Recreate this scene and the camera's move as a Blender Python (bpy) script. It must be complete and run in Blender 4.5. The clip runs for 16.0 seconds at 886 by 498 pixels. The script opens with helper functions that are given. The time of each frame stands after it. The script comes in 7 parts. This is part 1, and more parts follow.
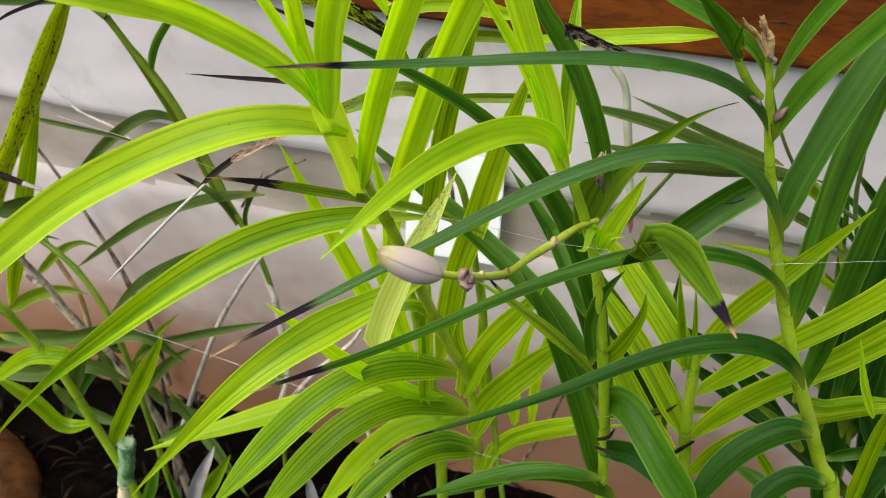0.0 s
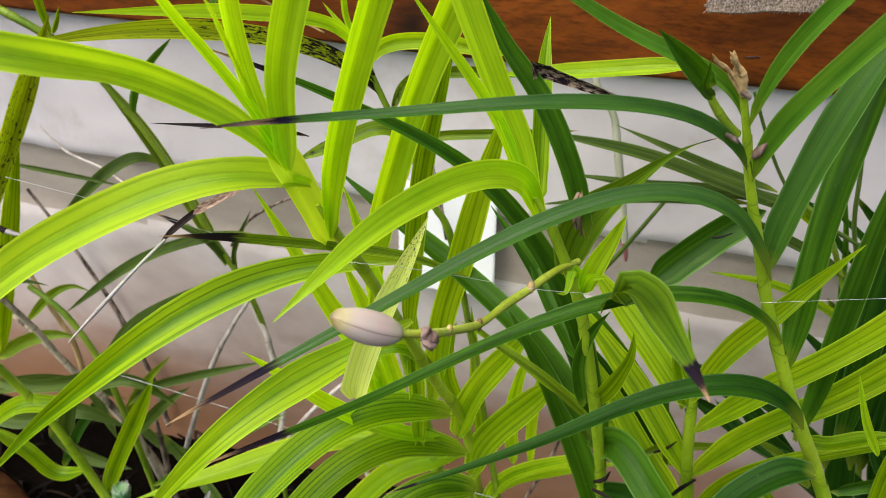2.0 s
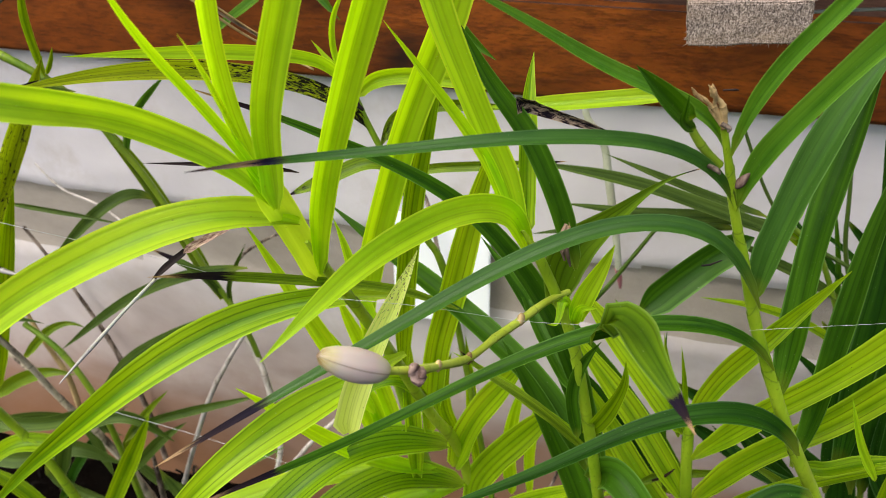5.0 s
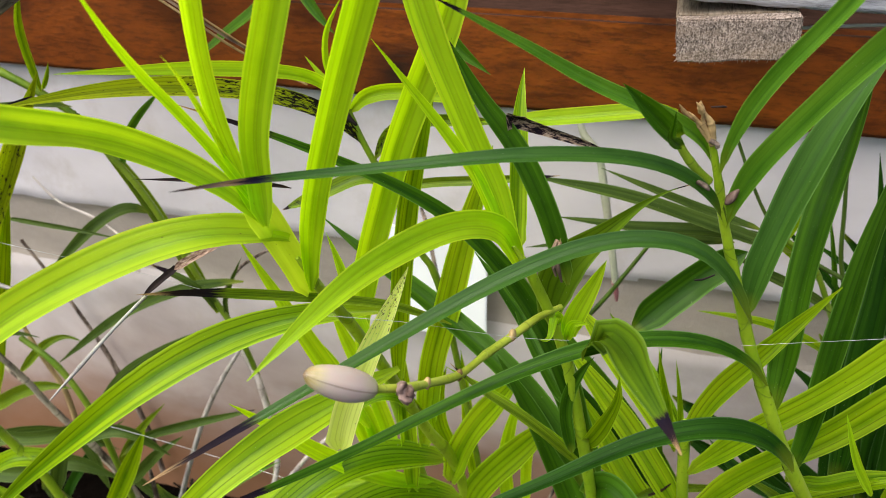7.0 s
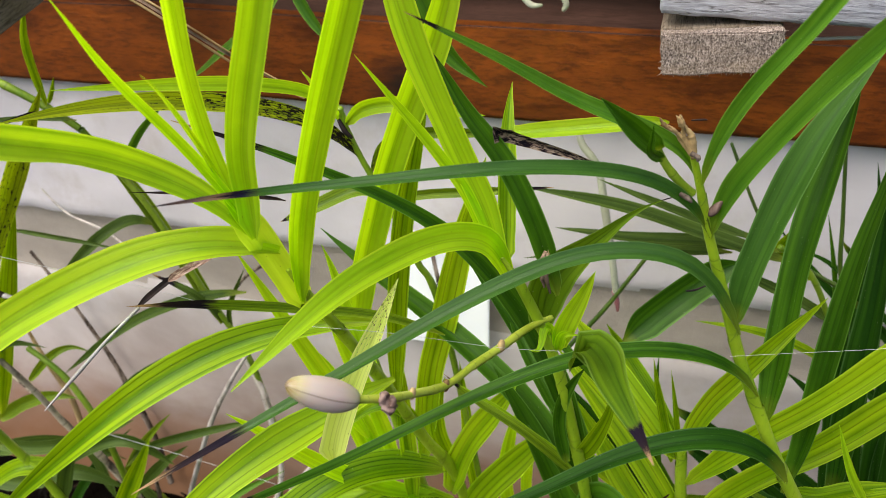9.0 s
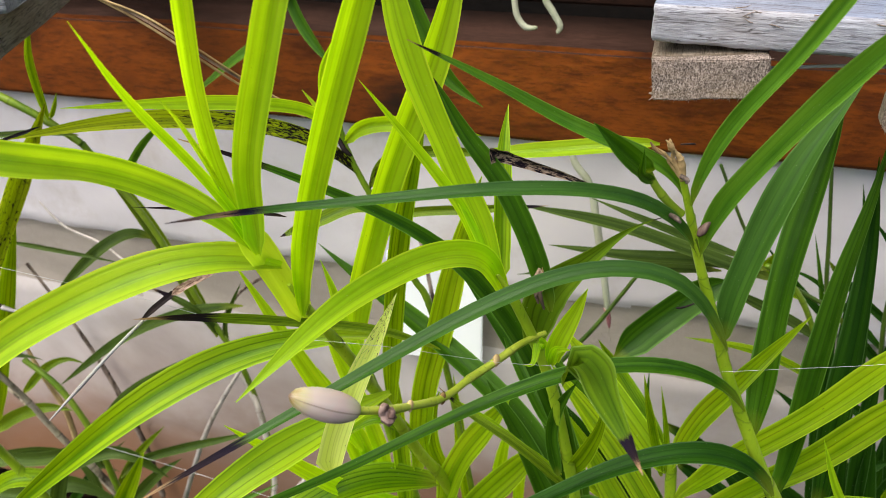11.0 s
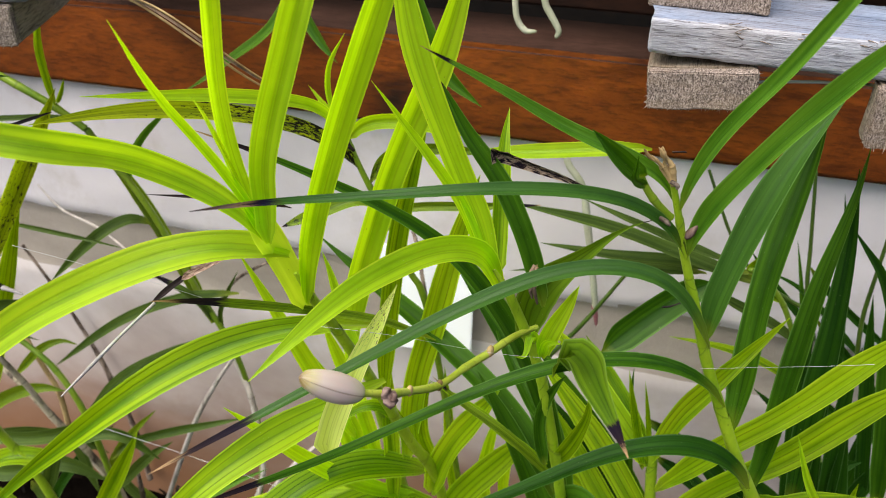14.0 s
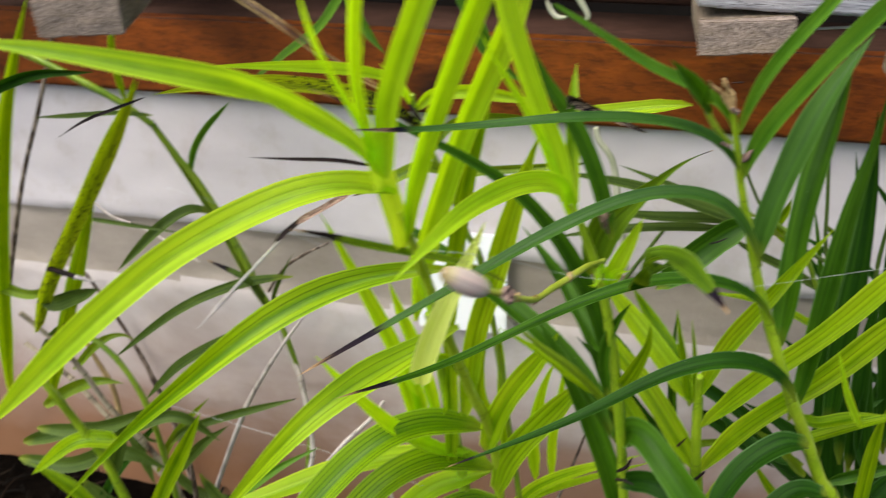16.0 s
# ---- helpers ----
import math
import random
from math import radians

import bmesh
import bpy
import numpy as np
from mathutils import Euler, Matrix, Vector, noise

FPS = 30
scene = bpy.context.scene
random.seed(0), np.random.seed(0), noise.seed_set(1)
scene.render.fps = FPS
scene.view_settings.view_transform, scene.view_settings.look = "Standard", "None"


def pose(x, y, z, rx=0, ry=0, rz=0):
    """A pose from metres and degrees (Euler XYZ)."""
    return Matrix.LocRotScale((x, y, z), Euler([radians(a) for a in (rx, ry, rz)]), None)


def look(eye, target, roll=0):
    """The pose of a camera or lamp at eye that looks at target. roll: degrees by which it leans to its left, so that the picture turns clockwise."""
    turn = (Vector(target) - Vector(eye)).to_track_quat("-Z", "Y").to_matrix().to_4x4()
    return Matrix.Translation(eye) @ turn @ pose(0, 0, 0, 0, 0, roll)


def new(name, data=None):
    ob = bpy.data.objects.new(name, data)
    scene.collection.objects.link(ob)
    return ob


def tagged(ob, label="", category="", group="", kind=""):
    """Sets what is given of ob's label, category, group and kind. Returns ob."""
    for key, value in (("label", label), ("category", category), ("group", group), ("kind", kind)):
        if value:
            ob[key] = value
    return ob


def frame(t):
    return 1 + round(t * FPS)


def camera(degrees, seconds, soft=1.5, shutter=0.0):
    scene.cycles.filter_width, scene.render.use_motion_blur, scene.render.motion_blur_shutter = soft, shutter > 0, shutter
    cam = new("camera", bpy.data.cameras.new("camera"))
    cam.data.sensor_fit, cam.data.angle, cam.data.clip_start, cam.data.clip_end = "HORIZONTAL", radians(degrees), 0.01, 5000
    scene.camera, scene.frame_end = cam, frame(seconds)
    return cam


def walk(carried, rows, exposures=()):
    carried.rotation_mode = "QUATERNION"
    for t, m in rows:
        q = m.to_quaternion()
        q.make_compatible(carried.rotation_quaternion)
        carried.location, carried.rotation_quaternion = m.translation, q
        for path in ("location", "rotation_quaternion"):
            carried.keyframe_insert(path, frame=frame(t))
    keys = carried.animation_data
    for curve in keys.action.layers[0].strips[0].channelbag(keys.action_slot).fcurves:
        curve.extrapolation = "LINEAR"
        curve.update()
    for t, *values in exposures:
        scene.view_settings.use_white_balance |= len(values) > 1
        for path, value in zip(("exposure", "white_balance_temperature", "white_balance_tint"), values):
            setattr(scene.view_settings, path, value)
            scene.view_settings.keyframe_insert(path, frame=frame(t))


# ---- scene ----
cam = camera(58.0, 16.0, 0.5, 0.5)
cam.data.dof.use_dof, cam.data.dof.focus_distance, cam.data.dof.aperture_fstop = True, 0.265, 28.0
PATH = [
    (0, (0.058, 0.079, 0.617), (-0.36, 1.613, -0.595), 2.0),
    (0.5, (0.062, 0.089, 0.616), (-0.371, 1.612, -0.606), 0.7),
    (1, (0.064, 0.09, 0.616), (-0.368, 1.622, -0.595), 0.4),
    (1.5, (0.065, 0.092, 0.619), (-0.374, 1.632, -0.579), 0.3),
    (2, (0.066, 0.095, 0.618), (-0.386, 1.654, -0.552), -0.2),
    (2.5, (0.066, 0.095, 0.617), (-0.384, 1.664, -0.538), -0.5),
    (3, (0.068, 0.094, 0.621), (-0.392, 1.67, -0.521), -0.7),
    (3.5, (0.067, 0.095, 0.621), (-0.397, 1.676, -0.513), -0.6),
    (4, (0.067, 0.095, 0.62), (-0.393, 1.681, -0.508), -0.8),
    (6.5, (0.073, 0.098, 0.622), (-0.394, 1.705, -0.474), -1.5),
    (7, (0.072, 0.098, 0.622), (-0.394, 1.707, -0.471), -1.4),
    (7.5, (0.074, 0.099, 0.626), (-0.404, 1.706, -0.466), -1.6),
    (8, (0.079, 0.1, 0.623), (-0.423, 1.707, -0.457), -1.8),
    (8.5, (0.078, 0.099, 0.624), (-0.422, 1.711, -0.449), -1.9),
    (9, (0.08, 0.098, 0.624), (-0.42, 1.711, -0.448), -2.1),
    (9.5, (0.079, 0.097, 0.621), (-0.416, 1.722, -0.435), -1.9),
    (9.7, (0.079, 0.097, 0.624), (-0.415, 1.72, -0.434), -1.7),
    (12, (0.081, 0.088, 0.629), (-0.4, 1.734, -0.399), -1.0),
    (12.5, (0.081, 0.089, 0.629), (-0.398, 1.731, -0.408), -0.3),
    (13, (0.081, 0.08, 0.628), (-0.393, 1.732, -0.395), 1.0),
    (13.5, (0.083, 0.08, 0.633), (-0.387, 1.718, -0.413), 0.6),
    (14, (0.079, 0.08, 0.635), (-0.374, 1.72, -0.416), 1.1),
    (14.5, (0.079, 0.082, 0.637), (-0.379, 1.714, -0.425), 0.8),
    (15, (0.079, 0.083, 0.637), (-0.4, 1.711, -0.421), 0.2),
    (15.5, (0.08, 0.075, 0.644), (-0.374, 1.722, -0.396), -0.9),
    (15.7, (0.083, 0.062, 0.633), (-0.383, 1.745, -0.336), -1.5),
    (15.8, (0.078, 0.043, 0.626), (-0.362, 1.737, -0.340), -1.0),
    (15.9, (0.066, 0.032, 0.626), (-0.366, 1.714, -0.366), -1.1),
    (16, (0.055, 0.0225, 0.626), (-0.374, 1.703, -0.371), -0.8),
]
walk(cam, [(t, look(eye, target, roll)) for t, eye, target, roll in PATH], [(0.0, 1.08, 6750, 6), (16.0, 1.08, 6750, 6)])

# ---- light ----
world = bpy.data.worlds.new("sky")
scene.world = world
world.use_nodes = True
wn = world.node_tree
sky = wn.nodes.new("ShaderNodeTexSky")
sky.sky_type, sky.sun_disc = "NISHITA", False
SUN_UP, SUN_AZ = radians(63), radians(-138)   # azimuth from +y, to the left
sky.sun_elevation, sky.sun_rotation = SUN_UP, SUN_AZ
wn.nodes["Background"].inputs["Strength"].default_value = 0.09
sky.dust_density, sky.air_density = 4.0, 1.0
wn.links.new(sky.outputs[0], wn.nodes["Background"].inputs["Color"])
sun = new("sun", bpy.data.lights.new("sun", "SUN"))
sun.data.energy, sun.data.angle, sun.data.color = 2.4, radians(80), (1.0, 0.96, 0.90)
sun.matrix_world = look((math.sin(SUN_AZ) * math.cos(SUN_UP), math.cos(SUN_AZ) * math.cos(SUN_UP), math.sin(SUN_UP)), (0, 0, 0))

# ---- materials ----
def material(name):
    m = bpy.data.materials.new(name)
    m.use_nodes = True
    return m, m.node_tree.nodes, m.node_tree.links, m.node_tree.nodes["Principled BSDF"]


def ramp(nodes, links, source, stops):
    r = nodes.new("ShaderNodeValToRGB")
    while len(r.color_ramp.elements) < len(stops):
        r.color_ramp.elements.new(0.5)
    for e, (p, c) in zip(r.color_ramp.elements, stops):
        e.position, e.color = p, (*c, 1)
    links.new(source, r.inputs[0])
    return r.outputs[0]


def grain(nodes, links, vector, scale, stretch=(1, 1, 1), detail=5, rough=0.6, warp=0.0):
    mp = nodes.new("ShaderNodeMapping")
    mp.inputs["Scale"].default_value = stretch
    links.new(vector, mp.inputs[0])
    n = nodes.new("ShaderNodeTexNoise")
    n.inputs["Scale"].default_value, n.inputs["Detail"].default_value = scale, detail
    n.inputs["Roughness"].default_value, n.inputs["Distortion"].default_value = rough, warp
    links.new(mp.outputs[0], n.inputs["Vector"])
    return n.outputs["Fac"]


def calc(nodes, links, op, a, b=None, c=None):
    m = nodes.new("ShaderNodeMath")
    m.operation = op
    for i, v in enumerate((a, b, c)):
        if v is None:
            continue
        if isinstance(v, (int, float)):
            m.inputs[i].default_value = v
        else:
            links.new(v, m.inputs[i])
    return m.outputs[0]


def blend(nodes, links, fac, a, b, kind="MIX"):
    m = nodes.new("ShaderNodeMix")
    m.data_type, m.blend_type = "RGBA", kind
    for i, v in ((0, fac), (6, a), (7, b)):
        if isinstance(v, (int, float)):
            m.inputs[i].default_value = v
        elif isinstance(v, tuple):
            m.inputs[i].default_value = (*v, 1)
        else:
            links.new(v, m.inputs[i])
    return m.outputs[2]


def bump(nodes, links, height, bsdf, strength, distance):
    b = nodes.new("ShaderNodeBump")
    b.inputs["Strength"].default_value, b.inputs["Distance"].default_value = strength, distance
    links.new(height, b.inputs["Height"])
    links.new(b.outputs[0], bsdf.inputs["Normal"])
    return b.outputs[0]


def leaf_material(name, dark, light, through_colour, thin=0.45, gloss=0.38, lines=0.5, count=7.0, rim=0.6, sheen=0.35, rib=0.25, speck=2.4, smooth=0.0, foot=(0.10, 0.45), burnt=False):
    """A strap leaf: soft bands and parallel veins along its length, a pale rim, a dying tip and black specks where its mesh says so."""
    m, N, L, p = material(name)
    uv = N.new("ShaderNodeTexCoord").outputs["UV"]
    sep = N.new("ShaderNodeSeparateXYZ")
    L.new(uv, sep.inputs[0])
    info = N.new("ShaderNodeObjectInfo")
    shift = N.new("ShaderNodeCombineXYZ")
    L.new(calc(N, L, "MULTIPLY", info.outputs["Random"], 37.0), shift.inputs[2])
    add = N.new("ShaderNodeVectorMath")
    L.new(uv, add.inputs[0]), L.new(shift.outputs[0], add.inputs[1])
    at = add.outputs[0]
    band = grain(N, L, at, 1.0, (3.6, 0.10, 1), 2, 0.5)
    veins = grain(N, L, at, 1.0, (14.0, 0.22, 1), 3, 0.55)
    fine = grain(N, L, at, 1.0, (48.0, 0.7, 1), 2, 0.5)
    blotch = grain(N, L, at, 1.0, (1.4, 0.7, 1), 4, 0.6)
    broken = grain(N, L, at, 1.0, (5.0, 0.16, 1), 2, 0.5)
    along = N.new("ShaderNodeAttribute")
    along.attribute_name = "along"
    across = calc(N, L, "ABSOLUTE", calc(N, L, "SUBTRACT", sep.outputs[0], 0.5))
    streak = calc(N, L, "ADD", calc(N, L, "MULTIPLY", band, 0.80), calc(N, L, "ADD", calc(N, L, "MULTIPLY", veins, 0.14), calc(N, L, "MULTIPLY", fine, 0.06)))
    col = ramp(N, L, streak, [(0.50 - 0.14 * (1 + 0.9 * smooth), dark), (0.50 + 0.13 * (1 + 0.9 * smooth), light)])
    # a greener band along the midrib
    keel = ramp(N, L, calc(N, L, "ADD", across, calc(N, L, "MULTIPLY_ADD", band, 0.30, -0.15)), [(0.06, (0.6 - 0.2 * smooth,) * 3), (0.24, (0, 0, 0))])
    col = blend(N, L, keel, col, dark)
    tone = calc(N, L, "MULTIPLY_ADD", blotch, 0.9, calc(N, L, "MULTIPLY_ADD", info.outputs["Random"], 0.35, -0.42))
    col = blend(N, L, calc(N, L, "MINIMUM", calc(N, L, "MAXIMUM", tone, 0.0), 0.7), col, light)
    # the parallel veins
    phase = calc(N, L, "MULTIPLY_ADD", sep.outputs[0], count * math.pi, calc(N, L, "MULTIPLY", band, 2.2))
    cut = ramp(N, L, calc(N, L, "ABSOLUTE", calc(N, L, "SINE", phase)), [(0.08, (1, 1, 1)), (0.52, (0, 0, 0))])
    fade = calc(N, L, "MULTIPLY", calc(N, L, "MULTIPLY_ADD", broken, 2.2, -0.25), lines)
    deep = tuple(0.45 * c for c in dark)
    col = blend(N, L, calc(N, L, "MULTIPLY", cut, calc(N, L, "MINIMUM", calc(N, L, "MAXIMUM", fade, 0.0), 1.0)), col, deep)
    crease = ramp(N, L, across, [(0.010, (rib, rib, rib)), (0.035, (0, 0, 0))])
    col = blend(N, L, crease, col, deep)
    pale = tuple(min(1, 1.35 * c + 0.05) for c in light)
    edge_band = ramp(N, L, calc(N, L, "ADD", across, calc(N, L, "MULTIPLY_ADD", blotch, 0.03, -0.015)), [(0.44, (0, 0, 0)), (0.475, (rim, rim, rim))])
    col = blend(N, L, edge_band, col, pale)
    # the pale foot of the blade, where it clasps the cane
    clasp = ramp(N, L, along.outputs["Fac"], [(0.0, (foot[1],) * 3), (foot[0], (0, 0, 0))])
    col = blend(N, L, clasp, col, (0.42, 0.50, 0.05))
    # dust and small scars
    dust = grain(N, L, at, 1.0, (22.0, 20.0, 1), 1, 0.5)
    col = blend(N, L, ramp(N, L, dust, [(0.765, (0, 0, 0)), (0.80, (0.4, 0.4, 0.4))]), col, (0.62, 0.68, 0.55))
    scar = grain(N, L, at, 1.0, (16.0, 4.0, 1), 2, 0.6)
    col = blend(N, L, ramp(N, L, scar, [(0.74, (0, 0, 0)), (0.78, (0.7, 0.7, 0.7))]), col, (0.05, 0.035, 0.012))
    # specks
    spot = N.new("ShaderNodeAttribute")
    spot.attribute_name = "spot"
    specks = grain(N, L, at, 1.0, (13.0, speck, 1), 4, 0.68)
    specked = calc(N, L, "GREATER_THAN", calc(N, L, "ADD", specks, calc(N, L, "MULTIPLY", spot.outputs["Fac"], 0.42)), 0.82)
    col = blend(N, L, specked, col, (0.012, 0.009, 0.012))
    # dying tip
    dry = N.new("ShaderNodeAttribute")
    dry.attribute_name = "dry"
    edge = calc(N, L, "ADD", dry.outputs["Fac"], calc(N, L, "MULTIPLY", calc(N, L, "SUBTRACT", veins, 0.5), 0.5))
    singed = [(0.25, (0.10, 0.11, 0.02)), (0.34, (0.010, 0.010, 0.030)), (0.46, (0.016, 0.010, 0.022)), (0.56, (0.26, 0.16, 0.10)), (0.70, (0.15, 0.10, 0.11)), (0.88, (0.10, 0.06, 0.06)), (0.98, (0.02, 0.014, 0.02))]
    dead = ramp(N, L, edge, singed if burnt else [(0.25, (0.10, 0.11, 0.02)), (0.36, (0.013, 0.010, 0.022)), (0.78, (0.025, 0.016, 0.020)), (0.93, (0.42, 0.27, 0.15))])
    gone = ramp(N, L, edge, [(0.22, (0, 0, 0)), (0.34, (1, 1, 1))])
    col = blend(N, L, gone, col, dead)
    L.new(col, p.inputs["Base Color"])
    L.new(calc(N, L, "MULTIPLY_ADD", blotch, 0.25, gloss - 0.12), p.inputs["Roughness"])
    L.new(calc(N, L, "MULTIPLY_ADD", gone, -0.9 * sheen, sheen), p.inputs["Specular IOR Level"])
    height = calc(N, L, "SUBTRACT", calc(N, L, "ADD", veins, calc(N, L, "MULTIPLY", fine, 0.4)), calc(N, L, "MULTIPLY", cut, 0.35))
    nrm = bump(N, L, height, p, 0.22, 0.0006)
    tr = N.new("ShaderNodeBsdfTranslucent")
    L.new(blend(N, L, 1.0, col, through_colour, "MULTIPLY"), tr.inputs["Color"])
    L.new(nrm, tr.inputs["Normal"])
    mix = N.new("ShaderNodeMixShader")
    mix.inputs[0].default_value = thin
    L.new(p.outputs[0], mix.inputs[1]), L.new(tr.outputs[0], mix.inputs[2])
    L.new(mix.outputs[0], N["Material Output"].inputs["Surface"])
    return m


LIME = leaf_material("lime_leaf", (0.235, 0.48, 0.008), (0.565, 0.82, 0.030), (1.55, 1.55, 0.4), 0.60, 0.40, 0.20, 4.0, 0.45, 0.36, 0.2, smooth=1.0)
BANDED = leaf_material("banded_lime_leaf", (0.155, 0.38, 0.008), (0.56, 0.79, 0.035), (1.55, 1.55, 0.4), 0.58, 0.40, 0.2, 4.0, 0.45, 0.36, 0.25, smooth=0.6)
MID = leaf_material("green_leaf", (0.098, 0.235, 0.003), (0.345, 0.53, 0.006), (1.45, 1.35, 0.45), 0.42, 0.38, 0.60, 5.0, 0.5, 0.26)
STRIPED = leaf_material("striped_leaf", (0.052, 0.160, 0.002), (0.265, 0.445, 0.005), (1.45, 1.35, 0.45), 0.34, 0.38, 1.0, 8.0, 0.5, 0.26)
DEEP = leaf_material("deep_green_leaf", (0.016, 0.068, 0.003), (0.074, 0.195, 0.009), (1.4, 1.35, 0.45), 0.36, 0.42, 0.22, 5.0, 0.75, 0.25)
GREEN = leaf_material("plain_green_leaf", (0.042, 0.147, 0.008), (0.133, 0.305, 0.022), (1.4, 1.35, 0.45), 0.38, 0.38, 0.2, 5.0, 0.7, 0.45)
SATIN = leaf_material("satin_leaf", (0.023, 0.085, 0.008), (0.070, 0.175, 0.022), (1.3, 1.3, 0.5), 0.32, 0.40, 0.2, 5.0, 0.6, 0.40)
DULL = leaf_material("dull_leaf", (0.040, 0.078, 0.012), (0.105, 0.170, 0.030), (1.3, 1.3, 0.5), 0.33, 0.5, 0.4, 5.0, 0.5, 0.2)
MOSS = leaf_material("moss_leaf", (0.040, 0.098, 0.004), (0.125, 0.225, 0.008), (1.4, 1.35, 0.45), 0.36, 0.5, 0.45, 5.0, 0.6, 0.18)
DARK = leaf_material("dark_leaf", (0.009, 0.045, 0.003), (0.030, 0.105, 0.006), (1.3, 1.3, 0.5), 0.33, 0.55, 0.45, 5.0, 0.7, 0.16)
BLUE = leaf_material("bluish_leaf", (0.020, 0.076, 0.007), (0.058, 0.150, 0.020), (1.3, 1.3, 0.5), 0.28, 0.42, 0.15, 4.0, 0.45, 0.42)
SINGED = leaf_material("singed_bluish_leaf", (0.020, 0.076, 0.007), (0.058, 0.150, 0.020), (1.3, 1.3, 0.5), 0.28, 0.42, 0.15, 4.0, 0.45, 0.42, burnt=True)
OLIVE = leaf_material("olive_leaf", (0.090, 0.170, 0.006), (0.235, 0.36, 0.014), (1.4, 1.3, 0.6), 0.35, 0.45, 0.7, 7.0, 0.5)
YELLOW = leaf_material("yellowing_leaf", (0.20, 0.28, 0.006), (0.42, 0.50, 0.012), (1.2, 1.3, 0.5), 0.55, 0.45, 0.6, 6.0, 0.3)
# a brighter green; on some blades it stands for the stronger light they catch
BRIGHT = leaf_material("bright_green_leaf", (0.155, 0.34, 0.005), (0.485, 0.69, 0.018), (1.45, 1.4, 0.45), 0.46, 0.38, 0.55, 5.0, 0.5, 0.28)
SHEATH = leaf_material("sheath_leaf", (0.40, 0.58, 0.028), (0.60, 0.78, 0.08), (1.4, 1.4, 0.4), 0.42, 0.36, 0.05, 4.0, 0.3, 0.45, 0.0)
PALE = leaf_material("pale_leaf", (0.66, 0.78, 0.15), (0.84, 0.92, 0.34), (1.5, 1.5, 0.6), 0.5, 0.45, 0.45, 6.0, 0.5, speck=9.0, foot=(0.6, 0.5))


def dead_material(name="dead_leaf", stops=((0.45, (0.010, 0.005, 0.014)), (0.49, (0.05, 0.025, 0.030)), (0.525, (0.50, 0.34, 0.25)), (0.62, (0.76, 0.60, 0.46)))):
    m, N, L, p = material(name)
    uv = N.new("ShaderNodeTexCoord").outputs["UV"]
    a = grain(N, L, uv, 1.0, (3.4, 1.1, 1), 5, 0.65, 0.4)
    f = grain(N, L, uv, 1.0, (24, 0.8, 1), 4, 0.6)
    col = ramp(N, L, calc(N, L, "MULTIPLY_ADD", f, 0.35, calc(N, L, "MULTIPLY", a, 0.65)), stops)
    L.new(col, p.inputs["Base Color"])
    p.inputs["Roughness"].default_value = 0.65
    p.inputs["Specular IOR Level"].default_value = 0.15
    bump(N, L, calc(N, L, "ADD", a, f), p, 0.7, 0.001)
    return m


DEAD = dead_material()
DEAD_TAN = dead_material("dead_tan_leaf", ((0.40, (0.10, 0.05, 0.045)), (0.52, (0.34, 0.22, 0.18)), (0.62, (0.60, 0.48, 0.42))))


def stem_material(name, a, b, rough=0.4, mottle=60, low=0.35, high=0.65, sheen=0.5):
    m, N, L, p = material(name)
    co = N.new("ShaderNodeTexCoord").outputs["Object"]
    n = grain(N, L, co, mottle, (1, 1, 0.4), 4)
    f = grain(N, L, co, 420, (1, 1, 0.12), 3)
    col = ramp(N, L, n, [(low, a), (high, b)])
    col = blend(N, L, calc(N, L, "MULTIPLY", f, 0.3), col, a)
    freckle = grain(N, L, co, 900, (1, 1, 0.5), 2, 0.6)
    col = blend(N, L, ramp(N, L, freckle, [(0.62, (0, 0, 0)), (0.70, (0.45, 0.45, 0.45))]), col, tuple(0.35 * c for c in a))
    stain = grain(N, L, co, 34, (1, 1, 0.6), 3, 0.6)
    col = blend(N, L, ramp(N, L, stain, [(0.52, (0, 0, 0)), (0.72, (0.4, 0.4, 0.4))]), col, tuple(0.5 * x + 0.25 * y for x, y in zip(a, (0.30, 0.16, 0.05))))
    joint = N.new("ShaderNodeAttribute")
    joint.attribute_name = "joint"
    near = calc(N, L, "ADD", joint.outputs["Fac"], calc(N, L, "MULTIPLY_ADD", n, 0.5, -0.25))
    col = blend(N, L, ramp(N, L, near, [(0.60, (0, 0, 0)), (0.95, (0.55, 0.55, 0.55))]), col, tuple(0.45 * c + 0.015 for c in a))
    L.new(col, p.inputs["Base Color"])
    p.inputs["Roughness"].default_value = rough
    p.inputs["Specular IOR Level"].default_value = sheen
    bump(N, L, f, p, 0.3, 0.0006)
    return m


CANE = stem_material("green_cane", (0.13, 0.24, 0.012), (0.30, 0.42, 0.03))
CANE_DARK = stem_material("dark_stalk", (0.040, 0.085, 0.010), (0.095, 0.165, 0.020))
CANE_LIME = stem_material("lime_cane", (0.23, 0.40, 0.012), (0.45, 0.62, 0.032))
CANE_YELLOW = stem_material("yellow_cane", (0.36, 0.52, 0.015), (0.60, 0.76, 0.05))
CANE_OLD = stem_material("old_cane", (0.05, 0.035, 0.026), (0.54, 0.46, 0.35), 0.75, 90, 0.33, 0.50)
TWIG = stem_material("grey_twig", (0.22, 0.18, 0.16), (0.66, 0.60, 0.56), 0.85, 110, 0.28, 0.50)
TWIG_DARK = stem_material("brown_twig", (0.05, 0.032, 0.024), (0.36, 0.28, 0.23), 0.85, 140, 0.42, 0.60)
ROOT = stem_material("aerial_root", (0.35, 0.38, 0.26), (0.62, 0.62, 0.50), 0.7)
DRY = stem_material("dry_blade", (0.03, 0.018, 0.015), (0.42, 0.28, 0.19), 0.7)
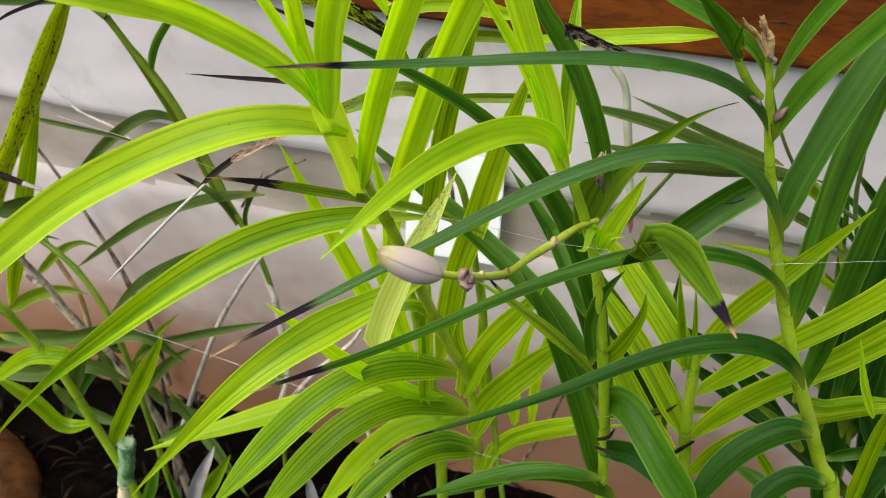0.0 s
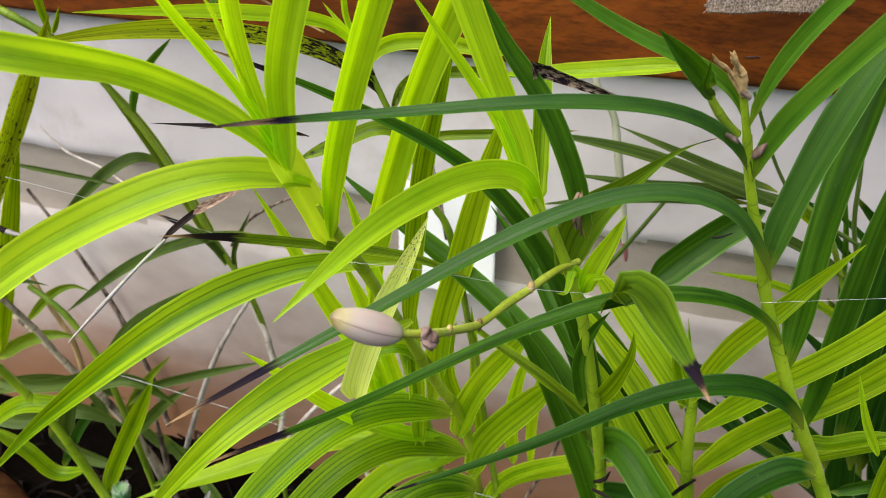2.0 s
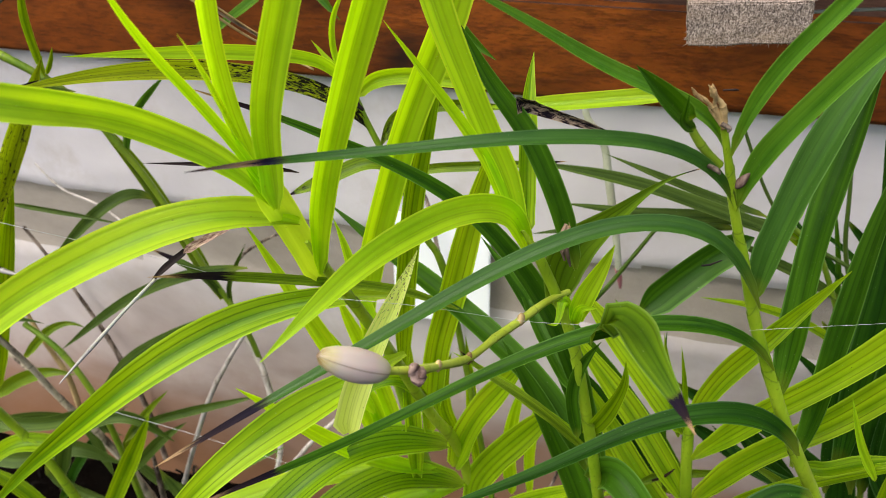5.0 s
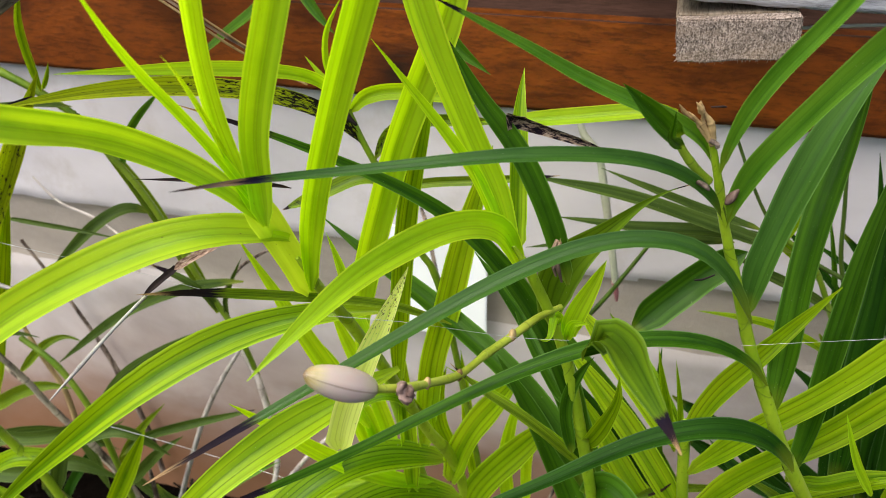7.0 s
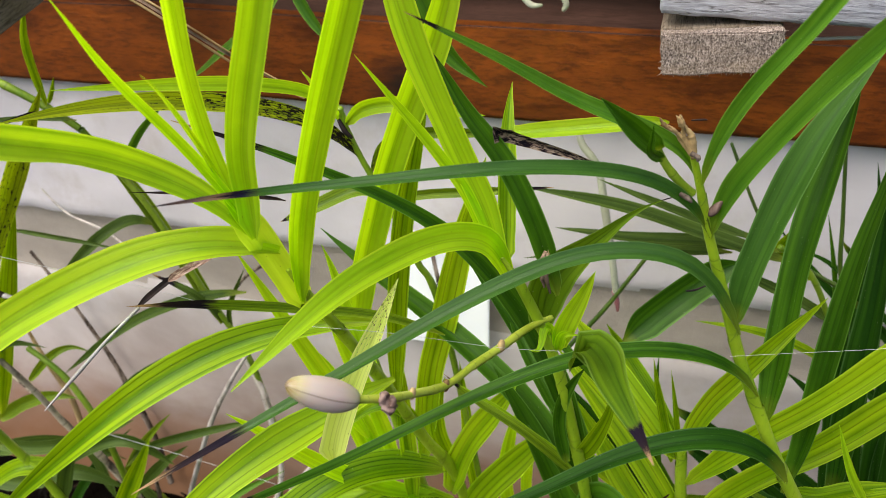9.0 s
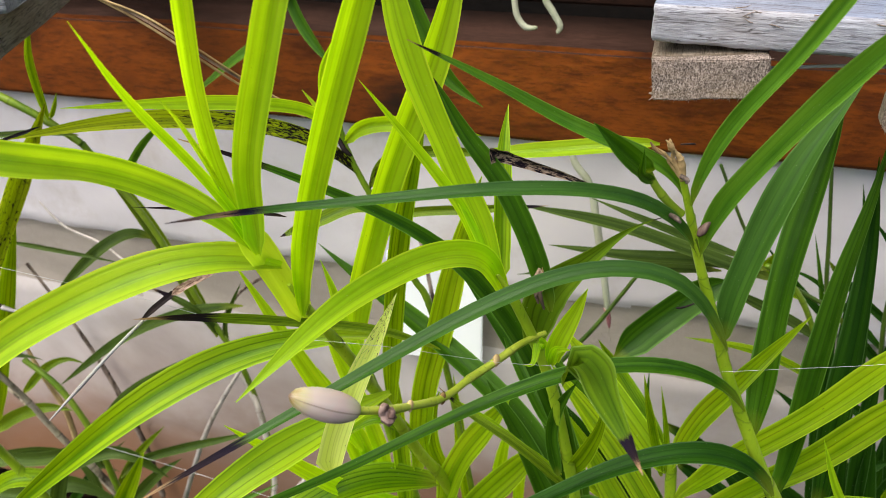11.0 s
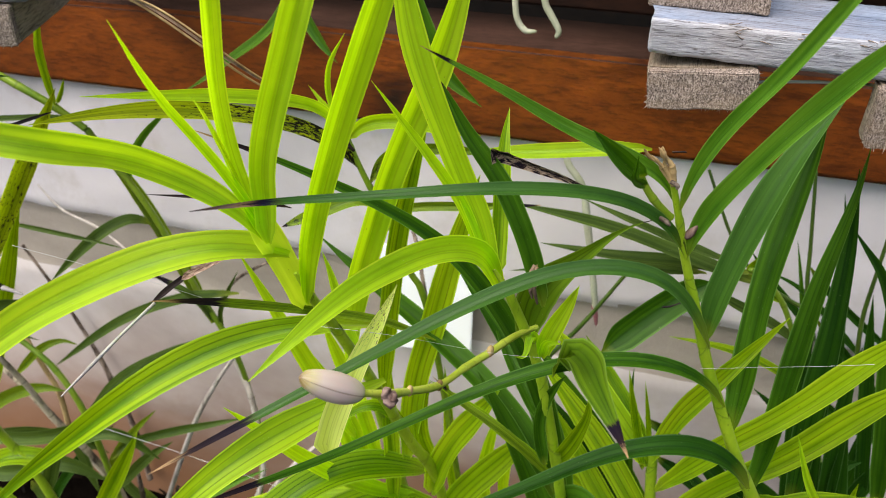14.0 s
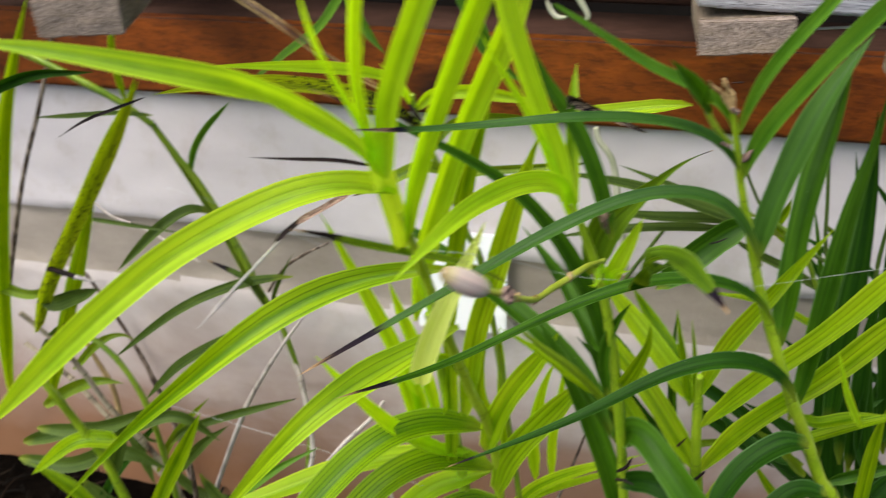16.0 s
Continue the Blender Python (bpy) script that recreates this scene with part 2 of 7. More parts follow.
DRY_BLACK = stem_material("black_blade", (0.008, 0.006, 0.008), (0.035, 0.022, 0.024), 0.7, sheen=0.12)
DRY_WHITE = stem_material("bleached_blade", (0.30, 0.26, 0.26), (0.68, 0.65, 0.66), 0.7)
STALK = stem_material("flower_stalk", (0.33, 0.41, 0.03), (0.50, 0.58, 0.08))
HUSK = stem_material("dry_flower", (0.18, 0.10, 0.035), (0.64, 0.46, 0.22), 0.8)


def bud_material():
    m, N, L, p = material("bud_skin")
    uv = N.new("ShaderNodeTexCoord").outputs["UV"]
    sep = N.new("ShaderNodeSeparateXYZ")
    L.new(uv, sep.inputs[0])
    col = ramp(N, L, sep.outputs[1], [(0.0, (0.48, 0.54, 0.16)), (0.12, (0.52, 0.47, 0.31)), (0.35, (0.52, 0.415, 0.385)), (0.75, (0.55, 0.455, 0.405)), (0.88, (0.50, 0.44, 0.24)), (0.97, (0.26, 0.20, 0.06)), (1.0, (0.15, 0.10, 0.04))])
    v = grain(N, L, uv, 1.0, (26, 1.2, 1), 3)
    col = blend(N, L, ramp(N, L, v, [(0.42, (0.22, 0.22, 0.22)), (0.55, (0, 0, 0))]), col, (0.56, 0.42, 0.44))
    seam = calc(N, L, "ABSOLUTE", calc(N, L, "SUBTRACT", calc(N, L, "MULTIPLY_ADD", v, 0.02, sep.outputs[0]), 0.555))
    col = blend(N, L, ramp(N, L, seam, [(0.003, (0.75, 0.75, 0.75)), (0.012, (0, 0, 0))]), col, (0.20, 0.15, 0.12))
    L.new(col, p.inputs["Base Color"])
    p.inputs["Roughness"].default_value = 0.4
    p.inputs["Subsurface Weight"].default_value = 0.3
    p.inputs["Subsurface Radius"].default_value = (0.004, 0.002, 0.0015)
    bump(N, L, v, p, 0.12, 0.0005)
    return m


BUD = bud_material()


def wall_material(name, low, high, dirt):
    m, N, L, p = material(name)
    co = N.new("ShaderNodeTexCoord").outputs["Object"]
    big = grain(N, L, co, 5.0, (1, 1, 1.6), 5, 0.6, 0.4)
    mid = grain(N, L, co, 26, (1, 1, 1), 6, 0.65)
    fine = grain(N, L, co, 330, (1, 1, 1), 4, 0.6)
    sep = N.new("ShaderNodeSeparateXYZ")
    L.new(co, sep.inputs[0])
    col = ramp(N, L, big, [(0.3, low), (0.6, high)])
    col = blend(N, L, ramp(N, L, mid, [(0.52, (0, 0, 0)), (0.75, (dirt, dirt, dirt))]), col, (0.44, 0.37, 0.31))
    # red earth splashed up the foot of the wall
    foot = calc(N, L, "ADD", sep.outputs[2], calc(N, L, "MULTIPLY_ADD", big, 0.16, -0.08))
    splash = ramp(N, L, foot, [(0.0, (0.95, 0.95, 0.95)), (0.07, (0.80, 0.80, 0.80)), (0.125, (0.36, 0.36, 0.36)), (0.21, (0, 0, 0))])
    col = blend(N, L, splash, col, (0.22, 0.090, 0.030))
    L.new(col, p.inputs["Base Color"])
    p.inputs["Roughness"].default_value = 0.8
    bump(N, L, calc(N, L, "ADD", calc(N, L, "MULTIPLY", mid, 1.0), calc(N, L, "MULTIPLY", fine, 0.25)), p, 0.35, 0.002)
    return m


def cement_material():
    m, N, L, p = material("bare_cement")
    co = N.new("ShaderNodeTexCoord").outputs["Object"]
    big = grain(N, L, co, 9.0, (1, 1, 2.0), 6, 0.65)
    fine = grain(N, L, co, 260, (1, 1, 1), 5, 0.7)
    col = ramp(N, L, big, [(0.3, (0.31, 0.265, 0.225)), (0.65, (0.46, 0.40, 0.355))])
    col = blend(N, L, calc(N, L, "MULTIPLY", fine, 0.35), col, (0.28, 0.24, 0.21))
    L.new(col, p.inputs["Base Color"])
    p.inputs["Roughness"].default_value = 0.9
    bump(N, L, fine, p, 0.5, 0.002)
    return m


def varnish_material(name, a, b, rough, knot=None, coat=0.06, sheen=0.5):
    m, N, L, p = material(name)
    co = N.new("ShaderNodeTexCoord").outputs["Object"]
    g = grain(N, L, co, 9, (1.2, 2.5, 3.2), 6, 0.72, 1.2)
    f = grain(N, L, co, 230, (0.40, 2.0, 2.0), 4, 0.75)
    cloud = grain(N, L, co, 9, (1, 1, 1.5), 4)
    col = ramp(N, L, g, [(0.26, a), (0.46, tuple(0.4 * x + 0.6 * y for x, y in zip(a, b))), (0.68, b)])
    col = blend(N, L, ramp(N, L, f, [(0.46, (0, 0, 0)), (0.64, (0.55, 0.55, 0.55))]), col, tuple(0.7 * x for x in a))
    col = blend(N, L, ramp(N, L, cloud, [(0.35, (0.5, 0.5, 0.5)), (0.6, (0, 0, 0))]), col, tuple(0.45 * x for x in a))
    if knot:
        d = N.new("ShaderNodeVectorMath")
        d.operation = "DISTANCE"
        d.inputs[1].default_value = knot
        L.new(co, d.inputs[0])
        spot = calc(N, L, "ADD", d.outputs["Value"], calc(N, L, "MULTIPLY_ADD", cloud, 0.03, -0.015))
        col = blend(N, L, ramp(N, L, spot, [(0.004, (0.95, 0.95, 0.95)), (0.026, (0, 0, 0))]), col, (0.012, 0.006, 0.005))
    L.new(col, p.inputs["Base Color"])
    p.inputs["Roughness"].default_value = rough
    p.inputs["Coat Weight"].default_value = coat
    p.inputs["Specular IOR Level"].default_value = sheen
    p.inputs["Coat Roughness"].default_value = 0.25
    bump(N, L, calc(N, L, "ADD", f, g), p, 0.25, 0.0012)
    return m


def weathered_material(name, a, b, stretch):
    m, N, L, p = material(name)
    co = N.new("ShaderNodeTexCoord").outputs["Object"]
    g = grain(N, L, co, 30, stretch, 6, 0.7, 0.5)
    f = grain(N, L, co, 420, stretch, 4, 0.7)
    c = grain(N, L, co, 18, (1, 1, 1), 4)
    crack = grain(N, L, co, 240, tuple(0.5 * k if k < 1 else k for k in stretch), 3, 0.5, 0.1)
    col = ramp(N, L, calc(N, L, "ADD", calc(N, L, "MULTIPLY", g, 0.5), calc(N, L, "MULTIPLY", f, 0.5)), [(0.32, tuple(0.25 * x for x in a)), (0.40, a), (0.58, b)])
    col = blend(N, L, ramp(N, L, c, [(0.4, (0, 0, 0)), (0.7, (0.4, 0.4, 0.4))]), col, (0.30, 0.22, 0.15))
    split = ramp(N, L, crack, [(0.485, (0, 0, 0)), (0.498, (0.85, 0.85, 0.85)), (0.506, (0.85, 0.85, 0.85)), (0.52, (0, 0, 0))])
    col = blend(N, L, calc(N, L, "MULTIPLY", split, calc(N, L, "MULTIPLY", c, 1.5)), col, (0.05, 0.04, 0.035))
    L.new(col, p.inputs["Base Color"])
    p.inputs["Roughness"].default_value = 0.95
    p.inputs["Specular IOR Level"].default_value = 0.15
    bump(N, L, calc(N, L, "ADD", g, f), p, 0.55, 0.0012)
    return m


def end_grain_material():
    m, N, L, p = material("sawn_end_grain")
    co = N.new("ShaderNodeTexCoord").outputs["Object"]
    pores = grain(N, L, co, 2100, (1, 1, 0.8), 1, 0.5)
    tufts = grain(N, L, co, 1000, (1.6, 1, 0.6), 3, 0.7)
    rings = grain(N, L, co, 40, (0.6, 1, 3), 4, 0.6, 0.6)
    both = calc(N, L, "ADD", calc(N, L, "MULTIPLY", pores, 0.5), calc(N, L, "MULTIPLY", tufts, 0.5))
    col = ramp(N, L, both, [(0.37, (0.055, 0.040, 0.034)), (0.48, (0.195, 0.150, 0.128)), (0.62, (0.43, 0.35, 0.31))])
    col = blend(N, L, ramp(N, L, rings, [(0.4, (0, 0, 0)), (0.65, (0.45, 0.45, 0.45))]), col, (0.26, 0.19, 0.13))
    L.new(col, p.inputs["Base Color"])
    p.inputs["Roughness"].default_value = 0.95
    bump(N, L, both, p, 0.6, 0.0012)
    return m


def soil_material():
    m, N, L, p = material("dark_soil")
    co = N.new("ShaderNodeTexCoord").outputs["Object"]
    a, b = grain(N, L, co, 24, (1, 1, 1), 8, 0.7), grain(N, L, co, 180, (1, 1, 1), 5, 0.7)
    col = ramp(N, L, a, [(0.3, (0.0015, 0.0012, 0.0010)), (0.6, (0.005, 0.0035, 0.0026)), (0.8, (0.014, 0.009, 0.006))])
    L.new(col, p.inputs["Base Color"])
    p.inputs["Roughness"].default_value = 0.95
    p.inputs["Specular IOR Level"].default_value = 0.02
    bump(N, L, calc(N, L, "ADD", a, b), p, 0.9, 0.01)
    return m


def clay_material():
    m, N, L, p = material("clay")
    co = N.new("ShaderNodeTexCoord").outputs["Object"]
    a, b = grain(N, L, co, 30, (1.5, 1.5, 0.4), 6, 0.7), grain(N, L, co, 240, (1, 1, 1), 4)
    col = ramp(N, L, a, [(0.35, (0.026, 0.010, 0.004)), (0.65, (0.10, 0.042, 0.014))])
    L.new(col, p.inputs["Base Color"])
    p.inputs["Specular IOR Level"].default_value = 0.1
    p.inputs["Roughness"].default_value = 0.85
    bump(N, L, b, p, 0.4, 0.001)
    return m


def plain_material(name, colour, rough, mottling=0.08):
    m, N, L, p = material(name)
    co = N.new("ShaderNodeTexCoord").outputs["Object"]
    n = grain(N, L, co, 40, (1, 1, 1), 4)
    L.new(blend(N, L, calc(N, L, "MULTIPLY", n, mottling * 4), colour, tuple(c * 0.6 for c in colour)), p.inputs["Base Color"])
    p.inputs["Roughness"].default_value = rough
    p.inputs["Specular IOR Level"].default_value = 0.12 if rough > 0.85 else 0.5
    return m


PLASTER = wall_material("painted_plaster", (0.625, 0.578, 0.61), (0.735, 0.688, 0.73), 0.42)
PLASTER_LOW = wall_material("stained_plaster", (0.475, 0.42, 0.415), (0.63, 0.575, 0.58), 0.45)
CEMENT, SOIL, CLAY = cement_material(), soil_material(), clay_material()
BEAM = varnish_material("varnished_hardwood", (0.045, 0.008, 0.002), (0.31, 0.076, 0.008), 0.40, (-0.088, 0.56, 0.440))
# boards go nearly black: the shade above the beam is in this colour
PLANK = varnish_material("shaded_board", (0.010, 0.004, 0.0025), (0.034, 0.012, 0.006), 0.75, None, 0.0, 0.15)
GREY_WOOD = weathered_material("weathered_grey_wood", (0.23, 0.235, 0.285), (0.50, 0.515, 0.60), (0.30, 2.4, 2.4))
# top faces: the grey wood again, coloured darker to offset the skylight they catch
DIMMED_TOP = weathered_material("dimmed_top_face", (0.16, 0.195, 0.29), (0.29, 0.345, 0.48), (0.30, 2.4, 2.4))
GREY_WOOD_Y = weathered_material("weathered_grey_wood_lengthwise", (0.15, 0.115, 0.085), (0.36, 0.30, 0.24), (2.4, 0.3, 2.4))
END_GRAIN = end_grain_material()
# beam's upper face: shade from overhead put into a darker wood colour
BEAM_TOP_SHADE = varnish_material("shaded_beam_top", (0.020, 0.009, 0.006), (0.070, 0.034, 0.025), 0.85, None, 0.0, 0.12)
WHITE_CARD = plain_material("white_plastic", (0.92, 0.95, 1.0), 0.35, 0.0)
WEB = plain_material("spider_silk", (0.62, 0.62, 0.64), 0.5, 0.0)
WIRE = plain_material("galvanised_wire", (0.48, 0.48, 0.46), 0.45)


# ---- mesh helpers ----
def part(name, bm, mats, parent=None, label=""):
    """Links a bmesh as one mesh object, under a thing where one is given."""
    me = bpy.data.meshes.new(name)
    bm.to_mesh(me)
    bm.free()
    for m in mats if isinstance(mats, (list, tuple)) else [mats]:
        me.materials.append(m)
    ob = new(name, me)
    if parent:
        ob.parent = parent
        ob.matrix_parent_inverse = parent.matrix_world.inverted()
    if label:
        tagged(ob, label)
    return ob


def thing(name, at, label, category, group=""):
    ob = new(name)
    ob.empty_display_size = 0.02
    ob.matrix_world = Matrix.Translation(at)
    bpy.context.view_layer.update()
    return tagged(ob, label, category, group)


def glide(points, count):
    """Even steps along a smooth curve through the points: places, directions and the length."""
    p = [np.array(q, float) for q in points]
    p = [2 * p[0] - p[1]] + p + [2 * p[-1] - p[-2]]
    fine = []
    for k in range(1, len(p) - 2):
        a, b, c, d = p[k - 1:k + 3]
        for i in range(24):
            t = i / 24
            fine.append(0.5 * (2 * b + (c - a) * t + (2 * a - 5 * b + 4 * c - d) * t * t + (3 * b - a - 3 * c + d) * t ** 3))
    fine = np.array(fine + [p[-2]])
    run = np.r_[0, np.cumsum(np.linalg.norm(np.diff(fine, axis=0), axis=1))]
    at = np.linspace(0, run[-1], count + 1)
    places = np.stack([np.interp(at, run, fine[:, n]) for n in range(3)], 1)
    for _ in range(8):
        places[1:-1] = 0.5 * places[1:-1] + 0.25 * (places[:-2] + places[2:])
    ways = np.gradient(places, axis=0)
    ways /= np.linalg.norm(ways, axis=1)[:, None]
    return [Vector(q) for q in places], [Vector(q) for q in ways], float(run[-1])


def ease(x):
    x = min(1.0, max(0.0, x))
    return x * x * (3 - 2 * x)


OPEN_SIDE = Vector((0.2, -0.8, 0.56))   # the side from which the bed gets its light, to which leaves turn


def leaf(plant, points, width, rolls, mat, tip=0.0, spot=(0, 0), taper=0.5, fold=0.32, base=0.5, tail=0.0, name="leaf", label=""):
    """A strap leaf along a smooth curve. rolls: the turn of its blade about its length, at base, middle and tip, in degrees; tip: the part of the
    length that has died back; spot: specks at base and tip; taper: where it begins to narrow; fold: the depth of its keel;
    tail: how thinly it draws out."""
    rng = random.Random(int(abs(points[0][0] * 7919 + points[-1][2] * 104729 + points[-1][0] * 1299709) * 1000))
    rows, cols = 34, 6
    places, ways, length = glide(points, rows)
    bm = bmesh.new()
    uv = bm.loops.layers.uv.new("UVMap")
    along = bm.verts.layers.float.new("along")
    dry, spots = bm.verts.layers.float.new("dry"), bm.verts.layers.float.new("spot")
    wob, ph = rng.uniform(0.02, 0.05), rng.uniform(0, 6)
    grid, where = [], {}
    for i in range(rows + 1):
        v = i / rows
        t = ways[i]
        side = t.cross(OPEN_SIDE)
        side = side.normalized() if side.length > 1e-4 else Vector((1, 0, 0))
        k = min(int(v * 2), 1)
        r = radians(rolls[k] + (rolls[k + 1] - rolls[k]) * (v * 2 - k))
        side = Matrix.Rotation(r, 3, t) @ side
        up = side.cross(t)
        x = max(0.0, v - taper) / (1 - taper)
        slim = max(0.0, 1 - x) ** tail if tail else max(0.0, 1 - x ** 1.9)
        w = width / 2 * (base + (1 - base) * ease(v / 0.22)) * slim
        w *= 0.3 + 0.7 * ease(v / 0.06)
        w *= 1 + wob * math.sin(9 * v + ph)
        w = max(w, width * 0.012)
        c = places[i]
        line = []
        for j in range(cols + 1):
            u = 2 * j / cols - 1
            lift = w * ((fold * 1.6 + 0.8 * (1 - ease(v / 0.14))) * abs(u) ** 1.15 + 0.05 * math.sin(14 * v + ph + 2 * u) * u * u)
            vert = bm.verts.new(c + side * (u * w) + up * lift)
            vert[dry] = 0.0 if not tip else min(1.0, max(0.0, (v - (1 - tip)) / tip * 0.75 + 0.3 if v > 1 - tip * 1.1 else 0.0))
            vert[along] = v
            vert[spots] = spot[0] + (spot[1] - spot[0]) * v
            where[vert] = (j / cols, v * length / max(width, 1e-4))
            line.append(vert)
        grid.append(line)
    for i in range(rows):
        for j in range(cols):
            f = bm.faces.new((grid[i][j], grid[i][j + 1], grid[i + 1][j + 1], grid[i + 1][j]))
            f.smooth = True
            for loop in f.loops:
                loop[uv].uv = where[loop.vert]
    return part(name, bm, mat, plant, label)


def tube(points, radii, sides=10, nodes=0, swell=0.08, cap=True):
    """A bmesh of a round stem through the points, with swollen joints."""
    bm = bmesh.new()
    pts = [Vector(p) for p in points]
    joint = bm.verts.layers.float.new("joint")
    steps, path = 16 if nodes else 10, []
    n = len(pts)
    for k in range(n - 1):
        a, b, c, d = pts[max(k - 1, 0)], pts[k], pts[k + 1], pts[min(k + 2, n - 1)]
        for i in range(steps):
            t = i / steps
            path.append((0.5 * (2 * b + (c - a) * t + (2 * a - 5 * b + 4 * c - d) * t * t + (3 * b - a - 3 * c + d) * t ** 3), (k + t) / (n - 1)))
    path.append((pts[-1], 1.0))
    rings = []
    for i, (p, s) in enumerate(path):
        t = (path[min(i + 1, len(path) - 1)][0] - path[max(i - 1, 0)][0]).normalized()
        x = t.cross(Vector((0.3, 1, 0.1))).normalized()
        y = t.cross(x)
        f = s * (len(radii) - 1)
        k = min(int(f), len(radii) - 2)
        r = radii[k] + (radii[k + 1] - radii[k]) * (f - k)
        near = 0.0
        if nodes:
            q = (s * nodes) % 1.0
            near = math.exp(-((min(q, 1 - q)) / 0.035) ** 2)
            r *= 1 + swell * math.exp(-((min(q, 1 - q)) / 0.07) ** 2) - 0.05 * math.sin(q * math.pi)
        ring = [bm.verts.new(p + x * (r * math.cos(2 * math.pi * j / sides)) + y * (r * math.sin(2 * math.pi * j / sides))) for j in range(sides)]
        for v in ring:
            v[joint] = near
        rings.append(ring)
    if cap:
        # a blunt, rounded end
        t, r = (path[-1][0] - path[-2][0]).normalized(), radii[-1]
        rings.append([bm.verts.new(path[-1][0] + t * (0.55 * r) + (v.co - path[-1][0]) * 0.6) for v in rings[-1]])
    for a, b in zip(rings, rings[1:]):
        for j in range(sides):
            bm.faces.new((a[j], a[(j + 1) % sides], b[(j + 1) % sides], b[j])).smooth = True
    if cap:
        bm.faces.new(rings[0][::-1]), bm.faces.new(rings[-1])
    return bm


def on_path(points, radii, s):
    """Place and radius at s, from 0 to 1, along the curve that tube() follows."""
    pts = [Vector(p) for p in points]
    n = len(pts)
    k = min(int(s * (n - 1)), n - 2)
    t = s * (n - 1) - k
    a, b, c, d = pts[max(k - 1, 0)], pts[k], pts[k + 1], pts[min(k + 2, n - 1)]
    f = s * (len(radii) - 1)
    j = min(int(f), len(radii) - 2)
    place = 0.5 * (2 * b + (c - a) * t + (2 * a - 5 * b + 4 * c - d) * t * t + (3 * b - a - 3 * c + d) * t ** 3)
    return place, radii[j] + (radii[j + 1] - radii[j]) * (f - j)


def sheath(plant, points, radii, s0, s1, turn, mat):
    """The sheath of a leaf round a cane, open and cut slantwise at its top, with a brown lip."""
    bm = bmesh.new()
    joint = bm.verts.layers.float.new("joint")
    rows, sides, last = 9, 14, None
    for i in range(rows + 1):
        v = i / rows
        s = s0 + (s1 - s0) * v
        p, r = on_path(points, radii, s)
        t = (on_path(points, radii, min(1, s + 0.01))[0] - on_path(points, radii, max(0, s - 0.01))[0]).normalized()
        x = t.cross(Vector((0.3, 1, 0.1))).normalized()
        y = t.cross(x)
        r *= 1.05 + 0.13 * v ** 3
        ring = []
        for k in range(sides):
            g = 2 * math.pi * k / sides
            q = bm.verts.new(p + (x * math.cos(g) + y * math.sin(g)) * r + t * (1.5 * r * v ** 3 * math.cos(g - turn)))
            q[joint] = 1.0 if i == rows else 0.0
            ring.append(q)
        if last:
            for k in range(sides):
                bm.faces.new((last[k], last[(k + 1) % sides], ring[(k + 1) % sides], ring[k])).smooth = True
        last = ring
    part("sheath", bm, mat, plant)


def cane(plant, points, radii, sides, nodes, mat):
    """A jointed cane with a leaf sheath round each of its joints' lengths."""
    part("stem", tube(points, radii, sides, nodes), mat, plant)
    for k in range(nodes - 1):
        sheath(plant, points, radii, (k + 0.04) / nodes, (k + 0.93 + 0.05 * math.sin(3 * k)) / nodes, math.pi * k + 0.4, mat)


def block(x0, x1, y0, y1, z0, z1, bevel=0.0015, rough=0.0, cuts=0, seed=1):
    """A bmesh of a sawn piece, bevelled, with its faces slightly uneven."""
    bm = bmesh.new()
    bmesh.ops.create_cube(bm, size=1)
    for v in bm.verts:
        v.co = Vector((x0 + (v.co.x + 0.5) * (x1 - x0), y0 + (v.co.y + 0.5) * (y1 - y0), z0 + (v.co.z + 0.5) * (z1 - z0)))
    if bevel:
        bmesh.ops.bevel(bm, geom=bm.edges[:], offset=bevel, segments=2, affect="EDGES")
    if cuts:
        bmesh.ops.subdivide_edges(bm, edges=[e for e in bm.edges if e.calc_length() > 0.006], cuts=cuts, use_grid_fill=True)
    if rough:
        for v in bm.verts:
            v.co += noise.noise_vector(v.co * 140 + Vector((seed, 0, 0))) * rough + noise.noise_vector(v.co * 35 + Vector((0, seed, 0))) * rough
    return bm


# ---- wall, beam, ground ----
SOIL_Z = -0.045
WALL_Y, BEAM_Y = 0.571, 0.56


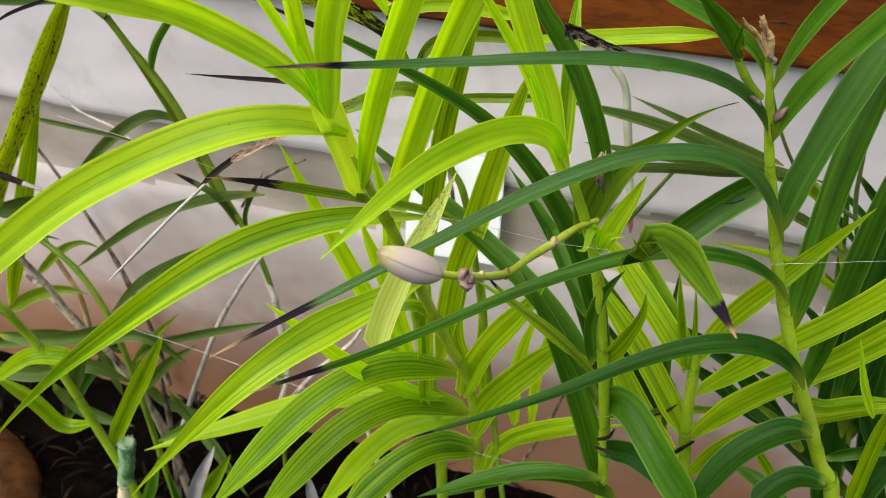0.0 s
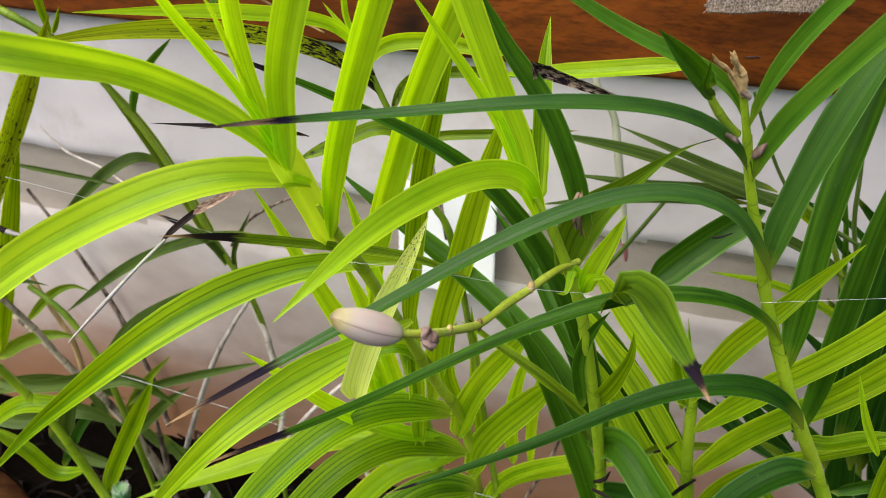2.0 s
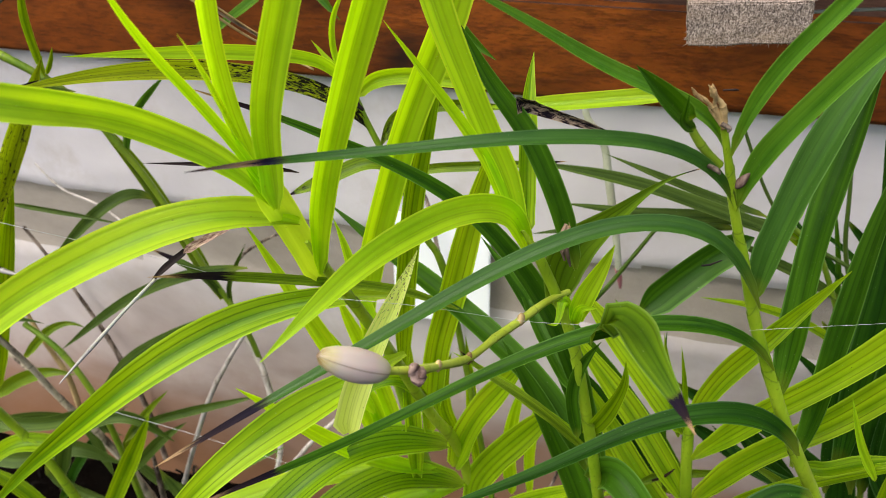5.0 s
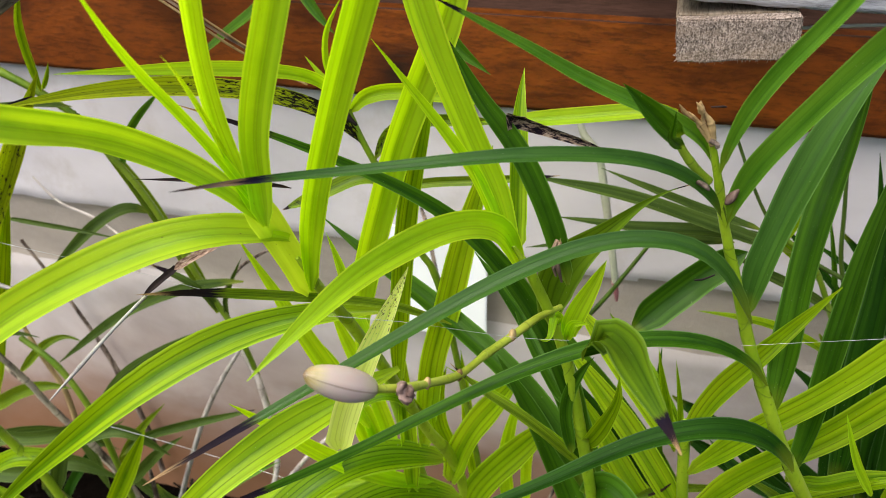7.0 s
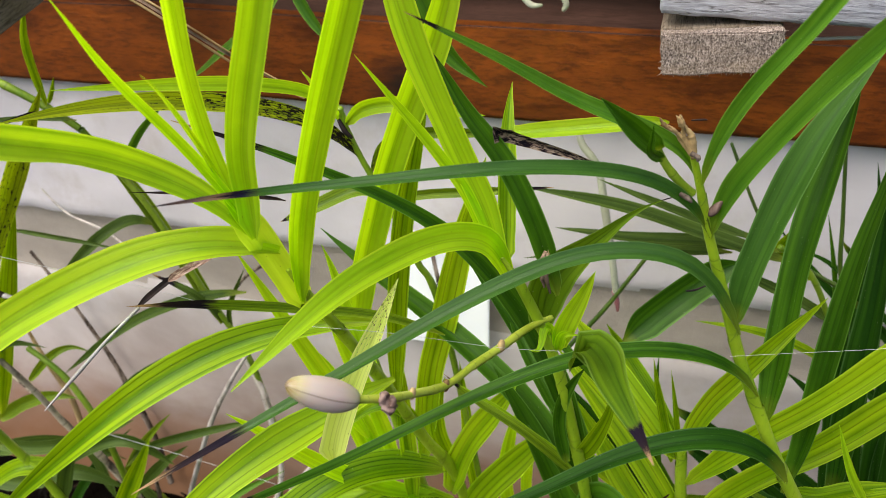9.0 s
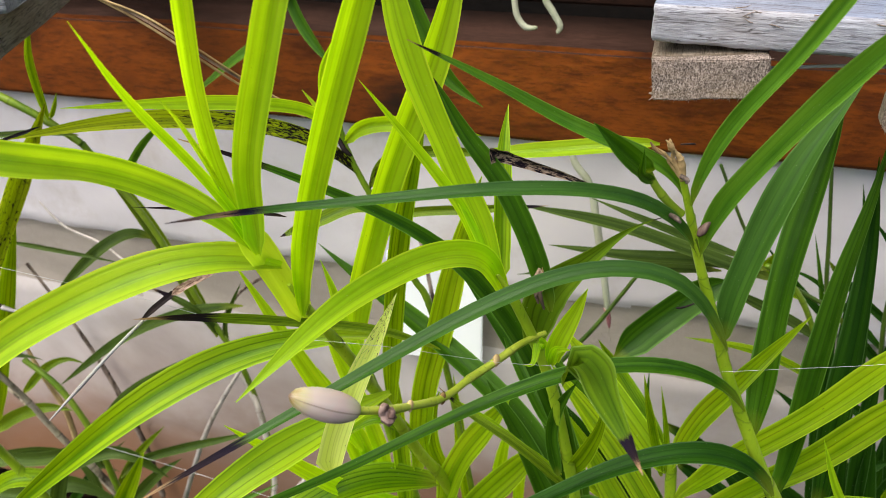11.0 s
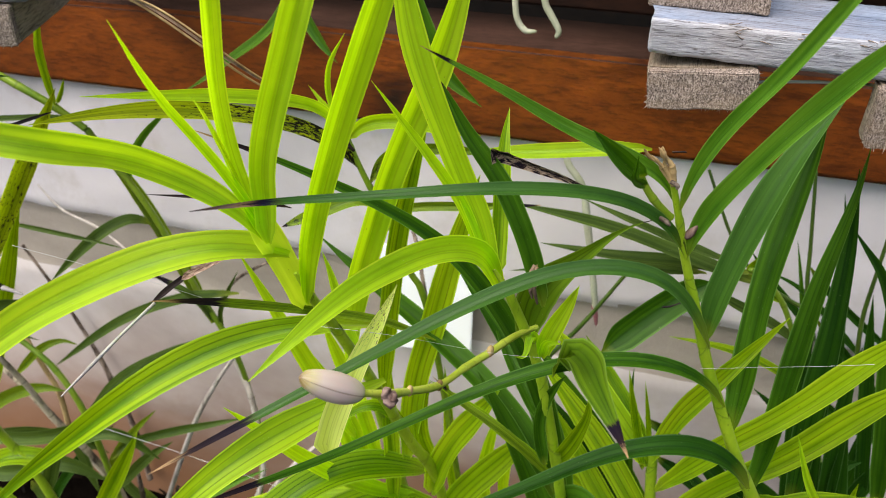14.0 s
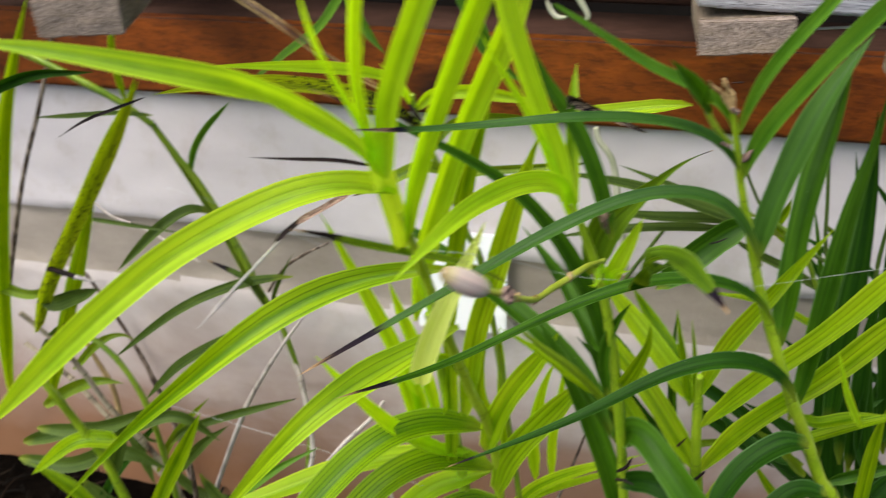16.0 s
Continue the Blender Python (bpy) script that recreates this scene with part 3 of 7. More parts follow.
def build_wall():
    """A plastered wall with a bare cement joint between two coats of painted plaster."""
    bm = bmesh.new()
    x0, x1, z0, z1, nx, nz = -1.7, 1.3, -0.2, 0.4195, 500, 116
    rows = []
    for i in range(nz + 1):
        z = z0 + (z1 - z0) * i / nz
        row = []
        for j in range(nx + 1):
            x = x0 + (x1 - x0) * j / nx
            e1 = 0.2955 - 0.003 * x + 0.006 * noise.noise(Vector((x * 9, 0, 1))) + 0.003 * noise.noise(Vector((x * 40, 0, 2)))
            e0 = 0.2355 + 0.02 * (x + 0.1) * 0.5 + 0.004 * noise.noise(Vector((x * 8, 0, 5))) + 0.002 * noise.noise(Vector((x * 50, 0, 6)))
            inset = ease((z - e0) / 0.02 + 0.5) * ease((e1 - z) / 0.008 + 0.5)
            y = WALL_Y + 0.005 * inset + 0.0025 * noise.noise(Vector((x * 7, z * 7, 3))) + 0.001 * noise.noise(Vector((x * 45, z * 45, 9)))
            row.append((bm.verts.new((x, y, z)), inset))
        rows.append(row)
    for i in range(nz):
        for j in range(nx):
            q = (rows[i][j], rows[i][j + 1], rows[i + 1][j + 1], rows[i + 1][j])
            f = bm.faces.new([v for v, _ in q])
            f.smooth = True
            f.material_index = 1 if sum(s for _, s in q) > 2.2 else (2 if q[0][0].co.z < 0.25 else 0)
    back = [bm.verts.new((x, WALL_Y + 0.1, z)) for x, z in ((x0, z0), (x1, z0), (x1, z1), (x0, z1))]
    bm.faces.new(back[::-1])
    rim = ([v for v, _ in rows[0]], [r[-1][0] for r in rows], [v for v, _ in rows[-1]][::-1], [r[0][0] for r in rows][::-1])
    for k, edge in enumerate(rim):
        bm.faces.new(edge[::-1] + [back[k], back[(k + 1) % 4]])
    ob = part("wall", bm, [PLASTER, CEMENT, PLASTER_LOW])
    return tagged(ob, "off-white plastered wall with a bare cement joint and earth stains", "wall", kind="structure")


build_wall()


def build_beam():
    bm = block(-1.7, 1.3, BEAM_Y, BEAM_Y + 0.075, 0.42, 0.482, 0.003)
    bmesh.ops.subdivide_edges(bm, edges=[e for e in bm.edges if e.calc_length() > 1], cuts=120, use_grid_fill=True)
    for v in bm.verts:
        v.co.z += 0.0022 * noise.noise(Vector((v.co.x * 6, v.co.z * 4, 1)))
        v.co.y += 0.0018 * noise.noise(Vector((v.co.x * 8, v.co.z * 20, 4)))
    bm.normal_update()
    for f in bm.faces:
        f.smooth = abs(f.normal.y) < 0.99
        f.material_index = 1 if f.normal.z > 0.9 else 0
    return tagged(part("wooden_beam", bm, [BEAM, BEAM_TOP_SHADE]), "varnished red-brown hardwood beam along the wall", "beam", kind="structure")


build_beam()


def build_boards():
    wall = thing("board_wall", (0, 0.66, 0.5), "brown boarding above the beam, its shade put into the colour", "boarding")
    wall["kind"] = "structure"
    x = -1.7
    rng = random.Random(4)
    while x < 1.3:
        w = rng.uniform(0.13, 0.17)
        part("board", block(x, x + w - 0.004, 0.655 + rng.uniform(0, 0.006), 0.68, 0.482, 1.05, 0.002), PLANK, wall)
        x += w
    return wall


build_boards()
# an added eave, always out of view, to keep light off boards and beam
tagged(part("eave", block(-1.7, 1.3, 0.5, 0.76, 1.05, 1.08, 0.003), PLANK), "unseen eave added over the boarding to shade it", "eave", kind="structure")


def build_ground():
    bm = bmesh.new()
    rows = []
    n = 260
    for i in range(n + 1):
        row = []
        for j in range(n + 1):
            x, y = -1.2 + 2.2 * j / n, -0.55 + 1.15 * i / n
            level = min(1.0, 12 * min(i, j, n - i, n - j) / n)
            z = SOIL_Z + level * (0.014 * noise.noise(Vector((x * 11, y * 11, 0))) + 0.008 * noise.noise(Vector((x * 37, y * 37, 3))) + 0.007 * noise.noise(Vector((x * 80, y * 80, 7))))
            row.append(bm.verts.new((x, y, z)))
        rows.append(row)
    for i in range(n):
        for j in range(n):
            bm.faces.new((rows[i][j], rows[i][j + 1], rows[i + 1][j + 1], rows[i + 1][j])).smooth = True
    # the level ground round the bed, out to the horizon
    far = 400.0
    ring = [bm.verts.new(c) for c in ((-far, -far, SOIL_Z), (far, -far, SOIL_Z), (far, far, SOIL_Z), (-far, far, SOIL_Z))]
    edge = ([v for v in rows[0]], [r[-1] for r in rows], rows[-1][::-1], [r[0] for r in rows][::-1])
    for k, e in enumerate(edge):
        bm.faces.new([ring[k], ring[(k + 1) % 4]] + e[::-1])
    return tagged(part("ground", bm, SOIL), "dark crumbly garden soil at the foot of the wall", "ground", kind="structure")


build_ground()

# ---- slatted baskets ----
def end_piece(parent, x0, x1, y0, y1, z0, z1, seed, tilt=0):
    """A slat seen on its sawn end, tilt: its turn about its length in degrees."""
    def tilted(bm):
        bmesh.ops.rotate(bm, verts=bm.verts, cent=((x0 + x1) / 2, y0, (z0 + z1) / 2), matrix=Matrix.Rotation(radians(-tilt), 3, "Y"))
        return bm

    ob = part("slat", tilted(block(x0, x1, y0 + 0.004, y1, z0, z1, 0.0008, 0.0006, 5, seed)), GREY_WOOD_Y, parent)
    part("sawn_end", tilted(block(x0 + 0.0002, x1 - 0.0002, y0, y0 + 0.005, z0 + 0.0002, z1 - 0.0002, 0.0005, 0.0006, 16, seed + 9)), END_GRAIN, ob, "rough sawn end grain of the slat")
    # torn fibres round the sawn end
    rng = random.Random(seed)
    bm = bmesh.new()
    for k in range(150):
        s = rng.random()
        edge = rng.choice(("low", "low", "high", "side", "face", "face"))
        x = x0 + 0.0006 + (x1 - x0 - 0.0012) * s if edge != "side" else rng.choice((x0 + 0.0006, x1 - 0.0006))
        z = {"low": z0 + 0.0006, "high": z1 - 0.0006}.get(edge, z0 + (z1 - z0) * rng.random())
        root = Vector((x, y0 + rng.uniform(0.0004, 0.003), z))
        out = {"low": Vector((0, -0.5, -1)), "high": Vector((0, -0.6, 0.7)), "side": Vector((1 if x > (x0 + x1) / 2 else -1, -0.5, 0))}.get(edge, Vector((0, -1, 0)))
        way = (out + Vector((rng.uniform(-0.7, 0.7), rng.uniform(-0.5, 0.2), rng.uniform(-0.6, 0.4)))).normalized() * rng.uniform(0.0009, 0.0019)
        w = rng.uniform(0.00015, 0.00035)
        a, b, c = (bm.verts.new(root + Vector(o) * w) for o in ((1, 0, 0), (-0.5, 0.4, 0.8), (-0.5, -0.4, -0.8)))
        d = bm.verts.new(root + way)
        for f in ((a, b, d), (b, c, d), (c, a, d)):
            bm.faces.new(f)
    part("torn_edge", tilted(bm), END_GRAIN, ob, "torn pale wood fibres")


def cross_piece(parent, x0, x1, y0, y1, z0, z1, seed, sink=0.0, splinters=0):
    """A weathered slat with worn, chipped edges; sink: how far its other end lies lower."""
    bm = bmesh.new()
    n, per, rings = 150, 7, []
    corners = ((y0, z0), (y1, z0), (y1, z1), (y0, z1))
    for i in range(n + 1):
        x = x0 + (x1 - x0) * i / n
        ring = []
        for k in range(4):
            (ya, za), (yb, zb) = corners[k], corners[(k + 1) % 4]
            for j in range(per):
                f = j / per
                y, z = ya + (yb - ya) * f, za + (zb - za) * f
                worn = max(0.0, 1 - min(f, 1 - f) * 5)
                chip = 0.0005 + 0.0009 * abs(noise.noise(Vector((x * 60, k + (f > 0.5), seed)))) + 0.0006 * abs(noise.noise(Vector((x * 260, k + (f > 0.5), seed + 4))))
                toward = Vector((0, (y0 + y1) / 2 - y, (z0 + z1) / 2 - z)).normalized()
                p = Vector((x, y, z - sink * (x - x0) / (x1 - x0))) + toward * (worn * chip)
                p += noise.noise_vector(Vector((x * 20, y * 240, z * 240 + seed))) * 0.0004
                p.x += 0.0012 * noise.noise(Vector((y * 300, z * 300, seed))) if i in (0, n) else 0.0
                ring.append(bm.verts.new(p))
        rings.append(ring)
    m = 4 * per
    for a, b in zip(rings, rings[1:]):
        for k in range(m):
            f = bm.faces.new((a[k], a[(k + 1) % m], b[(k + 1) % m], b[k]))
            f.smooth = True
            # the upward side takes the darkened copy of the wood
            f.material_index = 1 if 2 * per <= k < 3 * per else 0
    bm.faces.new(rings[0]), bm.faces.new(rings[-1][::-1])
    bmesh.ops.recalc_face_normals(bm, faces=bm.faces)
    slat = part("slat", bm, [GREY_WOOD, DIMMED_TOP], parent)
    rng = random.Random(seed)
    for k in range(splinters):
        x, z = rng.uniform(x0 + 0.02, x0 + 0.075), z0 + (z1 - z0) * rng.choice((0.62, 0.75, 0.88, 0.97))
        reach, rise = rng.uniform(0.002, 0.006) * rng.choice((-1, 1)), rng.uniform(-0.0015, 0.002)
        a = Vector((x, y0 + 0.0003, z))
        part("splinter", tube([a, a + Vector((reach * 0.5, -0.0007, rise * 0.3)), a + Vector((reach, -0.0009, rise))], [0.0002, 0.00018, 0.00005], 5, 0), END_GRAIN, slat)


def build_basket_right():
    b = thing("slatted_basket", (0.2, 0.5, 0.53), "weathered grey wooden slat basket fixed above the beam", "basket", "slatted baskets")
    end_piece(b, 0.0752, 0.1098, 0.341, 0.655, 0.5372, 0.5502, 1, 5)
    end_piece(b, 0.1445, 0.18, 0.341, 0.3535, 0.531, 0.5508, 2)
    end_piece(b, 0.30, 0.335, 0.341, 0.655, 0.534, 0.5470, 3)
    cross_piece(b, 0.0735, 0.345, 0.345, 0.392, 0.5532, 0.5652, 4, 0.006, 14)
    cross_piece(b, 0.073, 0.345, 0.60, 0.633, 0.5520, 0.5645, 5)
    end_piece(b, 0.0715, 0.1098, 0.359, 0.655, 0.5648, 0.581, 6)
    end_piece(b, 0.305, 0.34, 0.359, 0.655, 0.5605, 0.577, 7)
    part("wire", tube([(0.1065, 0.360, 0.5420), (0.146, 0.360, 0.5455), (0.23, 0.361, 0.5450), (0.302, 0.362, 0.5435)], [0.0006, 0.0006], 8), WIRE, b, "grey metal wire between the slats")


def build_basket_left():
    """Built square, then turned about its nearest corner."""
    b = thing("slatted_basket", (-0.3, 0.5, 0.53), "weathered wooden slat basket with its end in shade", "basket", "slatted baskets")
    end_piece(b, -0.212, -0.174, 0.341, 0.655, 0.531, 0.5475, 11)
    cross_piece(b, -0.46, -0.168, 0.343, 0.376, 0.548, 0.5645, 12)
    cross_piece(b, -0.46, -0.168, 0.60, 0.633, 0.548, 0.5645, 13)
    end_piece(b, -0.45, -0.415, 0.341, 0.655, 0.531, 0.5475, 14)
    corner = Vector((-0.174, 0.341, 0.53))
    b.matrix_world = Matrix.Translation(corner) @ Matrix.Rotation(radians(22), 4, "Z") @ Matrix.Translation(-corner) @ b.matrix_world


build_basket_right()
build_basket_left()


# ---- white card, pot ----
def build_card():
    bm = block(-0.103, -0.029, 0.5655, 0.5685, 0.234, 0.320, 0.0008)
    bmesh.ops.rotate(bm, verts=bm.verts, cent=(-0.066, 0.567, 0.27), matrix=Matrix.Rotation(radians(-2), 3, "Y"))
    # it leans back against the wall
    bmesh.ops.rotate(bm, verts=bm.verts, cent=(-0.066, 0.5685, 0.320), matrix=Matrix.Rotation(radians(-9), 3, "X"))
    tagged(part("white_card", bm, WHITE_CARD), "blank white plastic card propped against the wall", "card")


build_card()


def build_pot():
    cx, cy, top = -0.532, 0.330, -0.004
    pot = thing("clay_pot", (cx, cy, SOIL_Z), "brown clay pot half sunk in the soil", "pot")
    bm = bmesh.new()
    prof = [(0.0, 0.0), (0.118, 0.0), (0.136, 0.02), (0.145, 0.045), (0.142, 0.058), (0.128, 0.070), (0.108, 0.078), (0.099, 0.077), (0.095, 0.06), (0.0, 0.05)]
    rings = [[bm.verts.new((cx + r * math.cos(a), cy + r * math.sin(a), top - 0.079 + z)) for a in (2 * math.pi * k / 48 for k in range(48))] for r, z in prof]
    for a, b in zip(rings, rings[1:]):
        for k in range(48):
            bm.faces.new((a[k], a[(k + 1) % 48], b[(k + 1) % 48], b[k])).smooth = True
    bmesh.ops.remove_doubles(bm, verts=bm.verts, dist=1e-5)
    part("body", bm, CLAY, pot)


build_pot()


def build_litter():
    """Dry leaf scraps and bits of cane lying on the soil."""
    rng = random.Random(21)
    bm = bmesh.new()
    for k in range(900):
        x, y = rng.uniform(-0.6, 0.45), rng.uniform(0.2, 0.57)
        g, n, size, w = rng.uniform(0, 6.3), 5, rng.uniform(0.008, 0.05), rng.uniform(0.0005, 0.002)
        bend, lift = rng.uniform(-0.5, 0.5), rng.uniform(0.0, 0.01)
        z = SOIL_Z + 0.014 * noise.noise(Vector((x * 11, y * 11, 0))) + 0.008 * noise.noise(Vector((x * 37, y * 37, 3))) + 0.005
        shade = rng.choice((0, 0, 0, 0, 1, 2))
        last = None
        for i in range(n + 1):
            v = i / n
            a = g + bend * v
            c = Vector((x + math.cos(a) * size * (v - 0.5), y + math.sin(a) * size * (v - 0.5), z + lift * math.sin(v * math.pi)))
            side = Vector((-math.sin(a), math.cos(a), 0.5 * math.sin(k))) * (w * (1.05 - abs(2 * v - 0.8) ** 2 * 0.7))
            row = (bm.verts.new(c - side), bm.verts.new(c + Vector((0, 0, -0.3 * w))), bm.verts.new(c + side))
            if last:
                for j in (0, 1):
                    f = bm.faces.new((last[j], last[j + 1], row[j + 1], row[j]))
                    f.smooth, f.material_index = True, shade
            last = row
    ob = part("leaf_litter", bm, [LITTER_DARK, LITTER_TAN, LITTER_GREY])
    return tagged(ob, "dry brown leaf scraps scattered on the soil", "leaf litter", kind="stuff")


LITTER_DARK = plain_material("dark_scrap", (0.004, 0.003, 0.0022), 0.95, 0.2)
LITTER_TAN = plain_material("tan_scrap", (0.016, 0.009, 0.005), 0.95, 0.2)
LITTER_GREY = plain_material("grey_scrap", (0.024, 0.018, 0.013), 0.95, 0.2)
build_litter()


def bud(plant, a, b, width):
    """A closed flower bud from its stalk at a to its tip at b, its sepals meeting in seams."""
    a, b = Vector(a), Vector(b)
    t = (b - a).normalized()
    x = t.cross(Vector((0, 0, 1))).normalized()
    y = t.cross(x)
    bm = bmesh.new()
    uv = bm.loops.layers.uv.new("UVMap")
    rows, cols, where, rings = 26, 30, {}, []
    for i in range(rows + 1):
        v = i / rows
        r = width / 2 * (0.16 + 0.84 * math.sin(math.pi * min(1, v ** 0.86)) ** 0.54 if 0.0 < v < 1 else 0.16) * (1 if v < 0.96 else 0.85)
        ring = []
        for k in range(cols):
            g = 2 * math.pi * k / cols
            seam = 1 - 0.07 * max(0.0, math.cos(3 * g + 0.6)) ** 8
            q = bm.verts.new(a + (b - a) * v + (x * math.cos(g) + y * math.sin(g)) * (r * seam) + y * (0.04 * width * math.sin(math.pi * v)))
            where[q] = (k / cols, v)
            ring.append(q)
        rings.append(ring)
    for p, q in zip(rings, rings[1:]):
        for k in range(cols):
            f = bm.faces.new((p[k], p[(k + 1) % cols], q[(k + 1) % cols], q[k]))
            f.smooth = True
            for loop in f.loops:
                loop[uv].uv = where[loop.vert]
    for cap in (rings[0][::-1], rings[-1]):
        for loop in bm.faces.new(cap).loops:
            loop[uv].uv = where[loop.vert]
    return part("flower_bud", bm, BUD, plant, "closed pale pink flower bud")


def node_ring(plant, p, r):
    bm = bmesh.new()
    bmesh.ops.create_uvsphere(bm, u_segments=14, v_segments=8, radius=r)
    for v in bm.verts:
        v.co = Vector((v.co.x * 0.55, v.co.y * 0.9, v.co.z * 1.0)) * (1 + 0.12 * noise.noise(v.co * 900)) + Vector(p)
    for f in bm.faces:
        f.smooth = True
    part("joint", bm, HUSK, plant, "papery joint of the flower stalk")


def shrivelled(plant, p, r):
    bm = bmesh.new()
    for k, (dx, dz, s) in enumerate(((-0.2, 0.75, 0.6), (0.15, -0.5, 0.95), (0.5, 0.15, 0.6))):
        m = Matrix.Translation(Vector(p) + Vector((dx * r, -0.3 * r, dz * r)))
        made = bmesh.ops.create_icosphere(bm, subdivisions=3, radius=r * s, matrix=m)
        for v in made["verts"]:
            v.co += noise.noise_vector(v.co * 500 + Vector((k, 0, 0))) * r * 0.65
    for f in bm.faces:
        f.smooth = True
    part("withered_bud", bm, WITHER, plant, "shrivelled mauve-brown bud")


def faded_flower(plant, base, tips, r):
    """A dried flower: withered petals from one base to their tips."""
    base = Vector(base)
    for k, tip in enumerate(tips):
        tip = Vector(tip)
        mid = base.lerp(tip, 0.45) + Vector((0.5 * r * (-1) ** k, 0.2 * r, 0.5 * r))
        bend = base.lerp(tip, 0.75) + Vector((0.4 * r * (-1) ** (k + 1), 0, 0.2 * r))
        s = (0.8, 0.55, 0.5, 0.4, 0.35)[k % 5]
        part("dry_petal", tube([base, mid, bend, tip], [r * 0.6, r * s, r * s * 0.6, r * s * 0.9, r * 0.1], 7, 9, 0.18), HUSK, plant, "dry tan flower remnant")


def side_bud(plant, p, r):
    bm = bmesh.new()
    bmesh.ops.create_uvsphere(bm, u_segments=14, v_segments=10, radius=r)
    for v in bm.verts:
        v.co = Matrix.Rotation(radians(28), 3, "Y") @ Vector((v.co.x * 0.7 * (1 - 0.6 * max(0.0, v.co.z / r)), v.co.y * 0.7 * (1 - 0.6 * max(0.0, v.co.z / r)), v.co.z * (2.2 if v.co.z > 0 else 1.3))) + Vector(p)
    for f in bm.faces:
        f.smooth = True
    part("side_bud", bm, WITHER, plant, "small brown side bud")


def cut_cane(a, b, r):
    a, b = Vector(a), Vector(b)
    cane = thing("cut_cane", a, "short cut cane, green above and white below, with a frayed top", "cane")
    part("lower_piece", tube([a - Vector((0, 0, 0.03)), a, a.lerp(b, 0.25), a.lerp(b, 0.45)], [r * 0.95, r, r], 14, 3), CUT_WHITE, cane, "pale yellow-white lower piece")
    part("upper_piece", tube([a.lerp(b, 0.44), a.lerp(b, 0.7), a.lerp(b, 0.97)], [r * 1.0, r * 1.05, r * 1.1], 14, 5, 0.1), CUT_GREEN, cane, "green upper piece")
    rng = random.Random(8)
    for k in range(16):
        g = k * 0.4
        o = Vector((math.cos(g), math.sin(g), 0)) * r * 0.8
        part("frayed_fibre", tube([a.lerp(b, 0.93) + o, b + o * 1.2 + Vector((0, 0, rng.uniform(0, 0.6) * r))], [r * 0.14, r * 0.06], 6), DRY_WHITE, cane)


WITHER = stem_material("withered_petal", (0.10, 0.055, 0.045), (0.38, 0.26, 0.23), 0.7, 200, 0.4, 0.6)
BUD_RED = stem_material("root_tip", (0.30, 0.10, 0.12), (0.48, 0.20, 0.22), 0.5)
CUT_GREEN = stem_material("cut_green", (0.06, 0.20, 0.06), (0.36, 0.52, 0.30), 0.5, 160, 0.4, 0.62)
CUT_WHITE = stem_material("cut_white", (0.55, 0.50, 0.22), (0.78, 0.74, 0.55), 0.6)


# ---- orchids ----

lime_orchid = thing("orchid_plant", (-0.000, 0.500, SOIL_Z), "tall lime-green reed orchid leaning out from the soil bed", "orchid", "orchid plants")
cane(lime_orchid, [(-0.007, 0.479, -0.050), (-0.007, 0.472, 0.003), (-0.008, 0.465, 0.056), (-0.011, 0.412, 0.245), (-0.020, 0.375, 0.324), (-0.026, 0.345, 0.385), (-0.027, 0.312, 0.439), (-0.027, 0.292, 0.469), (-0.029, 0.284, 0.485)], [0.0041, 0.0041, 0.0041, 0.0031, 0.0027, 0.0025, 0.0021, 0.0015, 0.0007], 10, 9, CANE_YELLOW)
leaf(lime_orchid, [(-0.0336, 0.3000, 0.4591), (-0.0315, 0.2894, 0.4754), (-0.0316, 0.2823, 0.4888), (-0.0318, 0.2762, 0.5006), (-0.0322, 0.2695, 0.5115), (-0.0349, 0.2660, 0.5195)], 0.0092, (29, 23, 22), SHEATH, taper=0.8, fold=0.25, base=0.35)
leaf(lime_orchid, [(-0.0289, 0.2800, 0.4942), (-0.0338, 0.2750, 0.4983), (-0.0376, 0.2698, 0.5026), (-0.0423, 0.2653, 0.5055), (-0.0477, 0.2615, 0.5061), (-0.0526, 0.2578, 0.5054), (-0.0591, 0.2534, 0.5034), (-0.0664, 0.2498, 0.5004), (-0.0747, 0.2471, 0.4966), (-0.0839, 0.2449, 0.4916), (-0.0937, 0.2428, 0.4865), (-0.1036, 0.2406, 0.4800), (-0.1337, 0.2346, 0.4551), (-0.1682, 0.2304, 0.4228), (-0.2045, 0.2280, 0.3867)], 0.0120, (28, -4, -13), BANDED, taper=0.6, base=0.7)
leaf(lime_orchid, [(-0.0308, 0.2700, 0.5057), (-0.0329, 0.2653, 0.5161), (-0.0365, 0.2618, 0.5228), (-0.0419, 0.2606, 0.5257), (-0.0478, 0.2581, 0.5295), (-0.0511, 0.2526, 0.5352), (-0.0535, 0.2463, 0.5402), (-0.0555, 0.2399, 0.5443), (-0.0560, 0.2321, 0.5482), (-0.0558, 0.2247, 0.5521), (-0.0581, 0.2201, 0.5548), (-0.0772, 0.2085, 0.5618), (-0.1006, 0.1983, 0.5685), (-0.1252, 0.1900, 0.5718)], 0.0083, (25, 5, 3), BANDED, taper=0.45)
leaf(lime_orchid, [(-0.0295, 0.2700, 0.5078), (-0.0326, 0.2649, 0.5208), (-0.0354, 0.2601, 0.5322), (-0.0382, 0.2550, 0.5424), (-0.0395, 0.2512, 0.5490), (-0.0404, 0.2468, 0.5551), (-0.0402, 0.2421, 0.5617), (-0.0395, 0.2363, 0.5696), (-0.0381, 0.2305, 0.5781), (-0.0368, 0.2250, 0.5858)], 0.0033, (32, 38, 60), LIME, taper=0.3)
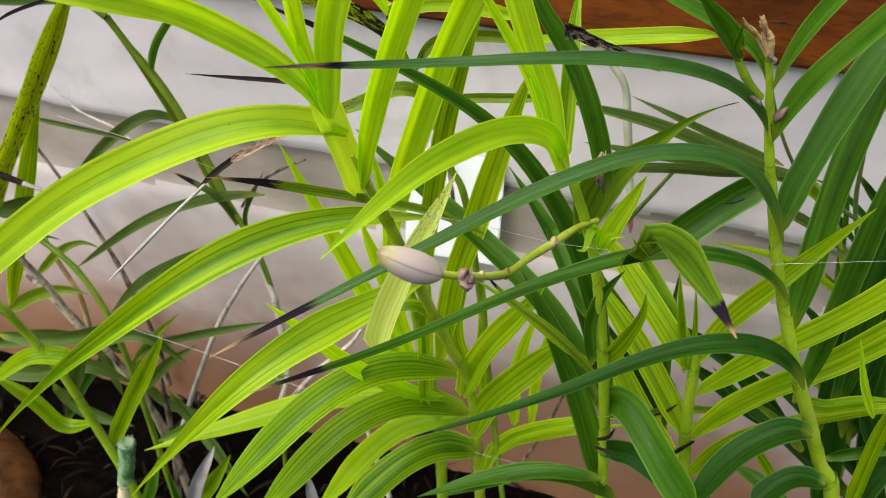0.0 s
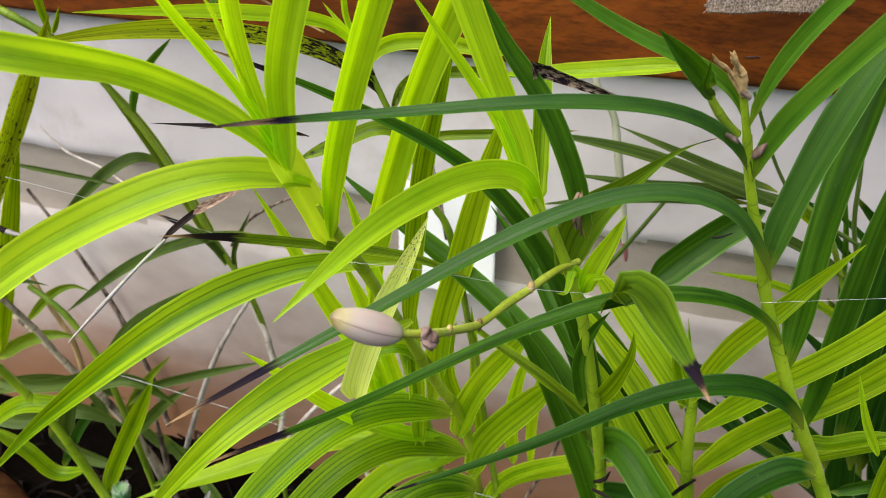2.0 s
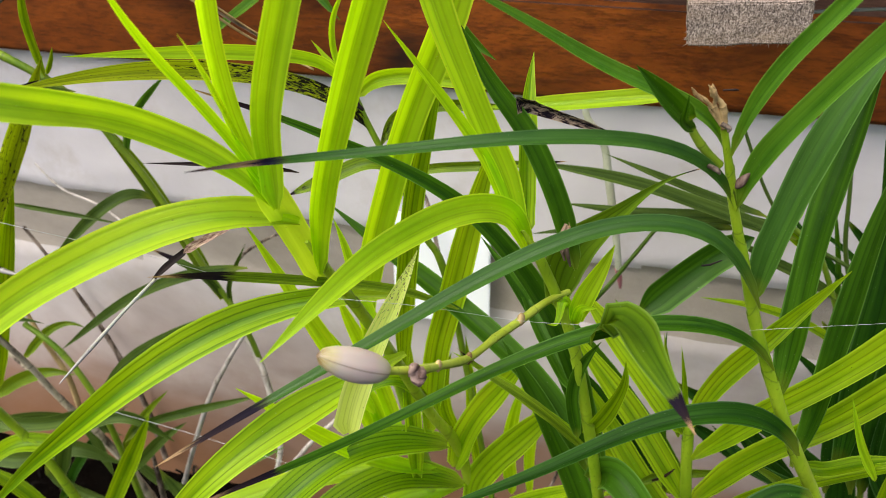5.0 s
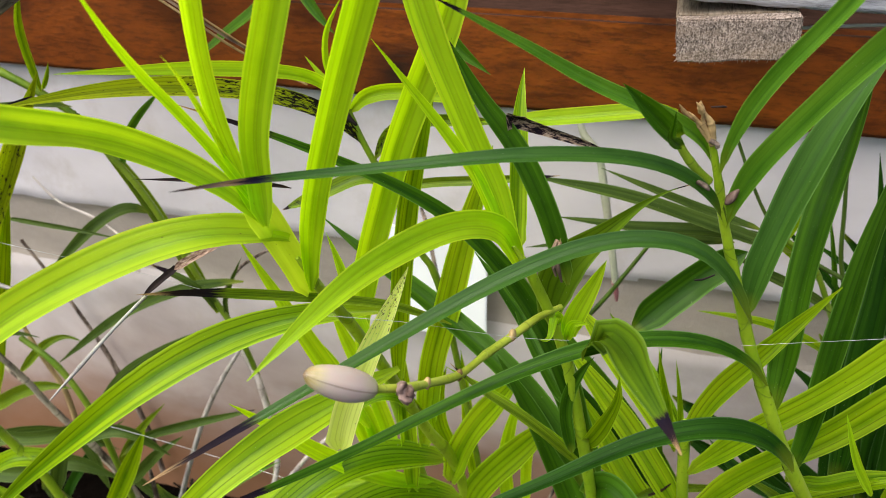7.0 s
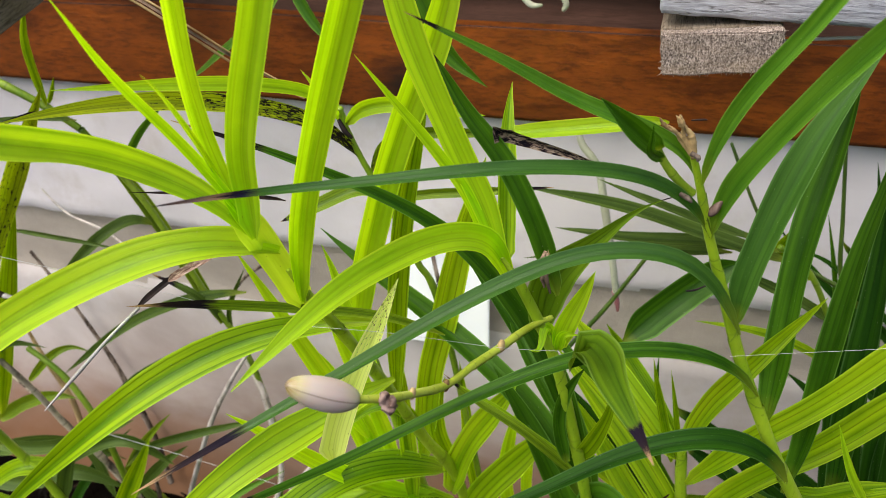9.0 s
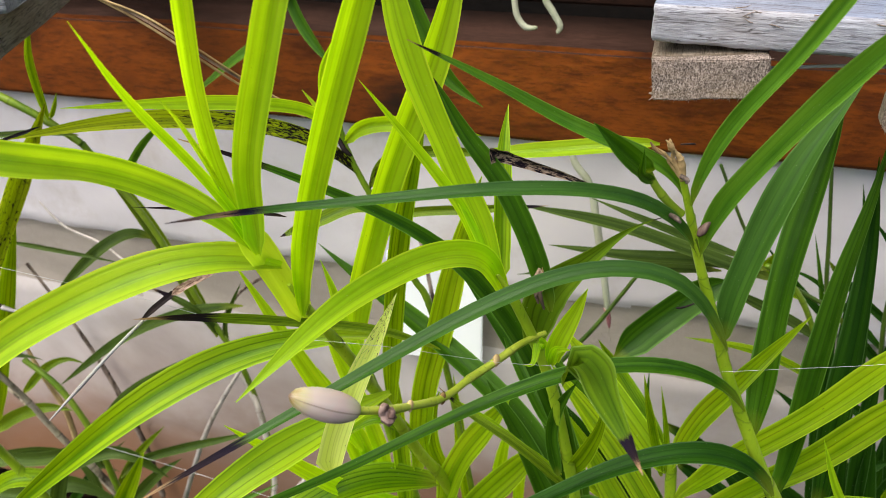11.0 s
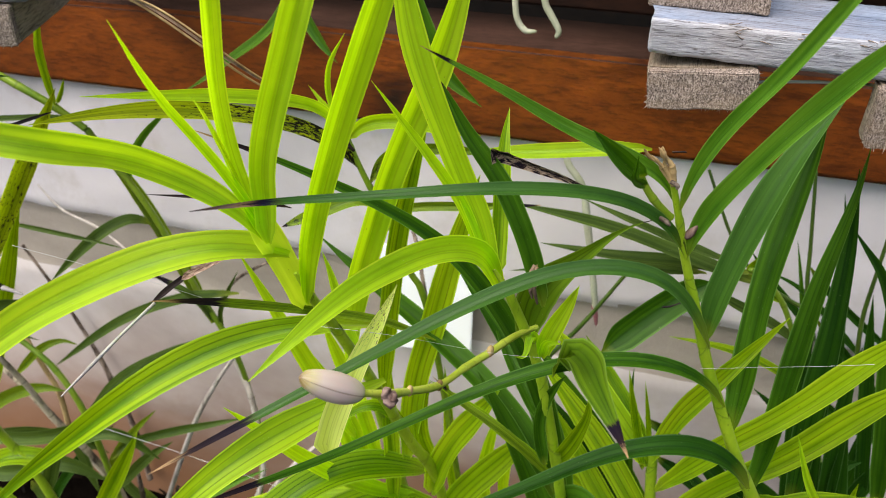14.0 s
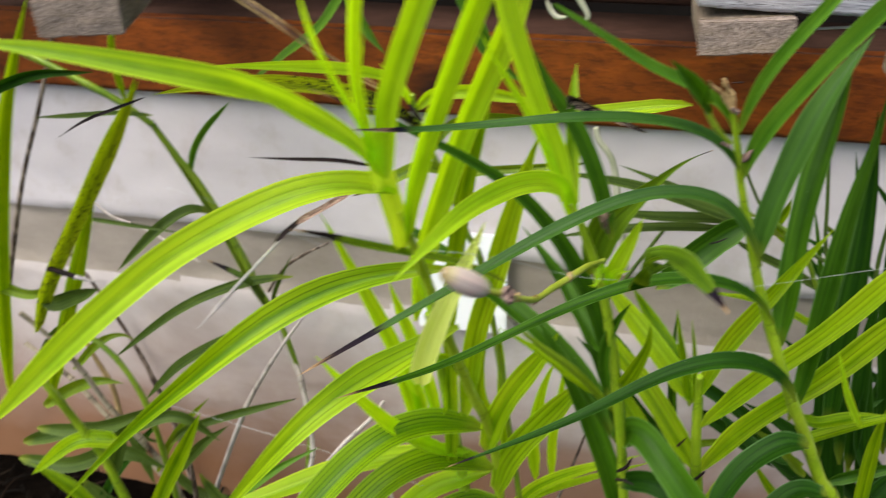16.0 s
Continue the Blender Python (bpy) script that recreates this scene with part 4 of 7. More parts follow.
leaf(lime_orchid, [(-0.0355, 0.2700, 0.5187), (-0.0343, 0.2643, 0.5277), (-0.0321, 0.2576, 0.5371), (-0.0292, 0.2497, 0.5468), (-0.0246, 0.2391, 0.5575), (-0.0199, 0.2290, 0.5663), (-0.0160, 0.2200, 0.5731)], 0.0016, (46, 70, 123), BRIGHT, taper=0.3)
leaf(lime_orchid, [(-0.0297, 0.2680, 0.5070), (-0.0328, 0.2676, 0.5157), (-0.0346, 0.2670, 0.5237), (-0.0361, 0.2657, 0.5324), (-0.0363, 0.2641, 0.5411), (-0.0358, 0.2622, 0.5495), (-0.0346, 0.2599, 0.5575), (-0.0330, 0.2576, 0.5652), (-0.0313, 0.2555, 0.5723), (-0.0282, 0.2519, 0.5852), (-0.0266, 0.2501, 0.5995), (-0.0252, 0.2500, 0.6177)], 0.0051, (31, 44, 40), LIME, taper=0.65, base=0.9)
leaf(lime_orchid, [(-0.0283, 0.2680, 0.5065), (-0.0273, 0.2673, 0.5161), (-0.0273, 0.2664, 0.5251), (-0.0257, 0.2645, 0.5343), (-0.0224, 0.2622, 0.5433), (-0.0190, 0.2600, 0.5517), (-0.0158, 0.2581, 0.5595), (-0.0124, 0.2564, 0.5669), (-0.0094, 0.2546, 0.5738), (-0.0031, 0.2502, 0.5876), (0.0028, 0.2499, 0.6009), (0.0113, 0.2500, 0.6172)], 0.0080, (-1, 10, 7), LIME, taper=0.65, base=0.75)
leaf(lime_orchid, [(-0.0280, 0.2880, 0.4700), (-0.0254, 0.2847, 0.4845), (-0.0220, 0.2814, 0.4994), (-0.0186, 0.2791, 0.5107), (-0.0149, 0.2771, 0.5212), (-0.0114, 0.2753, 0.5309), (-0.0080, 0.2736, 0.5400), (-0.0047, 0.2720, 0.5486), (-0.0013, 0.2704, 0.5566), (0.0018, 0.2688, 0.5641), (0.0049, 0.2674, 0.5712), (0.0128, 0.2638, 0.5900), (0.0258, 0.2600, 0.6159)], 0.0078, (32, 32, 32), LIME, taper=0.7, base=0.5)
leaf(lime_orchid, [(-0.0161, 0.3220, 0.4381), (-0.0341, 0.3198, 0.4369), (-0.0457, 0.3149, 0.4377), (-0.0568, 0.3087, 0.4370), (-0.0669, 0.3008, 0.4357), (-0.0767, 0.2891, 0.4348), (-0.0834, 0.2806, 0.4330), (-0.0906, 0.2723, 0.4294), (-0.1000, 0.2664, 0.4227), (-0.1130, 0.2630, 0.4105), (-0.1296, 0.2618, 0.3948), (-0.1507, 0.2630, 0.3745), (-0.1721, 0.2653, 0.3518), (-0.2152, 0.2711, 0.3027), (-0.2563, 0.2750, 0.2514)], 0.0131, (18, -1, -10), MID, taper=0.25, tail=1.7)
leaf(lime_orchid, [(-0.0180, 0.3380, 0.3951), (-0.0311, 0.3276, 0.3895), (-0.0423, 0.3167, 0.3875), (-0.0519, 0.3039, 0.3868), (-0.0603, 0.2904, 0.3863), (-0.0698, 0.2789, 0.3818), (-0.0783, 0.2680, 0.3757), (-0.1023, 0.2687, 0.3433), (-0.1260, 0.2730, 0.3082), (-0.1504, 0.2766, 0.2723), (-0.1746, 0.2800, 0.2350)], 0.0161, (20, 3, 6), BRIGHT, taper=0.2, tail=1.7)
leaf(lime_orchid, [(0.006, 0.335, 0.426), (-0.011, 0.320, 0.443), (-0.026, 0.305, 0.454), (-0.044, 0.280, 0.471), (-0.050, 0.260, 0.485), (-0.054, 0.240, 0.498)], 0.0036, (26, 24, 24), OLIVE, tip=0.25, taper=0.6)
leaf(lime_orchid, [(-0.053, 0.380, 0.310), (-0.066, 0.360, 0.373), (-0.081, 0.350, 0.422), (-0.089, 0.345, 0.447)], 0.0086, (23, 22, 21), LIME, taper=0.4)
leaf(lime_orchid, [(-0.0273, 0.3450, 0.3838), (-0.0339, 0.3479, 0.3939), (-0.0391, 0.3501, 0.4054), (-0.0427, 0.3503, 0.4184), (-0.0450, 0.3500, 0.4300), (-0.0473, 0.3500, 0.4411), (-0.0503, 0.3500, 0.4512)], 0.0061, (26, 27, 27), LIME, taper=0.4)
leaf(lime_orchid, [(-0.0242, 0.4100, 0.2377), (-0.0446, 0.3944, 0.2539), (-0.0570, 0.3797, 0.2739), (-0.0657, 0.3643, 0.2960), (-0.0732, 0.3455, 0.3265), (-0.0780, 0.3270, 0.3567), (-0.0796, 0.3146, 0.3763), (-0.0812, 0.3050, 0.3911)], 0.0096, (37, 44, 49), LIME, taper=0.4)
leaf(lime_orchid, [(-0.027, 0.410, 0.241), (-0.080, 0.400, 0.233), (-0.105, 0.385, 0.234), (-0.156, 0.360, 0.220), (-0.199, 0.335, 0.212)], 0.0149, (39, 36, 36), LIME, taper=0.5)
leaf(lime_orchid, [(-0.0171, 0.4020, 0.2711), (-0.0302, 0.3936, 0.2798), (-0.0436, 0.3830, 0.2877), (-0.0584, 0.3690, 0.2927), (-0.0725, 0.3549, 0.2902), (-0.0843, 0.3430, 0.2825), (-0.0963, 0.3310, 0.2713), (-0.1087, 0.3186, 0.2576), (-0.1222, 0.3061, 0.2413), (-0.1293, 0.3000, 0.2333)], 0.0183, (34, 26, 24), STRIPED, taper=0.7)
leaf(lime_orchid, [(-0.0121, 0.4120, 0.2271), (-0.0257, 0.4056, 0.2366), (-0.0410, 0.3967, 0.2460), (-0.0539, 0.3831, 0.2515), (-0.0685, 0.3659, 0.2516), (-0.0810, 0.3530, 0.2427), (-0.0950, 0.3413, 0.2257), (-0.1106, 0.3298, 0.2054), (-0.1193, 0.3250, 0.1949)], 0.0187, (35, 29, 25), STRIPED, taper=0.7)
leaf(lime_orchid, [(-0.0082, 0.4250, 0.1760), (-0.0228, 0.4163, 0.1861), (-0.0380, 0.4033, 0.1899), (-0.0522, 0.3885, 0.1856), (-0.0666, 0.3740, 0.1724), (-0.0828, 0.3600, 0.1572)], 0.0208, (39, 33, 31), STRIPED, taper=0.7)
leaf(lime_orchid, [(-0.0141, 0.4180, 0.2182), (-0.0309, 0.4151, 0.2107), (-0.0472, 0.4121, 0.2053), (-0.0628, 0.4070, 0.1936), (-0.0801, 0.3984, 0.1714), (-0.0994, 0.3899, 0.1399), (-0.1126, 0.3850, 0.1174)], 0.0161, (35, 30, 27), LIME, taper=0.6)
leaf(lime_orchid, [(-0.0151, 0.4050, 0.2508), (-0.0085, 0.3987, 0.2806), (0.0019, 0.3913, 0.3116), (0.0129, 0.3848, 0.3355), (0.0240, 0.3784, 0.3598), (0.0284, 0.3750, 0.3739)], 0.0147, (-25, -30, -32), BRIGHT, taper=0.55)
leaf(lime_orchid, [(-0.0090, 0.4200, 0.1988), (-0.0028, 0.4135, 0.2312), (0.0096, 0.4070, 0.2608), (0.0253, 0.3997, 0.2912), (0.0378, 0.3911, 0.3191), (0.0455, 0.3850, 0.3386)], 0.0171, (-29, -36, -39), BRIGHT, taper=0.55)
leaf(lime_orchid, [(-0.0040, 0.4300, 0.1400), (0.0080, 0.4200, 0.1940), (0.0350, 0.4100, 0.2330), (0.0810, 0.4000, 0.2720)], 0.0096, (-34, -45, -41), BRIGHT, taper=0.5)
leaf(lime_orchid, [(-0.003, 0.430, 0.153), (0.014, 0.420, 0.197), (0.042, 0.410, 0.229), (0.088, 0.400, 0.268)], 0.0056, (-41, -45, -42), LIME, taper=0.5)
leaf(lime_orchid, [(-0.012, 0.400, 0.281), (-0.020, 0.400, 0.301), (-0.020, 0.400, 0.323), (-0.015, 0.400, 0.344)], 0.0085, (15, 9, 7), MID, taper=0.4)
leaf(lime_orchid, [(-0.020, 0.377, 0.316), (-0.025, 0.370, 0.343), (-0.037, 0.360, 0.356), (-0.059, 0.355, 0.336)], 0.0067, (15, 20, 14), MID, taper=0.4)

bud_orchid = thing("orchid_plant", (0.050, 0.420, SOIL_Z), "green reed orchid with one pale flower bud", "orchid", "orchid plants")
cane(bud_orchid, [(0.090, 0.398, -0.050), (0.084, 0.384, 0.087), (0.077, 0.370, 0.224), (0.069, 0.352, 0.310), (0.058, 0.335, 0.390), (0.050, 0.325, 0.434), (0.040, 0.315, 0.468), (0.034, 0.311, 0.482)], [0.0031, 0.0030, 0.0029, 0.0025, 0.0022, 0.0020, 0.0017, 0.0007], 10, 9, CANE_LIME)
leaf(bud_orchid, [(0.0354, 0.3150, 0.4707), (0.0335, 0.3114, 0.4806), (0.0321, 0.3081, 0.4886), (0.0290, 0.3039, 0.4932), (0.0250, 0.2981, 0.4966), (0.0193, 0.2904, 0.4992), (0.0139, 0.2802, 0.5011), (0.0091, 0.2696, 0.5020), (0.0049, 0.2587, 0.5031), (0.0014, 0.2475, 0.5032), (-0.0021, 0.2374, 0.5022), (-0.0058, 0.2283, 0.5001), (-0.0106, 0.2180, 0.4967)], 0.0090, (9, 11, 10), LIME, taper=0.45, base=0.42)
leaf(bud_orchid, [(0.0328, 0.3120, 0.4799), (0.0314, 0.3114, 0.4889), (0.0287, 0.3107, 0.4992), (0.0246, 0.3100, 0.5088), (0.0206, 0.3090, 0.5183), (0.0175, 0.3080, 0.5275), (0.0143, 0.3069, 0.5363), (0.0112, 0.3060, 0.5447), (0.0085, 0.3054, 0.5528), (0.0062, 0.3050, 0.5605), (0.0028, 0.3050, 0.5778), (0.0019, 0.3050, 0.5939)], 0.0086, (11, 11, 16), LIME, taper=0.7, base=0.55)
leaf(bud_orchid, [(0.030, 0.312, 0.482), (0.024, 0.308, 0.504), (0.017, 0.300, 0.522), (0.008, 0.290, 0.542), (0.002, 0.280, 0.558)], 0.0043, (16, 14, 13), LIME, taper=0.25)
leaf(bud_orchid, [(0.0340, 0.3170, 0.4770), (0.0320, 0.3250, 0.4960), (0.0300, 0.3350, 0.5180), (0.0300, 0.3420, 0.5300)], 0.0061, (11, 12, 13), BRIGHT, taper=0.5, base=0.8)
leaf(bud_orchid, [(0.0508, 0.3220, 0.4621), (0.0468, 0.3214, 0.4764), (0.0408, 0.3206, 0.4941), (0.0318, 0.3195, 0.5130), (0.0211, 0.3176, 0.5278), (0.0135, 0.3156, 0.5439), (0.0097, 0.3150, 0.5498)], 0.0079, (13, 12, 12), DEEP, tip=0.06, taper=0.4)
leaf(bud_orchid, [(0.0650, 0.3500, 0.3480), (0.0520, 0.3470, 0.3950), (0.0380, 0.3430, 0.4310), (0.0170, 0.3370, 0.4650), (-0.0020, 0.3310, 0.4840), (-0.0210, 0.3220, 0.4970), (-0.0430, 0.3050, 0.5160), (-0.0640, 0.2900, 0.5300)], 0.0099, (9, 13, 9), DEEP, tip=0.12, taper=0.25, tail=0.8)
leaf(bud_orchid, [(0.0660, 0.3600, 0.3140), (0.0420, 0.3720, 0.3490), (0.0150, 0.3830, 0.3690), (-0.0090, 0.3920, 0.3810), (-0.0290, 0.3970, 0.3930), (-0.0570, 0.4020, 0.4080), (-0.0780, 0.4050, 0.4230)], 0.0123, (15, 19, 19), DEEP, taper=0.45)
leaf(bud_orchid, [(0.052, 0.325, 0.438), (0.054, 0.324, 0.448), (0.059, 0.325, 0.461), (0.063, 0.325, 0.472)], 0.0074, (4, 5, 5), LIME, taper=0.35, base=0.6)
leaf(bud_orchid, [(0.051, 0.325, 0.439), (0.048, 0.320, 0.450), (0.047, 0.315, 0.443), (0.044, 0.310, 0.446)], 0.0033, (8, 23, 24), LIME, taper=0.35)
leaf(bud_orchid, [(0.052, 0.325, 0.436), (0.054, 0.320, 0.447), (0.060, 0.315, 0.452)], 0.0039, (-2, -4, 7), LIME, taper=0.3)
leaf(bud_orchid, [(0.0442, 0.3330, 0.4378), (0.0451, 0.3319, 0.4517), (0.0491, 0.3307, 0.4642), (0.0556, 0.3294, 0.4732), (0.0635, 0.3275, 0.4834), (0.0701, 0.3256, 0.4923), (0.0765, 0.3237, 0.4995), (0.0820, 0.3219, 0.5037), (0.0853, 0.3200, 0.5061)], 0.0142, (-10, -10, -10), MOSS, tip=0.06, taper=0.35, tail=1.7, base=0.5)
leaf(bud_orchid, [(0.0610, 0.3000, 0.4550), (0.0639, 0.2850, 0.4717), (0.0675, 0.2700, 0.4844), (0.0716, 0.2550, 0.4934), (0.0749, 0.2400, 0.5005), (0.0782, 0.2300, 0.5032), (0.0811, 0.2250, 0.5024), (0.0838, 0.2200, 0.5019), (0.0858, 0.2150, 0.5015)], 0.0098, (10, 15, 20), MOSS, tip=0.10, spot=(0, 0.3), taper=0.55, base=0.9)
leaf(bud_orchid, [(0.0652, 0.3520, 0.3252), (0.0709, 0.3461, 0.3391), (0.0785, 0.3389, 0.3414), (0.0866, 0.3308, 0.3376), (0.0947, 0.3244, 0.3309), (0.1043, 0.3193, 0.3214), (0.1133, 0.3150, 0.3116)], 0.0147, (-25, 13, 17), DEEP, taper=0.8)
leaf(bud_orchid, [(0.068, 0.355, 0.293), (0.084, 0.345, 0.307), (0.103, 0.335, 0.306), (0.126, 0.325, 0.307)], 0.0118, (-9, 13, 8), DARK, taper=0.7)
leaf(bud_orchid, [(0.060, 0.345, 0.362), (0.066, 0.335, 0.383), (0.072, 0.330, 0.406), (0.072, 0.330, 0.418)], 0.0081, (-1, 9, 19), MID, taper=0.4)
leaf(bud_orchid, [(0.0740, 0.3620, 0.2540), (0.0580, 0.3620, 0.3040), (0.0380, 0.3670, 0.3480), (0.0170, 0.3720, 0.3820)], 0.0129, (8, 11, 13), DEEP, taper=0.5)
leaf(bud_orchid, [(0.0660, 0.3550, 0.3270), (0.0520, 0.3580, 0.3710), (0.0350, 0.3620, 0.4040), (0.0190, 0.3660, 0.4250), (0.0070, 0.3700, 0.4380)], 0.0099, (11, 14, 15), DEEP, taper=0.45)
leaf(bud_orchid, [(0.0690, 0.3700, 0.3040), (0.0570, 0.3750, 0.3450), (0.0420, 0.3800, 0.3810), (0.0310, 0.3850, 0.4060)], 0.0098, (10, 12, 12), DEEP, taper=0.5)
leaf(bud_orchid, [(0.0570, 0.3360, 0.3890), (0.0490, 0.3450, 0.3920), (0.0330, 0.3600, 0.4080), (0.0220, 0.3700, 0.4230)], 0.0078, (11, 10, 9), DEEP, taper=0.5)
leaf(bud_orchid, [(0.061, 0.345, 0.350), (0.039, 0.335, 0.381), (0.019, 0.330, 0.399), (0.008, 0.325, 0.415)], 0.0046, (27, 28, 28), OLIVE, tip=0.12, taper=0.4)
leaf(bud_orchid, [(0.057, 0.350, 0.353), (0.040, 0.350, 0.363), (0.020, 0.350, 0.378), (-0.001, 0.350, 0.390)], 0.0050, (28, 27, 27), MID, taper=0.4)
leaf(bud_orchid, [(0.0830, 0.3650, 0.2440), (0.0570, 0.3500, 0.2710), (0.0260, 0.3400, 0.2730), (-0.0170, 0.3200, 0.2620)], 0.0100, (36, 39, 39), DEEP, taper=0.5)

right_orchid = thing("orchid_plant", (0.200, 0.420, SOIL_Z), "dark green reed orchid with long arching leaves", "orchid", "orchid plants")
cane(right_orchid, [(0.251, 0.393, -0.050), (0.218, 0.380, 0.113), (0.186, 0.367, 0.275), (0.168, 0.360, 0.315), (0.155, 0.353, 0.345), (0.137, 0.340, 0.385), (0.122, 0.331, 0.422), (0.112, 0.325, 0.448), (0.103, 0.319, 0.476), (0.096, 0.313, 0.498), (0.091, 0.306, 0.517), (0.087, 0.302, 0.531)], [0.0034, 0.0034, 0.0034, 0.0030, 0.0028, 0.0024, 0.0021, 0.0019, 0.0016, 0.0014, 0.0012, 0.0010], 10, 9, CANE_LIME)
part("side_shoot", tube([(0.089, 0.308, 0.514), (0.085, 0.305, 0.519), (0.081, 0.302, 0.525), (0.078, 0.300, 0.531)], [0.0014, 0.0013, 0.0012, 0.0011], 10, 2), CANE, right_orchid)
leaf(right_orchid, [(0.0970, 0.3130, 0.4960), (0.0910, 0.3060, 0.5110), (0.0800, 0.3000, 0.5210), (0.0650, 0.2930, 0.5260), (0.0390, 0.2750, 0.5320), (0.0070, 0.2600, 0.5320), (-0.0150, 0.2460, 0.5340), (-0.0210, 0.2200, 0.5440)], 0.0046, (8, 28, 15), SINGED, tip=0.17, taper=0.45, tail=0.7)
leaf(right_orchid, [(0.1110, 0.3200, 0.4580), (0.0970, 0.3120, 0.4870), (0.0850, 0.3080, 0.4940), (0.0610, 0.3000, 0.4950), (0.0310, 0.2800, 0.4860), (-0.0030, 0.2500, 0.4730), (-0.0420, 0.2100, 0.4610)], 0.0055, (4, 31, 32), BLUE, tip=0.15, taper=0.5, tail=0.6)
leaf(right_orchid, [(0.1220, 0.3270, 0.4270), (0.1130, 0.3220, 0.4430), (0.0970, 0.3150, 0.4520), (0.0680, 0.3000, 0.4580), (0.0350, 0.2800, 0.4510), (-0.0020, 0.2450, 0.4450), (-0.0250, 0.2000, 0.4630)], 0.0056, (18, 37, 43), DEEP, tip=0.13, taper=0.4, tail=0.65)
leaf(right_orchid, [(0.140, 0.333, 0.382), (0.131, 0.330, 0.398), (0.110, 0.320, 0.411), (0.083, 0.310, 0.407), (0.049, 0.300, 0.385), (0.019, 0.285, 0.375), (-0.008, 0.270, 0.369)], 0.0086, (9, 45, 45), DARK, tip=0.08, taper=0.25, tail=0.75)
leaf(right_orchid, [(0.1530, 0.3400, 0.3510), (0.1410, 0.3350, 0.3550), (0.1230, 0.3250, 0.3420), (0.1100, 0.3150, 0.3140)], 0.0118, (33, 51, 52), DARK, taper=0.7)
leaf(right_orchid, [(0.169, 0.345, 0.317), (0.153, 0.340, 0.320), (0.139, 0.330, 0.306)], 0.0111, (41, 52, 53), DARK, taper=0.8)
leaf(right_orchid, [(0.0915, 0.3040, 0.5191), (0.0928, 0.3010, 0.5315), (0.0967, 0.2963, 0.5448), (0.1009, 0.2922, 0.5546), (0.1051, 0.2892, 0.5622), (0.1092, 0.2861, 0.5702), (0.1148, 0.2804, 0.5839), (0.1207, 0.2736, 0.5987), (0.1288, 0.2700, 0.6136)], 0.0045, (-39, -30, -28), GREEN, taper=0.6)
leaf(right_orchid, [(0.0966, 0.3120, 0.4979), (0.0976, 0.3090, 0.5099), (0.1012, 0.3059, 0.5209), (0.1059, 0.3022, 0.5315), (0.1103, 0.2987, 0.5409), (0.1150, 0.2947, 0.5511), (0.1200, 0.2905, 0.5609), (0.1295, 0.2817, 0.5786), (0.1392, 0.2750, 0.5934)], 0.0067, (-46, -41, -29), GREEN, taper=0.6)
leaf(right_orchid, [(0.1095, 0.3220, 0.4597), (0.1099, 0.3227, 0.4745), (0.1121, 0.3240, 0.4866), (0.1150, 0.3262, 0.4997), (0.1185, 0.3284, 0.5119), (0.1225, 0.3309, 0.5238), (0.1275, 0.3333, 0.5349), (0.1348, 0.3360, 0.5485)], 0.0098, (-41, -37, -32), SATIN, taper=0.55)
leaf(right_orchid, [(0.1292, 0.3380, 0.4041), (0.1291, 0.3424, 0.4240), (0.1293, 0.3458, 0.4397), (0.1291, 0.3495, 0.4570), (0.1297, 0.3529, 0.4713), (0.1319, 0.3586, 0.4883), (0.1348, 0.3644, 0.5047), (0.1373, 0.3691, 0.5229), (0.1377, 0.3730, 0.5384)], 0.0105, (-41, -41, -42), DEEP, taper=0.55)
leaf(right_orchid, [(0.1460, 0.3550, 0.3530), (0.1490, 0.3580, 0.3810), (0.1500, 0.3620, 0.4110), (0.1510, 0.3650, 0.4380), (0.1520, 0.3680, 0.4640), (0.1560, 0.3730, 0.4990), (0.1560, 0.3760, 0.5180)], 0.0094, (-47, -47, -46), DEEP, taper=0.4)
leaf(right_orchid, [(0.1725, 0.3780, 0.3290), (0.1705, 0.3802, 0.3577), (0.1689, 0.3832, 0.3861), (0.1688, 0.3879, 0.4142), (0.1676, 0.3934, 0.4423), (0.1658, 0.3999, 0.4703), (0.1607, 0.4000, 0.4987)], 0.0117, (-47, -47, -50), DARK, taper=0.4)
leaf(right_orchid, [(0.0902, 0.3090, 0.5173), (0.0872, 0.3059, 0.5258), (0.0812, 0.3020, 0.5321), (0.0720, 0.2964, 0.5383), (0.0633, 0.2923, 0.5430), (0.0562, 0.2894, 0.5470), (0.0494, 0.2857, 0.5518), (0.0431, 0.2813, 0.5571), (0.0371, 0.2770, 0.5617), (0.0314, 0.2727, 0.5661), (0.0261, 0.2682, 0.5705), (0.0213, 0.2640, 0.5744)], 0.0044, (3, 11, 9), GREEN, tip=0.1, taper=0.35)
leaf(right_orchid, [(0.0781, 0.2970, 0.5314), (0.0743, 0.2888, 0.5384), (0.0706, 0.2845, 0.5436), (0.0671, 0.2819, 0.5480), (0.0640, 0.2800, 0.5516)], 0.0062, (-22, -12, -7), DEEP, taper=0.35, fold=0.5)
leaf(right_orchid, [(0.080, 0.297, 0.529), (0.077, 0.288, 0.535), (0.077, 0.284, 0.540), (0.077, 0.282, 0.545)], 0.0029, (-28, -37, -10), DEEP, taper=0.3)
leaf(right_orchid, [(0.0737, 0.3550, 0.4203), (0.0813, 0.3610, 0.4276), (0.0909, 0.3671, 0.4356), (0.1008, 0.3748, 0.4412), (0.1079, 0.3779, 0.4454), (0.1142, 0.3800, 0.4481)], 0.0135, (8, 11, 9), DEEP, taper=0.75, base=0.4)
